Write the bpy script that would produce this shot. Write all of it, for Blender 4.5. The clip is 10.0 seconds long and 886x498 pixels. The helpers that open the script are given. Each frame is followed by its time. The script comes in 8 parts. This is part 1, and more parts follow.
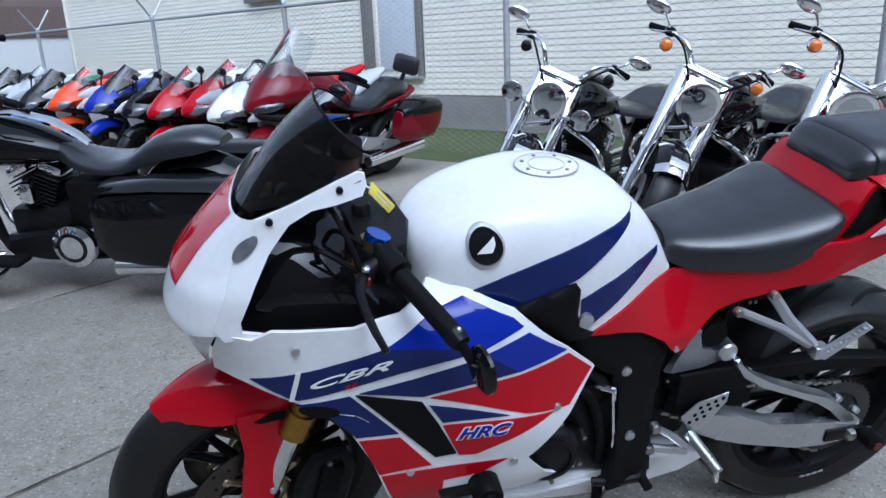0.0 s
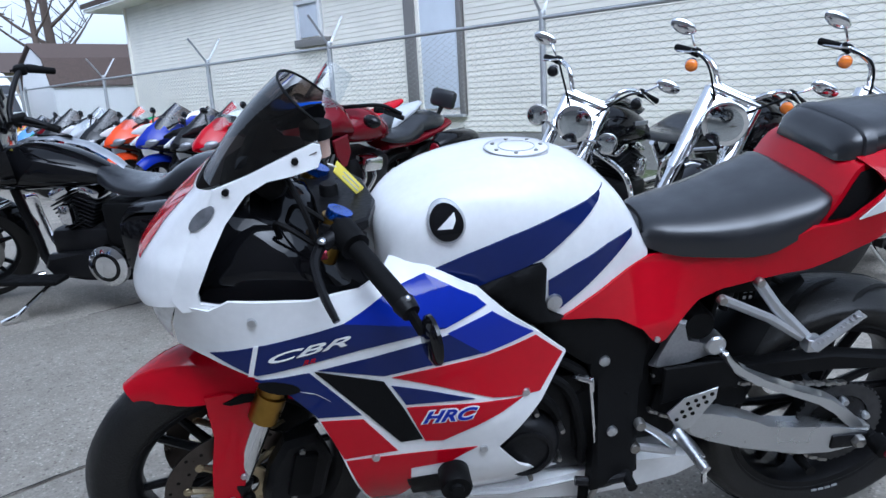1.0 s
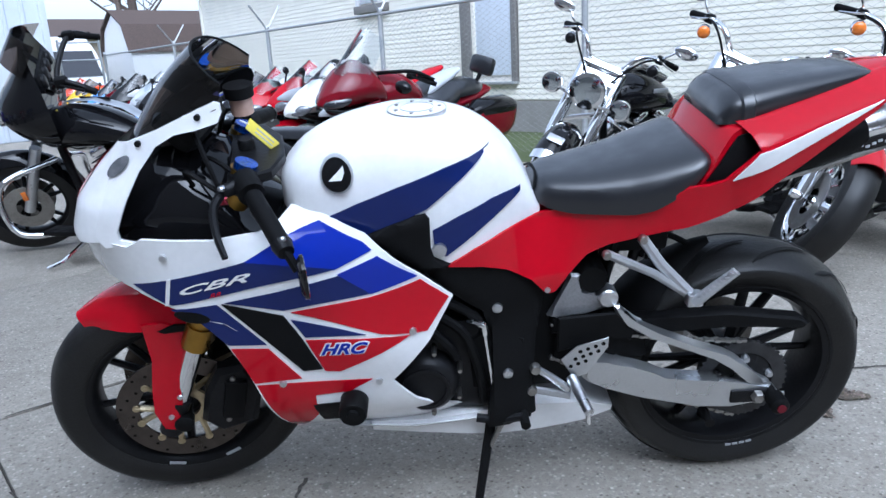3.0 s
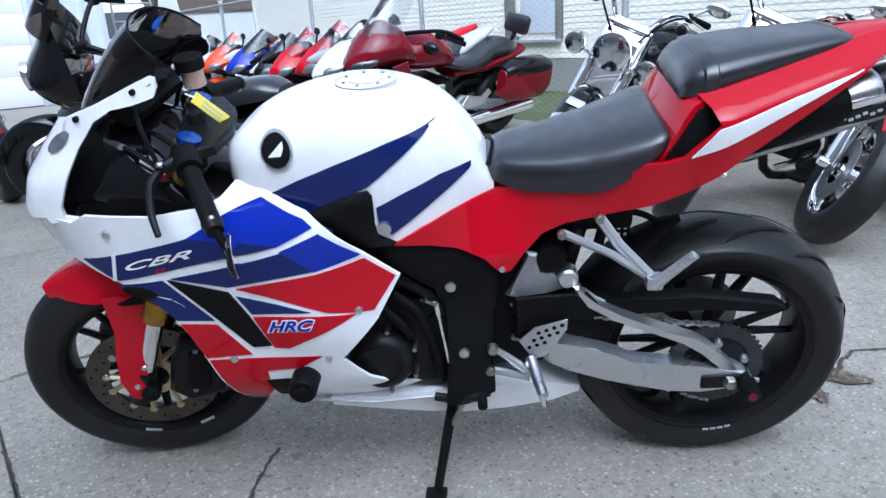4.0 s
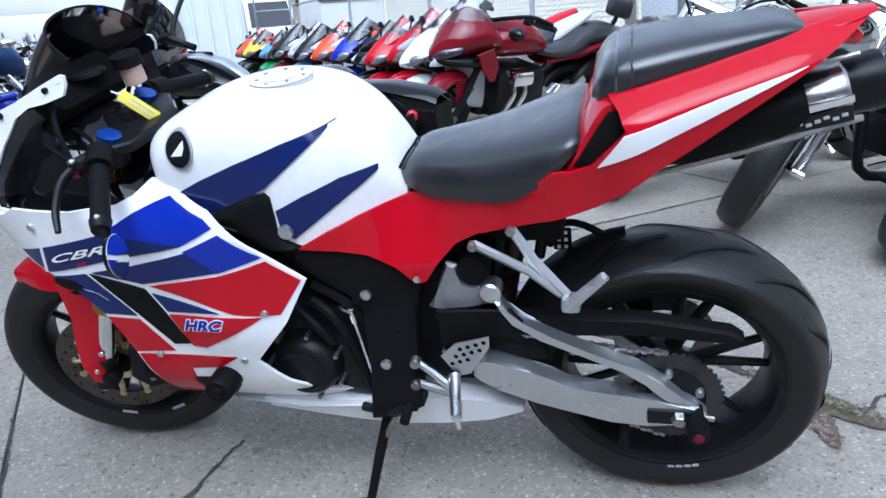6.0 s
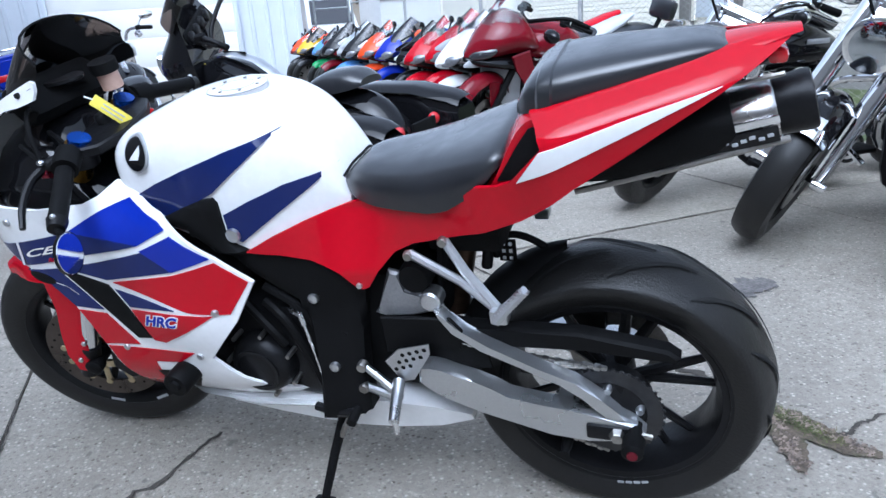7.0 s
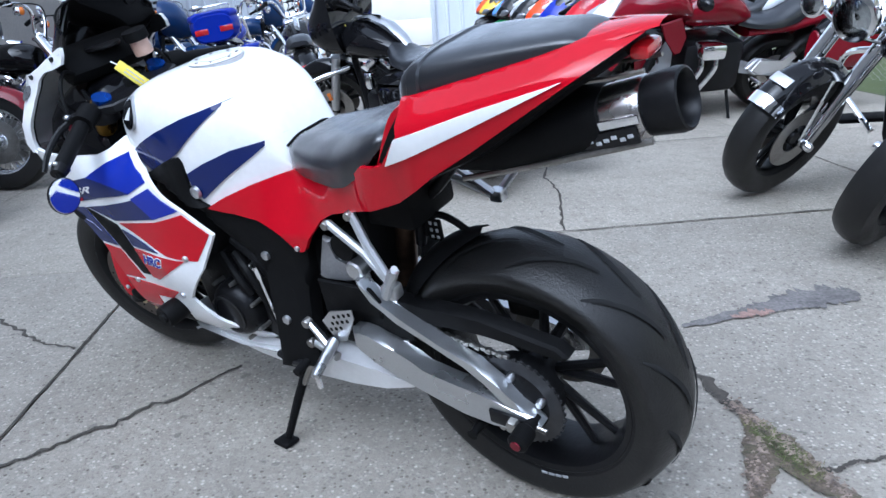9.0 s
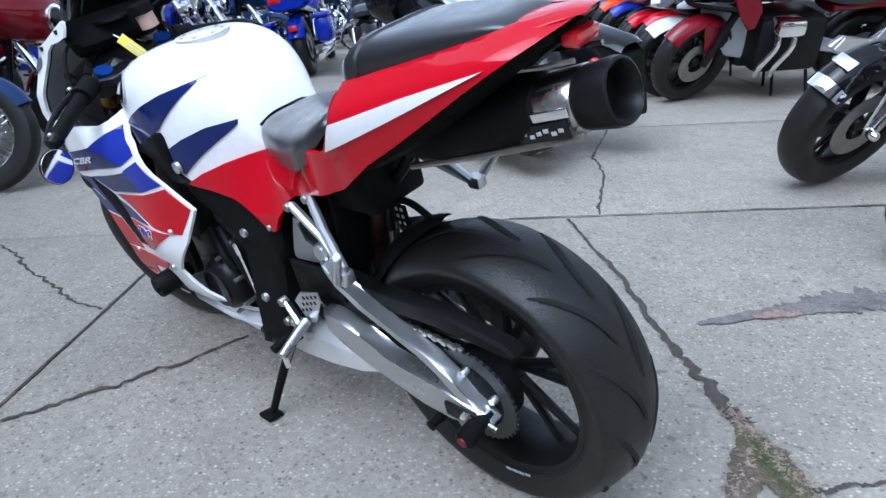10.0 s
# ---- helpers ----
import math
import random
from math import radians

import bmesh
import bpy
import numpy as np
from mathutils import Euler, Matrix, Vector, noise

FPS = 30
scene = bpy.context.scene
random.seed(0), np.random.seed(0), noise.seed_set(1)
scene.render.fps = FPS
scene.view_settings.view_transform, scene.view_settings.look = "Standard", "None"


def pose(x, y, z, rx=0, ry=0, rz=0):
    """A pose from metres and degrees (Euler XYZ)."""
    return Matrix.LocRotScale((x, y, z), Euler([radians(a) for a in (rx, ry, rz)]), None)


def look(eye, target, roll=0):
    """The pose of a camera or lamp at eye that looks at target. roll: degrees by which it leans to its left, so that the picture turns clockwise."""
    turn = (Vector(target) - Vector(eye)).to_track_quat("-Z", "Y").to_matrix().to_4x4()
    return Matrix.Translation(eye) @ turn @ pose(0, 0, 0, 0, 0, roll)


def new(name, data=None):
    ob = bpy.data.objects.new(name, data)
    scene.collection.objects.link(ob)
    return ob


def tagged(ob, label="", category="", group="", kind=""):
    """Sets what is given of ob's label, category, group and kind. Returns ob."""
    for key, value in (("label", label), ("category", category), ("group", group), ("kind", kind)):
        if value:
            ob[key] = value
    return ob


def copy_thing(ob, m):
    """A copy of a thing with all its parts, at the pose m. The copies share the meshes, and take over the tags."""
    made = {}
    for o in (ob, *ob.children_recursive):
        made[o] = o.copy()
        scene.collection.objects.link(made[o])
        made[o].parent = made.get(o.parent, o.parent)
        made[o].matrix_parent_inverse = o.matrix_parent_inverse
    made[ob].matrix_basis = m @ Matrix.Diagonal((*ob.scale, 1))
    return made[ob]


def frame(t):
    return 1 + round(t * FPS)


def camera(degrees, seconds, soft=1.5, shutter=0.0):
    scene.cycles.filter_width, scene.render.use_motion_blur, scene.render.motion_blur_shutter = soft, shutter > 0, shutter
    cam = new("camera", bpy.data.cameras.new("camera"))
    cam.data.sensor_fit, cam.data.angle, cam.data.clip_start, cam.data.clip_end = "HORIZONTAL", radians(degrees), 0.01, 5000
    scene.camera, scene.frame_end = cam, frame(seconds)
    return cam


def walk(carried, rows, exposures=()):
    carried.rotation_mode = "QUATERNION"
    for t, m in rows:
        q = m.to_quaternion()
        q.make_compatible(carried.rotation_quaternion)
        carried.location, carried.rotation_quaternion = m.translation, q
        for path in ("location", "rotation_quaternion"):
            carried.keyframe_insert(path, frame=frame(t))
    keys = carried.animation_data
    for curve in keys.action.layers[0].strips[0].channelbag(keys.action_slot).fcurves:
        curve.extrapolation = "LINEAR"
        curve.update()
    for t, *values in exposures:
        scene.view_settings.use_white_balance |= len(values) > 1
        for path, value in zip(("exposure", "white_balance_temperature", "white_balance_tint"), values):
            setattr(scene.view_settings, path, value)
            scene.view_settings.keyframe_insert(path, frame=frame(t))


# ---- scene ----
cam = camera(64.2, 10.0)
PATH = [
    (0, (-0.394, -1.549, 1.182), (-0.223, 0.364, 0.626), -2.5),
    (0.3, (-0.363, -1.553, 1.133), (-0.238, 0.342, 0.692), -3.04),
    (0.5, (-0.335, -1.557, 1.105), (-0.225, 0.394, 0.676), -3.4),
    (0.8, (-0.279, -1.568, 1.073), (-0.211, 0.341, 0.681), -3.34),
    (1, (-0.242, -1.58, 1.059), (-0.212, 0.373, 0.63), -3.3),
    (1.2, (-0.213, -1.597, 1.051), (-0.247, 0.299, 0.596), -3.1),
    (1.5, (-0.168, -1.64, 1.045), (-0.269, 0.3, 0.572), -2.8),
    (1.8, (-0.105, -1.705, 1.043), (-0.248, 0.182, 0.571), -2.5),
    (2, (-0.061, -1.735, 1.042), (-0.214, 0.196, 0.546), -2.3),
    (2.2, (-0.024, -1.746, 1.042), (-0.157, 0.138, 0.556), -2.5),
    (2.5, (0.023, -1.749, 1.04), (-0.102, 0.186, 0.549), -2.8),
    (2.7, (0.054, -1.735, 1.035), (-0.078, 0.2, 0.547), -2.9),
    (3.8, (0.246, -1.649, 1.045), (-0.055, 0.235, 0.446), -3.5),
    (4, (0.302, -1.634, 1.048), (-0.019, 0.245, 0.443), -3.7),
    (4.3, (0.393, -1.627, 1.052), (0.015, 0.203, 0.494), -3.76),
    (4.5, (0.445, -1.626, 1.055), (0.032, 0.25, 0.497), -3.8),
    (4.7, (0.482, -1.623, 1.058), (0.04, 0.198, 0.521), -4.28),
    (5, (0.524, -1.602, 1.06), (0.005, 0.254, 0.524), -5.0),
    (5.2, (0.554, -1.569, 1.05), (0.008, 0.228, 0.528), -5.0),
    (5.5, (0.605, -1.509, 1.033), (0.003, 0.316, 0.481), -5.0),
    (5.7, (0.64, -1.475, 1.033), (0.022, 0.284, 0.462), -4.88),
    (6, (0.697, -1.44, 1.034), (0.015, 0.336, 0.417), -4.7),
    (6.2, (0.738, -1.427, 1.037), (0.028, 0.334, 0.409), -4.6),
    (7.3, (0.98, -1.339, 1.045), (0.097, 0.354, 0.45), -4.3),
    (7.5, (1.029, -1.313, 1.031), (0.106, 0.363, 0.449), -4.2),
    (8, (1.131, -1.238, 1.031), (0.069, 0.334, 0.395), -3.8),
    (8.2, (1.167, -1.217, 1.034), (0.097, 0.277, 0.382), -4.04),
    (8.5, (1.232, -1.188, 1.044), (0.064, 0.283, 0.356), -4.4),
    (9, (1.374, -1.117, 1.052), (0.109, 0.277, 0.376), -3.8),
    (9.5, (1.446, -1.036, 1.05), (0.128, 0.31, 0.375), -3.6),
    (10, (1.507, -0.923, 1.056), (0.098, 0.29, 0.318), -3.6),
]
EXPOSURES = [(0.0, 0.63, 5020, 9), (2.0, 0.90, 5040, 9), (5.0, 1.13, 5050, 9), (7.5, 1.20, 5070, 9), (10.0, 1.16, 5080, 9)]
walk(cam, [(t, look(eye, target, roll)) for t, eye, target, roll in PATH], EXPOSURES)

# ---------- light ----------
SUN_EL, SUN_AZ = radians(52), radians(172)
world = bpy.data.worlds.new("sky")
scene.world = world
world.use_nodes = True
wn = world.node_tree.nodes
sky = wn.new("ShaderNodeTexSky")
sky.sky_type = "NISHITA"
sky.sun_disc = False
sky.sun_elevation = SUN_EL
sky.sun_rotation = SUN_AZ
sky.air_density, sky.dust_density, sky.ozone_density = 1.0, 3.0, 1.0
wn["Background"].inputs["Strength"].default_value = 0.15
veil = wn.new("ShaderNodeHueSaturation")
veil.inputs["Saturation"].default_value = 0.16
world.node_tree.links.new(sky.outputs["Color"], veil.inputs["Color"])
world.node_tree.links.new(veil.outputs["Color"], wn["Background"].inputs["Color"])
sun_data = bpy.data.lights.new("sun", "SUN")
sun_data.energy, sun_data.angle, sun_data.color = 1.2, radians(60), (1.0, 0.95, 0.89)
sun = new("sun", sun_data)
sun.matrix_world = look((0, 0, 30), Vector((0, 0, 30)) - Vector((math.sin(SUN_AZ) * math.cos(SUN_EL), math.cos(SUN_AZ) * math.cos(SUN_EL), math.sin(SUN_EL))))

# ---------- materials ----------
MATS = {}


def mat(name, color, rough=0.5, metal=0.0, coat=0.0, var=0.12, scale=6.0, bump=0.0, bscale=60.0, trans=0.0, ior=1.45, dirt=0.0, dirtcol=(0.09, 0.075, 0.06)):
    """A procedural surface: base colour varied at two scales, optional relief and dirt."""
    if name in MATS:
        return MATS[name]
    m = bpy.data.materials.new(name)
    m.use_nodes = True
    nt = m.node_tree
    p = nt.nodes["Principled BSDF"]
    L = nt.links.new
    p.inputs["Roughness"].default_value = rough
    p.inputs["Metallic"].default_value = metal
    p.inputs["Coat Weight"].default_value = coat
    p.inputs["Coat Roughness"].default_value = 0.04
    p.inputs["Transmission Weight"].default_value = trans
    p.inputs["IOR"].default_value = ior
    tc = nt.nodes.new("ShaderNodeTexCoord")
    n1 = nt.nodes.new("ShaderNodeTexNoise")
    n1.inputs["Scale"].default_value, n1.inputs["Detail"].default_value = scale, 6
    n2 = nt.nodes.new("ShaderNodeTexNoise")
    n2.inputs["Scale"].default_value, n2.inputs["Detail"].default_value = bscale, 4
    L(tc.outputs["Object"], n1.inputs["Vector"])
    L(tc.outputs["Object"], n2.inputs["Vector"])
    add = nt.nodes.new("ShaderNodeMath")
    add.operation = "ADD"
    L(n1.outputs["Fac"], add.inputs[0])
    L(n2.outputs["Fac"], add.inputs[1])
    mr = nt.nodes.new("ShaderNodeMapRange")
    mr.inputs["From Min"].default_value, mr.inputs["From Max"].default_value = 0.6, 1.4
    mr.inputs["To Min"].default_value, mr.inputs["To Max"].default_value = 1 - var, 1 + var
    L(add.outputs[0], mr.inputs["Value"])
    mul = nt.nodes.new("ShaderNodeVectorMath")
    mul.operation = "SCALE"
    mul.inputs[0].default_value = color
    L(mr.outputs["Result"], mul.inputs["Scale"])
    out = mul.outputs["Vector"]
    if dirt:
        n3 = nt.nodes.new("ShaderNodeTexNoise")
        n3.inputs["Scale"].default_value, n3.inputs["Detail"].default_value, n3.inputs["Roughness"].default_value = scale * 0.35, 8, 0.7
        L(tc.outputs["Object"], n3.inputs["Vector"])
        r3 = nt.nodes.new("ShaderNodeMapRange")
        r3.inputs["From Min"].default_value, r3.inputs["From Max"].default_value = 0.5, 0.72
        r3.inputs["To Max"].default_value = dirt
        L(n3.outputs["Fac"], r3.inputs["Value"])
        mx = nt.nodes.new("ShaderNodeMix")
        mx.data_type = "RGBA"
        L(r3.outputs["Result"], mx.inputs["Factor"])
        L(out, mx.inputs["A"])
        mx.inputs["B"].default_value = (*dirtcol, 1)
        out = mx.outputs["Result"]
    L(out, p.inputs["Base Color"])
    rr = nt.nodes.new("ShaderNodeMapRange")
    rr.inputs["From Min"].default_value, rr.inputs["From Max"].default_value = 0.3, 0.7
    rr.inputs["To Min"].default_value, rr.inputs["To Max"].default_value = max(rough * 0.75, 0.02), min(rough * 1.3, 1)
    L(n1.outputs["Fac"], rr.inputs["Value"])
    L(rr.outputs["Result"], p.inputs["Roughness"])
    if bump:
        b = nt.nodes.new("ShaderNodeBump")
        b.inputs["Strength"].default_value, b.inputs["Distance"].default_value = bump, 0.004
        L(n2.outputs["Fac"], b.inputs["Height"])
        L(b.outputs["Normal"], p.inputs["Normal"])
    MATS[name] = m
    return m


def paint(name, color, rough=0.22, var=0.05):
    m = mat(name, color, rough, 0.0, 0.85, var, 9.0)
    m.node_tree.nodes["Principled BSDF"].inputs["Specular IOR Level"].default_value = 0.0
    m.node_tree.nodes["Principled BSDF"].inputs["Coat IOR"].default_value = 1.42
    return m


WHITE = paint("white_paint", (0.80, 0.80, 0.80))
RED = paint("red_paint", (0.42, 0.001, 0.010))
NAVY = paint("navy_paint", (0.008, 0.016, 0.098))
BLUE = paint("blue_paint", (0.012, 0.026, 0.31))
BLACKP = paint("black_paint", (0.006, 0.006, 0.007))
MAROON = paint("dark_red_paint", (0.15, 0.004, 0.011))
BLACK = mat("black_plastic", (0.006, 0.006, 0.0063), 0.55, 0, 0, 0.3, 20, 0.12, 300)
SATIN = mat("satin_black_metal", (0.010, 0.010, 0.011), 0.36, 0.2, 0, 0.3, 14, 0.15, 120)
RUBBER = mat("tyre_rubber", (0.009, 0.0088, 0.0086), 0.40, 0, 0, 0.25, 9, 0.3, 220, dirt=0.07, dirtcol=(0.10, 0.09, 0.08))
SEATV = mat("black_vinyl", (0.008, 0.009, 0.012), 0.45, 0, 1.0, 0.2, 14, 0.06, 420)
SEATV.node_tree.nodes["Principled BSDF"].inputs["Coat Roughness"].default_value = 0.24
CHROME = mat("chrome", (0.86, 0.87, 0.89), 0.06, 1.0, 0, 0.06, 6)
ALU = mat("brushed_aluminium", (0.62, 0.63, 0.65), 0.34, 1.0, 0, 0.12, 10, 0.12, 260)
SILVER = mat("silver_painted_metal", (0.50, 0.51, 0.53), 0.35, 0.6, 0.2, 0.08, 8)
GOLD = mat("gold_anodised_metal", (0.36, 0.21, 0.04), 0.3, 1.0, 0, 0.15, 16)
BRASS = mat("pale_gold_disc_carrier", (0.56, 0.47, 0.30), 0.36, 1.0, 0, 0.2, 20)
STEEL = mat("worn_steel", (0.36, 0.35, 0.33), 0.4, 1.0, 0, 0.2, 18, 0.2, 160, dirt=0.5)
BLUEAN = mat("blue_anodised_metal", (0.02, 0.10, 0.55), 0.25, 0.8, 0.3, 0.1, 10)
REDAN = mat("red_anodised_metal", (0.20, 0.015, 0.03), 0.3, 0.8, 0.2, 0.1, 10)
YELLOW = mat("yellow_tag", (0.72, 0.60, 0.07), 0.6, 0, 0, 0.08, 12)
AMBER = mat("amber_lens", (0.75, 0.20, 0.02), 0.15, 0, 0.6, 0.1, 12)
REDLENS = mat("red_lens", (0.45, 0.01, 0.015), 0.12, 0, 0.8, 0.1, 12)
LENS = mat("headlamp_glass", (0.80, 0.82, 0.84), 0.18, 0.35, 0.8, 0.3, 45)
LAMPG = mat("grey_lamp_lens", (0.17, 0.175, 0.19), 0.12, 0.3, 0.8, 0.3, 60)
DISH = mat("bright_reflector", (0.92, 0.93, 0.94), 0.42, 0.6, 0, 0.15, 70)
PINK = mat("stained_fluid_bottle", (0.55, 0.36, 0.28), 0.4, 0, 0.2, 0.12, 25)
GREYP = mat("grey_decal", (0.42, 0.43, 0.45), 0.4)
CONCRETE = None
SOIL = mat("joint_dirt", (0.055, 0.048, 0.040), 0.95, 0, 0, 0.4, 12, 0.8, 60)
STAIN = mat("dark_patch_mortar", (0.14, 0.13, 0.125), 0.9, 0, 0, 0.6, 14, 1.0, 90, dirt=0.8, dirtcol=(0.055, 0.05, 0.047))
GRASSM = mat("dry_grass", (0.075, 0.095, 0.035), 0.9, 0, 0, 0.4, 5, 0.8, 40)
SIDING = mat("cream_vinyl_siding", (0.88, 0.84, 0.74), 0.55, 0, 0, 0.06, 2.5, 0.1, 60, dirt=0.12, dirtcol=(0.4, 0.38, 0.33))
FOUND = mat("foundation_concrete", (0.26, 0.25, 0.235), 0.9, 0, 0, 0.25, 4, 0.6, 50)
GALV = mat("galvanised_steel", (0.42, 0.43, 0.44), 0.5, 0.5, 0, 0.2, 12)
TRIMG = mat("grey_door_trim", (0.20, 0.19, 0.18), 0.6)
DOORW = mat("white_door_paint", (0.66, 0.70, 0.76), 0.4, 0, 0.2, 0.06, 4)
METALW = mat("white_corrugated_metal", (0.62, 0.66, 0.72), 0.4, 0.1, 0, 0.06, 3)
GARAGE = mat("cream_garage_door", (0.86, 0.85, 0.82), 0.5, 0, 0, 0.05, 2)
ROOFB = mat("brown_shingles", (0.085, 0.06, 0.05), 0.9, 0, 0, 0.35, 30, 0.8, 30)
BARK = mat("tree_bark", (0.10, 0.075, 0.06), 0.9, 0, 0, 0.3, 14, 0.8, 30)


def concrete(name, color):
    """Worn concrete: exposed stones, pits, broad stains, and each slab a little different."""
    m = bpy.data.materials.new(name)
    m.use_nodes = True
    nt = m.node_tree
    N, L = nt.nodes.new, nt.links.new
    p = nt.nodes["Principled BSDF"]
    p.inputs["Roughness"].default_value = 0.88
    tc = N("ShaderNodeTexCoord")

    def noise_(scale, detail, rough):
        n = N("ShaderNodeTexNoise")
        n.inputs["Scale"].default_value, n.inputs["Detail"].default_value, n.inputs["Roughness"].default_value = scale, detail, rough
        L(tc.outputs["Object"], n.inputs["Vector"])
        return n.outputs["Fac"]

    def remap(v, a, b, c, d):
        n = N("ShaderNodeMapRange")
        for k, x in (("From Min", a), ("From Max", b), ("To Min", c), ("To Max", d)):
            n.inputs[k].default_value = x
        L(v, n.inputs["Value"])
        return n.outputs["Result"]

    def maths(op, a, b):
        n = N("ShaderNodeMath")
        n.operation = op
        for k, x in ((0, a), (1, b)):
            if isinstance(x, float):
                n.inputs[k].default_value = x
            else:
                L(x, n.inputs[k])
        return n.outputs[0]

    def mix(f, a, b):
        n = N("ShaderNodeMix")
        n.data_type = "RGBA"
        L(f, n.inputs["Factor"])
        for k, x in (("A", a), ("B", b)):
            if isinstance(x, tuple):
                n.inputs[k].default_value = (*x, 1)
            else:
                L(x, n.inputs[k])
        return n.outputs["Result"]

    vor = N("ShaderNodeTexVoronoi")
    vor.inputs["Scale"].default_value = 82
    L(tc.outputs["Object"], vor.inputs["Vector"])
    sep = N("ShaderNodeSeparateColor")
    L(vor.outputs["Color"], sep.inputs["Color"])
    stone = maths("MULTIPLY", remap(vor.outputs["Distance"], 0.25, 0.45, 1.0, 0.0), remap(sep.outputs[0], 0.30, 0.45, 0.0, 1.0))
    tone = mix(sep.outputs[1], (0.08, 0.065, 0.05), (0.55, 0.50, 0.43))
    base = mix(remap(noise_(1.3, 8, 0.65), 0.35, 0.7, 0.0, 1.0), color, tuple(c * 0.70 for c in color))
    base = mix(remap(noise_(9.0, 6, 0.7), 0.48, 0.68, 0.0, 0.6), base, tuple(c * 0.55 for c in color))
    base = mix(remap(noise_(45.0, 6, 0.85), 0.42, 0.62, 0.0, 0.75), base, tuple(c * 0.58 for c in color))
    base = mix(remap(noise_(48.0, 4, 0.7), 0.56, 0.70, 0.0, 0.5), base, tuple(min(c * 1.45, 0.6) for c in color))
    base = mix(maths("MULTIPLY", stone, 0.85), base, tone)
    pit = remap(noise_(160.0, 3, 0.6), 0.60, 0.68, 0.0, 0.55)
    base = mix(pit, base, (0.08, 0.075, 0.07))
    base = mix(remap(noise_(24.0, 2, 0.5), 0.66, 0.71, 0.0, 0.65), base, (0.11, 0.10, 0.09))
    base = mix(remap(noise_(3.2, 7, 0.75), 0.55, 0.70, 0.0, 0.45), base, (0.20, 0.175, 0.145))
    info = N("ShaderNodeObjectInfo")
    sc = N("ShaderNodeVectorMath")
    sc.operation = "SCALE"
    L(base, sc.inputs[0])
    L(remap(info.outputs["Random"], 0.0, 1.0, 0.92, 1.06), sc.inputs["Scale"])
    L(sc.outputs["Vector"], p.inputs["Base Color"])
    b = N("ShaderNodeBump")
    b.inputs["Strength"].default_value, b.inputs["Distance"].default_value = 0.7, 0.003
    L(maths("ADD", maths("MULTIPLY", stone, 0.6), noise_(120.0, 5, 0.7)), b.inputs["Height"])
    L(b.outputs["Normal"], p.inputs["Normal"])
    return m


CONCRETE = concrete("weathered_concrete", (0.362, 0.330, 0.280))
EXH = mat("titanium_exhaust", (0.45, 0.43, 0.42), 0.22, 1.0, 0, 0.15, 8)

for m_, lev in ((BLACK, 0.10), (SATIN, 0.22), (RUBBER, 0.42), (SEATV, 0.35)):
    m_.node_tree.nodes["Principled BSDF"].inputs["Specular IOR Level"].default_value = lev


def glass(name, tint, amount):
    """Thin tinted acrylic: part seen through, part gloss."""
    m = bpy.data.materials.new(name)
    m.use_nodes = True
    nt = m.node_tree
    nt.nodes.remove(nt.nodes["Principled BSDF"])
    out = nt.nodes["Material Output"]
    tr = nt.nodes.new("ShaderNodeBsdfTransparent")
    tr.inputs["Color"].default_value = (*tint, 1)
    gl = nt.nodes.new("ShaderNodeBsdfGlossy")
    gl.inputs["Roughness"].default_value = 0.06
    fr = nt.nodes.new("ShaderNodeFresnel")
    fr.inputs["IOR"].default_value = amount
    mx = nt.nodes.new("ShaderNodeMixShader")
    nt.links.new(fr.outputs["Fac"], mx.inputs["Fac"])
    nt.links.new(tr.outputs[0], mx.inputs[1])
    nt.links.new(gl.outputs[0], mx.inputs[2])
    nt.links.new(mx.outputs[0], out.inputs["Surface"])
    return m


SMOKE = glass("smoked_acrylic", (0.13, 0.10, 0.085), 1.6)
CLEAR = glass("clear_acrylic", (0.80, 0.83, 0.85), 1.7)

# ---------- mesh helpers ----------


def B():
    return bmesh.new()


def part(name, bm, material, parent=None, label="", smooth=42):
    """Links a bmesh as one mesh object, under a thing or a part."""
    bmesh.ops.recalc_face_normals(bm, faces=bm.faces)
    for f in bm.faces:
        f.smooth = smooth > 0
    for e in bm.edges:
        if len(e.link_faces) == 2 and e.calc_face_angle(0) > radians(smooth):
            e.smooth = False
    me = bpy.data.meshes.new(name)
    bm.to_mesh(me)
    bm.free()
    me.materials.append(material)
    ob = new(name, me)
    if parent is not None:
        ob.parent = parent
    if label:
        ob["label"] = label
    return ob


def thing(name, m, label, category, group=""):
    ob = new(name)
    ob.matrix_world = m
    ob.empty_display_size = 0.2
    return tagged(ob, label, category, group)


def ring_faces(bm, rings, close=True, cap=True):
    n = len(rings[0])
    for a, b in zip(rings[:-1], rings[1:]):
        for i in range(n if close else n - 1):
            j = (i + 1) % n
            try:
                bm.faces.new((a[i], a[j], b[j], b[i]))
            except ValueError:
                pass
    if cap and close:
        for r in (rings[0], rings[-1]):
            try:
                bm.faces.new(r)
            except ValueError:
                pass


def loft(bm, sections, close=True, cap=True):
    ring_faces(bm, [[bm.verts.new(p) for p in s] for s in sections], close, cap)
    return bm


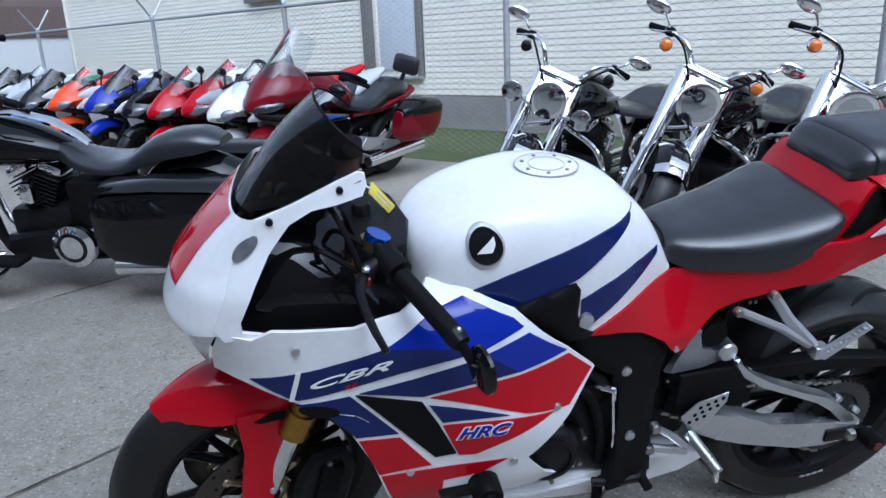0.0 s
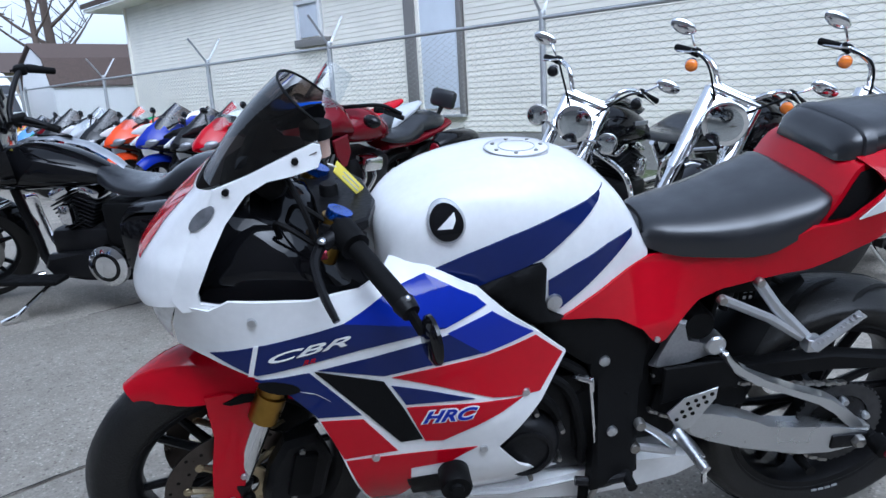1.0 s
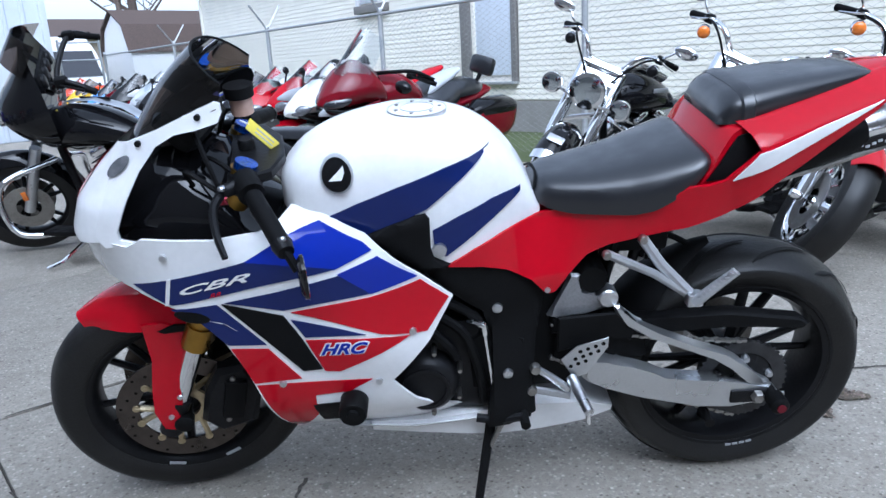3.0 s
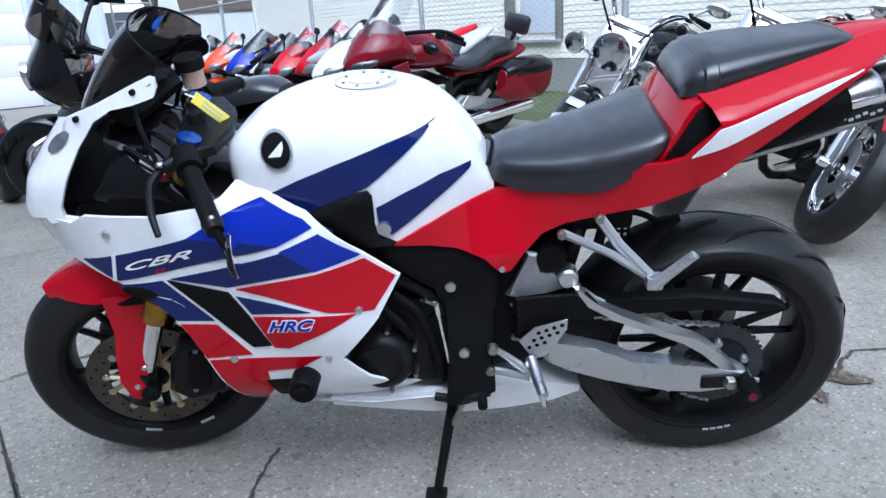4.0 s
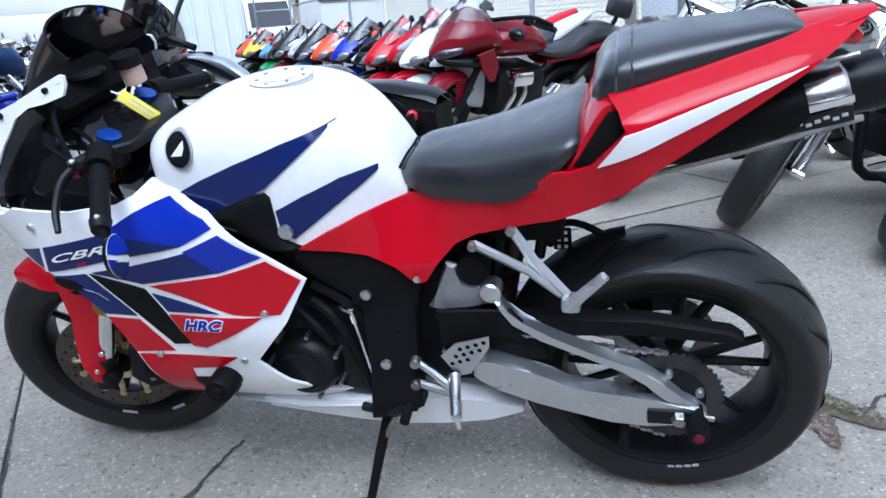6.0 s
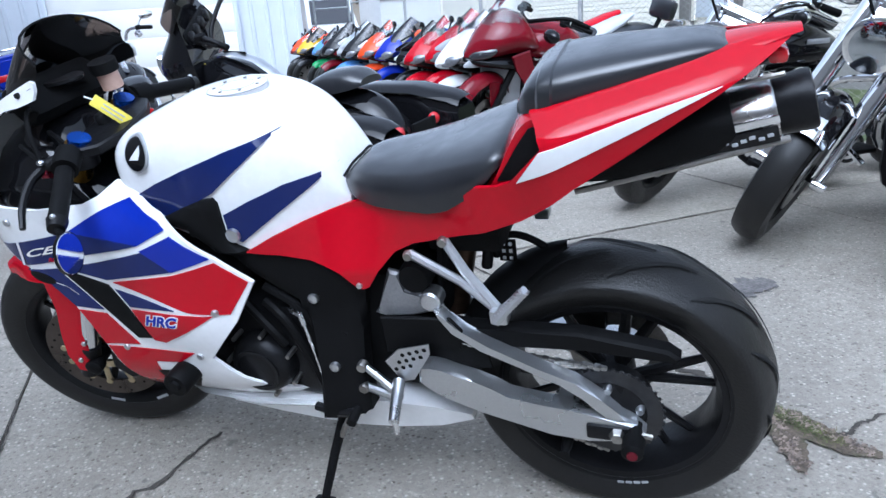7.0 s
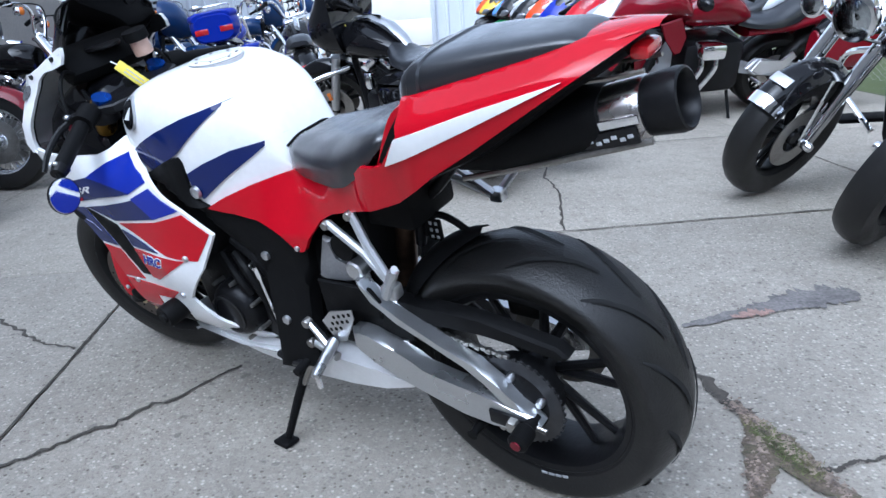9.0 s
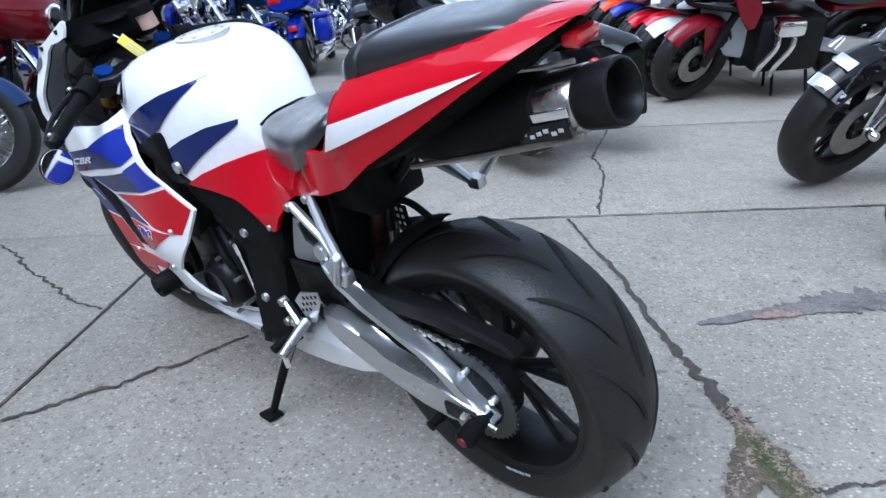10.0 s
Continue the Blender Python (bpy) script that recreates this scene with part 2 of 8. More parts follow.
def spline(pts, n):
    """Points along a smooth curve through pts."""
    pts = [Vector(p) for p in pts]
    if len(pts) < 3:
        return [pts[0].lerp(pts[-1], i / n) for i in range(n + 1)]
    out = []
    q = [2 * pts[0] - pts[1], *pts, 2 * pts[-1] - pts[-2]]
    for k in range(1, len(q) - 2):
        for i in range(n):
            t = i / n
            a, b, c, d = q[k - 1:k + 3]
            out.append(0.5 * (2 * b + (c - a) * t + (2 * a - 5 * b + 4 * c - d) * t * t + (3 * b - a - 3 * c + d) * t ** 3))
    return out + [pts[-1]]


def tube(bm, pts, r, seg=8, smooth=0, flat=1.0):
    """A round bar along pts; r: a radius or one for each end."""
    pts = spline(pts, smooth) if smooth else [Vector(p) for p in pts]
    r0, r1 = r if isinstance(r, tuple) else (r, r)
    rings, up = [], None
    for i, p in enumerate(pts):
        d = (pts[min(i + 1, len(pts) - 1)] - pts[max(i - 1, 0)]).normalized()
        if up is None:
            up = d.orthogonal().normalized()
        up = (up - d * up.dot(d)).normalized()
        side = d.cross(up)
        rr = r0 + (r1 - r0) * i / max(len(pts) - 1, 1)
        rings.append([bm.verts.new(p + up * math.cos(a) * rr * flat + side * math.sin(a) * rr) for a in (2 * math.pi * k / seg for k in range(seg))])
    ring_faces(bm, rings)
    return bm


def lathe(bm, profile, m=None, seg=32, cap=True):
    """Turns (radius, y) pairs round the y axis, then lays them at m."""
    m = m or Matrix()
    rings = [[bm.verts.new(m @ Vector((max(r, 1e-4) * math.cos(a), y, max(r, 1e-4) * math.sin(a)))) for a in (2 * math.pi * k / seg for k in range(seg))] for r, y in profile]
    ring_faces(bm, rings, True, cap)
    return bm


def ringy(bm, profile, m=None, seg=48):
    """A closed profile of (radius, y) turned round the y axis: a ring."""
    m = m or Matrix()
    rings = []
    for k in range(seg):
        a = 2 * math.pi * k / seg
        rings.append([bm.verts.new(m @ Vector((r * math.cos(a), y, r * math.sin(a)))) for r, y in profile])
    n = len(profile)
    for k in range(seg):
        u, v = rings[k], rings[(k + 1) % seg]
        for i in range(n):
            j = (i + 1) % n
            bm.faces.new((u[i], u[j], v[j], v[i]))
    return bm


def bevelled(bm, geom_faces, w):
    if w > 0:
        edges = list({e for f in geom_faces for e in f.edges})
        bmesh.ops.bevel(bm, geom=edges, offset=w, segments=2, profile=0.5, affect="EDGES")
    return bm


def rbox(bm, c, size, bevel=0.01, m=None):
    """A box with rounded edges, centred at c."""
    t = B()
    bmesh.ops.create_cube(t, size=1.0)
    for v in t.verts:
        v.co = Vector((v.co.x * size[0], v.co.y * size[1], v.co.z * size[2]))
    bevelled(t, list(t.faces), min(bevel, min(size) * 0.45))
    bmesh.ops.translate(t, verts=t.verts, vec=Vector(c))
    return merge(bm, t, m)


def merge(bm, t, m=None):
    if m is not None:
        bmesh.ops.transform(t, matrix=m, verts=t.verts)
    idx = {v: bm.verts.new(v.co) for v in t.verts}
    for f in t.faces:
        try:
            bm.faces.new([idx[v] for v in f.verts])
        except ValueError:
            pass
    t.free()
    return bm


def prism(bm, poly, y0, y1, bevel=0.004, m=None):
    """A flat plate: the outline poly in x, z, from y0 to y1."""
    t = B()
    a = [t.verts.new((x, y0, z)) for x, z in poly]
    b = [t.verts.new((x, y1, z)) for x, z in poly]
    t.faces.new(a)
    t.faces.new(b[::-1])
    rim = [t.faces.new((a[i], b[i], b[(i + 1) % len(a)], a[(i + 1) % len(a)])) for i in range(len(a))]
    if bevel:
        edges = [e for f in t.faces if f not in rim for e in f.edges]
        bmesh.ops.bevel(t, geom=edges, offset=bevel, segments=1, profile=0.5, affect="EDGES")
    return merge(bm, t, m)


def ball(bm, c, r, seg=14, rings=9, m=None):
    t = B()
    bmesh.ops.create_uvsphere(t, u_segments=seg, v_segments=rings, radius=1.0)
    for v in t.verts:
        v.co = Vector((v.co.x * r[0] + c[0], v.co.y * r[1] + c[1], v.co.z * r[2] + c[2]))
    return merge(bm, t, m)


def sheet(bm, poly, w, thick=0.006, side=-1, step=0.025, lift=0.0, roll=0.0):
    """A shaped panel: the outline poly in x, z, laid on the surface y = side * w(x, z), its rim rolled in."""
    t = B()
    t.faces.new([t.verts.new((x, 0, z)) for x, z in poly])
    xs, zs = [p[0] for p in poly], [p[1] for p in poly]
    for lo, hi, n in ((min(xs), max(xs), (1, 0, 0)), (min(zs), max(zs), (0, 0, 1))):
        k = max(1, int((hi - lo) / step))
        for i in range(1, k):
            at = lo + (hi - lo) * i / k
            bmesh.ops.bisect_plane(t, geom=list(t.verts) + list(t.edges) + list(t.faces), plane_co=Vector(n) * at, plane_no=n)
    rim = {v for e in t.edges if len(e.link_faces) == 1 for v in e.verts} if roll else ()
    outer = {v: bm.verts.new((v.co.x, side * (w(v.co.x, v.co.z) + lift - (roll if v in rim else 0)), v.co.z)) for v in t.verts}
    inner = {v: bm.verts.new((v.co.x, side * (w(v.co.x, v.co.z) + lift - thick), v.co.z)) for v in t.verts}
    for f in t.faces:
        bm.faces.new([outer[v] for v in f.verts])
        bm.faces.new([inner[v] for v in f.verts][::-1])
    for e in t.edges:
        if len(e.link_faces) == 1:
            a, b = e.verts
            bm.faces.new((outer[a], outer[b], inner[b], inner[a]))
    t.free()
    return bm


def lerp_table(table, x):
    if x <= table[0][0]:
        return table[0][1]
    for (a, u), (b, v) in zip(table[:-1], table[1:]):
        if x <= b:
            return u + (v - u) * (x - a) / (b - a)
    return table[-1][1]


def eased(table, n=60, passes=6):
    """The table resampled and smoothed, so that shapes drawn from it have no kinks."""
    cols = len(table[0])
    out = []
    for i in range(n + 1):
        x = table[0][0] + (table[-1][0] - table[0][0]) * i / n
        out.append((x, *[lerp_table([(t[0], t[j]) for t in table], x) for j in range(1, cols)]))
    for _ in range(passes):
        out = [out[0]] + [(b[0], *[(a[j] + 2 * b[j] + c[j]) / 4 for j in range(1, cols)]) for a, b, c in zip(out[:-2], out[1:-1], out[2:])] + [out[-1]]
    return out


# ---------- the lot: s runs along the row of parked machines, d towards the fence ----------
R2 = math.sqrt(0.5)


def lot(s, d, z=0.0):
    return Vector((R2 * (d - s), R2 * (d + s), z))


# local x = d (towards the fence), local y = s (along the row), z up
GRID = Matrix(((R2, -R2, 0, 0), (R2, R2, 0, 0), (0, 0, 1, 0), (0, 0, 0, 1)))


def setting(name, bm, material, label="", category="", m=None, parent=None):
    ob = part(name, bm, material, parent, "", 30)
    if parent is None:
        ob.matrix_world = m if m is not None else GRID
        tagged(ob, label, category, "", "structure")
    return ob


def slab(bm, x0, x1, y0, y1, z0, z1, bevel=0.0):
    return rbox(bm, ((x0 + x1) / 2, (y0 + y1) / 2, (z0 + z1) / 2), (x1 - x0, y1 - y0, z1 - z0), bevel)


bm = B()
for x0, y0, x1, y1 in ((-600, -600, 600, 600),):
    bm.faces.new([bm.verts.new((x, y, -0.03)) for x, y in ((x0, y0), (x1, y0), (x1, y1), (x0, y1))])
setting("ground", bm, SOIL, "bare brown soil under the concrete slabs", "ground")

bm = B()
GRASS_D = 4.35
n = 60
rows = []
for i in range(9):
    d = GRASS_D + (60 - GRASS_D) * (i / 8) ** 2
    rows.append([bm.verts.new((d, -40 + 90 * k / n, -0.01 + 0.03 * noise.noise((d * 2, k * 0.7, 0)))) for k in range(n + 1)])
ring_faces(bm, rows, False, False)
setting("lawn", bm, GRASSM, "dull green strip of grass below the fence", "lawn")


# ---------- the sport bike in front: local x to its tail, y to its right, z up, leaning on its side stand ----------
BIKE = pose(-0.036, -0.013, 0, 12.6, 0, 5.3)
bike = thing("sport_motorcycle", BIKE, "white, red and blue sport motorcycle leaning on its side stand", "motorcycle")
REAR, FRONT = Vector((0.668, 0, 0.315)), Vector((-0.668, 0, 0.305))


def w_side(x, z):
    """Half width of the side fairing: tucked in above and below, swollen behind the vent."""
    w = 0.234
    if x > -0.45:
        w -= (5 + 25 * max(0, -0.18 - x)) * max(0, z - 0.72) ** 2 * min(1, (x + 0.45) / 0.15)
    w -= 3.6 * max(0, 0.44 - z) ** 2 + 0.16 * (x + 0.1 + math.sqrt((x + 0.1) ** 2 + 0.002)) + 1.9 * max(0, -0.5 - x) ** 2 * min(1, max(0.45, 1 - 5 * (z - 0.71)))
    w += 0.022 * math.exp(-((z - 0.55) / 0.09) ** 2 - ((x + 0.14) / 0.13) ** 2)
    return max(w, 0.03)


FAIR = [(-0.672, 0.808), (-0.62, 0.797), (-0.585, 0.815), (-0.372, 0.803), (-0.338, 0.814), (-0.315, 0.832), (-0.25, 0.822), (-0.167, 0.792), (-0.115, 0.745), (-0.065, 0.704), (-0.002, 0.642),
        (-0.053, 0.557), (-0.10, 0.505), (-0.136, 0.465), (-0.09, 0.40), (-0.05, 0.365), (0.039, 0.30), (0.05, 0.285), (0.03, 0.262), (-0.165, 0.252), (-0.306, 0.245),
        (-0.372, 0.268), (-0.395, 0.36), (-0.436, 0.505), (-0.48, 0.604), (-0.515, 0.645), (-0.57, 0.668), (-0.64, 0.697), (-0.694, 0.713), (-0.690, 0.76)]
VENT = [(-0.458, 0.670), (-0.341, 0.636), (-0.310, 0.579), (-0.278, 0.506), (-0.318, 0.501)]
LIVERY = (
    ("navy_panel", NAVY, [(-0.634, 0.708), (-0.555, 0.727), (-0.401, 0.757), (-0.226, 0.734), (-0.272, 0.724), (-0.377, 0.706), (-0.463, 0.688), (-0.556, 0.670), (-0.572, 0.674)]),
    ("blue_panel", BLUE, [(-0.401, 0.757), (-0.330, 0.790), (-0.256, 0.813), (-0.172, 0.781), (-0.155, 0.766), (-0.230, 0.732)]),
    ("navy_panel", NAVY, [(-0.452, 0.672), (-0.354, 0.689), (-0.270, 0.707), (-0.222, 0.719), (-0.163, 0.677), (-0.340, 0.648)]),
    ("blue_panel", BLUE, [(-0.225, 0.722), (-0.145, 0.754), (-0.070, 0.704), (-0.163, 0.676)]),
    ("red_panel", RED, [(-0.326, 0.643), (-0.164, 0.669), (-0.065, 0.695), (-0.010, 0.644), (-0.057, 0.5805), (-0.148, 0.590)]),
    ("navy_panel", NAVY, [(-0.328, 0.626), (-0.181, 0.590), (-0.304, 0.584)]),
    ("red_panel", RED, [(-0.304, 0.577), (-0.146, 0.582), (-0.092, 0.580), (-0.241, 0.499), (-0.273, 0.500)]),
    ("navy_panel", NAVY, [(-0.562, 0.659), (-0.468, 0.669), (-0.385, 0.569), (-0.462, 0.572), (-0.486, 0.603), (-0.515, 0.638)]),
    ("red_panel", RED, [(-0.458, 0.563), (-0.383, 0.559), (-0.325, 0.481), (-0.424, 0.473)]),
    ("red_panel", RED, [(-0.421, 0.467), (-0.325, 0.470), (-0.177, 0.476), (-0.228, 0.443), (-0.302, 0.435), (-0.305, 0.370), (-0.365, 0.275), (-0.391, 0.365)]),
)
for side in (-1, 1):
    cowl = part("side_fairing", sheet(B(), FAIR, w_side, 0.008, side, 0.02), WHITE, bike, "glossy white fairing with navy, blue and red panels" if side < 0 else "")
    part("air_vent", sheet(B(), VENT, w_side, 0.012, side, lift=0.003), BLACK, cowl, "black recessed vent")
    for name, m, poly in LIVERY:
        part(name, sheet(B(), poly, w_side, 0.004, side, 0.02, 0.0022), m, cowl)
    if side < 0:
        part("stripe", sheet(B(), [(-0.490, 0.634), (-0.462, 0.626), (-0.437, 0.606), (-0.456, 0.622)], w_side, 0.003, side, lift=0.0028), WHITE, cowl)
        part("stripe", sheet(B(), [(-0.572, 0.668), (-0.563, 0.669), (-0.546, 0.730), (-0.555, 0.728)], w_side, 0.003, side, lift=0.0028), WHITE, cowl)
        part("badge", sheet(B(), [(-0.522 + 0.036 * math.cos(a), 0.643 - 0.006 * math.cos(a) + 0.013 * math.sin(a)) for a in np.linspace(0, 2 * math.pi, 16)[:-1]], w_side, 0.003, side, lift=0.003), BLACK, cowl, "small dark oval badge")
        for x, z in ((-0.164, 0.469), (-0.366, 0.470), (-0.086, 0.588), (-0.55, 0.777)):
            part("screw", lathe(B(), [(0.0, -0.006), (0.007, -0.006), (0.008, -0.003), (0.008, 0.004)], Matrix.Translation((x, -w_side(x, z), z)), 12), ALU, cowl)


def letters(text, size, at, slant, material, parent, w, lift=0.002, sx=1.0, name="lettering", bold=0.03):
    """Flat lettering laid on the shell at (x, z)."""
    cu = bpy.data.curves.new(name, "FONT")
    cu.body, cu.size, cu.extrude, cu.shear, cu.offset = text, size, 0.0006, 0.5, size * bold
    ob = bpy.data.objects.new(name, cu)
    scene.collection.objects.link(ob)
    dg = bpy.context.evaluated_depsgraph_get()
    me = bpy.data.meshes.new_from_object(ob.evaluated_get(dg))
    bpy.data.objects.remove(ob)
    c, s = math.cos(slant), math.sin(slant)
    for v in me.vertices:
        x, z = at[0] + sx * v.co.x * c - v.co.y * s, at[1] + sx * v.co.x * s + v.co.y * c
        v.co = Vector((x, -w(x, z) - lift - v.co.z, z))
    me.materials.clear()
    me.materials.append(material)
    o = new(name, me)
    o.parent = parent
    return o


left_cowl = [o for o in bike.children if o.name.startswith("side_fairing")][0]
letters("CBR", 0.0235, (-0.545, 0.694), radians(10), WHITE, left_cowl, w_side, 0.0045, 3.35, bold=0.012)
letters("RR", 0.013, (-0.478, 0.686), radians(10), RED, left_cowl, w_side, 0.0035, 1.5, bold=0.0)
letters("HRC", 0.034, (-0.278, 0.543), radians(5), WHITE, left_cowl, w_side, 0.0025, 1.3, bold=0.09)
letters("HRC", 0.034, (-0.278, 0.543), radians(5), BLUE, left_cowl, w_side, 0.0038, 1.3)

# nose
XF = [(0.76, -0.742), (0.775, -0.768), (0.80, -0.786), (0.866, -0.757), (0.92, -0.706), (0.97, -0.640)]
XS = [(0.76, -0.668), (0.80, -0.660), (0.87, -0.638), (0.94, -0.606), (0.97, -0.588)]
WS = [(0.76, 0.196), (0.80, 0.210), (0.87, 0.207), (0.94, 0.176), (0.97, 0.168)]


XF, XS, WS = eased(XF, 40, 5), eased(XS, 40, 5), eased(WS, 40, 5)


def nose_point(a, z):
    xs, xf = lerp_table(XS, z), lerp_table(XF, z)
    return Vector((xs - (xs - xf) * math.cos(a), math.sin(a) * lerp_table(WS, z), z + 0.02 * math.sin(a) ** 2 * max(0, z - 0.9) / 0.07))


def nose_low(a):
    return 0.770 + 0.036 * math.sin(min(abs(a), math.pi / 2)) ** 2


def nose_shell(bm, a0, a1, z0, z1, lift=0.0, na=14, nz=14):
    rows = []
    for i in range(nz + 1):
        row = []
        for k in range(na + 1):
            a = a0 + (a1 - a0) * k / na
            low = max(z0, nose_low(a))
            z = low + (z1 - low) * i / nz
            p = nose_point(min(abs(a), math.pi / 2), z)
            p.y *= 1 if a > 0 else -1
            p += Vector((p.x + 0.5, p.y, 0)).normalized() * lift
            row.append(bm.verts.new(p))
        rows.append(row)
    ring_faces(bm, rows, False, False)
    return bm


HALF = math.pi / 2
part("front_cowl", nose_shell(B(), -HALF, HALF, 0.768, 0.97, 0, 40, 22), WHITE, bike, "glossy white nose cowl")
part("nose_stripe", nose_shell(B(), -0.62, 0.62, 0.860, 0.968, 0.002), RED, bike, "red stripe down the nose")
bm = B()
rim = []
for a in np.linspace(-HALF, HALF, 21):
    p = nose_point(abs(a), nose_low(a))
    rim.append((p.x + 0.003, p.y * (0.985 if a > 0 else -0.985), p.z))
loft(bm, [rim, [(-0.64, 0.19 * math.sin(a), nose_low(a) + 0.003) for a in np.linspace(-HALF, HALF, 21)]], False)
part("nose_underside", bm, BLACKP, bike, "black recess under the nose")
for sgn in (-1, 1):
    tip = Vector((-0.702, 0.150, 0.712))
    bm = B()
    rows = []
    for i in range(7):
        row = []
        for k in range(9):
            a = 0.42 + 0.95 * k / 8
            p = nose_point(a, nose_low(a))
            p = Vector((p.x * 0.985, p.y * 0.955, p.z)).lerp(tip, i / 6)
            row.append((p.x - 0.008 * math.sin(math.pi * i / 6), sgn * p.y, p.z))
        rows.append(row)
    part("headlight", loft(bm, rows, False), LENS, bike, "clear wedge-shaped headlight under the nose")
    part("lamp_shroud", loft(B(), [[(-0.748, sgn * 0.0, 0.770), (-0.738, sgn * 0.08, 0.770)], [(-0.672, 0.0, 0.690), (-0.680, sgn * 0.14, 0.705)]], False), BLACKP, bike)
w_strip = lambda x, z: lerp_table([(0.79, 0.211), (0.87, 0.208), (0.95, 0.173), (0.99, 0.165), (1.05, 0.145)], z)
STRIP = [(-0.601, 0.984), (-0.535, 1.005), (-0.458, 1.036), (-0.425, 1.048), (-0.414, 1.045), (-0.412, 1.029), (-0.420, 1.012), (-0.462, 1.001), (-0.503, 0.995), (-0.540, 0.976), (-0.577, 0.932), (-0.603, 0.887), (-0.633, 0.826), (-0.632, 0.808),
         (-0.60, 0.800), (-0.662, 0.794), (-0.676, 0.819), (-0.653, 0.870), (-0.625, 0.945)]
for side in (-1, 1):
    strip = part("screen_surround", sheet(B(), STRIP, w_strip, 0.008, side, 0.02), WHITE, bike)
    part("liner", sheet(B(), STRIP, lambda x, z: w_strip(x, z) - 0.0095, 0.003, side, 0.02), BLACK, strip)
    for x, z in ((-0.456, 1.024), (-0.57, 0.984)):
        part("screw", lathe(B(), [(0.0, -0.005), (0.006, -0.005), (0.006, 0.003)], Matrix.Translation((x, side * w_strip(x, z), z)), 10), SATIN, strip)
part("badge", sheet(B(), [(-0.612 + 0.021 * math.cos(a) - 0.005 * math.sin(a), 0.946 + 0.010 * math.sin(a) + 0.015 * math.cos(a)) for a in np.linspace(0, 2 * math.pi, 16)[:-1]], w_strip, 0.012, -1, lift=0.004), LAMPG, bike, "dark grey oval block-off plate")


def screen(bm, lift=0.0, v0=0.0, v1=1.0):
    rows = []
    for i in range(15):
        v = v0 + (v1 - v0) * i / 14
        row = []
        for k in range(25):
            u = -1 + 2 * k / 24
            q = abs(u)
            base = Vector((-0.655 + 0.235 * q ** 1.7, 0.152 * math.sin(u * HALF), 0.94 + 0.095 * q ** 1.3))
            top = Vector((-0.482 + 0.07 * u * u, 0.125 * math.sin(u * HALF), 1.137 - 0.062 * u * u))
            p = base.lerp(top, v)
            p.z += 0.018 * math.sin(v * math.pi) * (1 - q * q)
            p.y *= 1 - 0.08 * math.sin(v * math.pi)
            row.append(bm.verts.new(p))
        rows.append(row)
    ring_faces(bm, rows, False, False)
    return bm


part("windscreen", screen(B()), SMOKE, bike, "dark smoked double-bubble windscreen")
tube_pts = [(-0.482 + 0.07 * u * u, 0.125 * math.sin(u * HALF), 1.137 - 0.062 * u * u) for u in np.linspace(-1, 1, 13)]
part("screen_edge", tube(B(), tube_pts, 0.0025, 6), BLACK, bike)

# dark inner cockpit
bm = B()
rows = []
for x, z0, z1, h in ((-0.70, 0.70, 0.86, 0.13), (-0.62, 0.68, 0.93, 0.165), (-0.54, 0.66, 0.955, 0.17), (-0.46, 0.66, 0.93, 0.165), (-0.40, 0.66, 0.84, 0.16), (-0.35, 0.66, 0.80, 0.15)):
    rows.append([(x, h * math.cos(a), (z0 + z1) / 2 + (z1 - z0) / 2 * math.sin(a)) for a in np.linspace(0, 2 * math.pi, 20)[:-1]])
part("inner_cowl", loft(bm, rows), BLACKP, bike, "matt black inner cowl")
bm = rbox(B(), (0, 0, 0), (0.06, 0.24, 0.10), 0.025, pose(-0.52, 0, 0.985, 0, -42, 0))
dash = part("instrument_panel", bm, BLACK, bike, "black instrument cluster")
part("dial", lathe(B(), [(0, -0.004), (0.042, -0.004), (0.046, 0.0), (0.046, 0.006)], pose(-0.498, 0.0, 1.008, 90 + 0, 0, 0) @ pose(0, 0, 0, 0, 0, 0), 28), SATIN, dash, "round rev counter")

# tank
TANK = [(-0.338, 0.885, 0.815, 0.085), (-0.325, 0.902, 0.805, 0.118), (-0.29, 0.924, 0.79, 0.148), (-0.24, 0.946, 0.770, 0.166), (-0.18, 0.963, 0.750, 0.176), (-0.10, 0.976, 0.725, 0.184), (-0.03, 0.974, 0.700, 0.184),
        (0.04, 0.958, 0.700, 0.170), (0.09, 0.932, 0.715, 0.146), (0.135, 0.890, 0.735, 0.115), (0.17, 0.835, 0.755, 0.096), (0.19, 0.785, 0.765, 0.086)]
TANK = eased(TANK, 48, 4)
zt = lambda x: lerp_table([(t[0], t[1]) for t in TANK], x)
zb = lambda x: lerp_table([(t[0], t[2]) for t in TANK], x)
ht = lambda x: lerp_table([(t[0], t[3]) for t in TANK], x)


def w_tank(x, z):
    q = min(max((z - zb(x)) / max(zt(x) - zb(x), 0.01), 0), 0.999)
    return ht(x) * (1 - q ** 4) ** 0.25


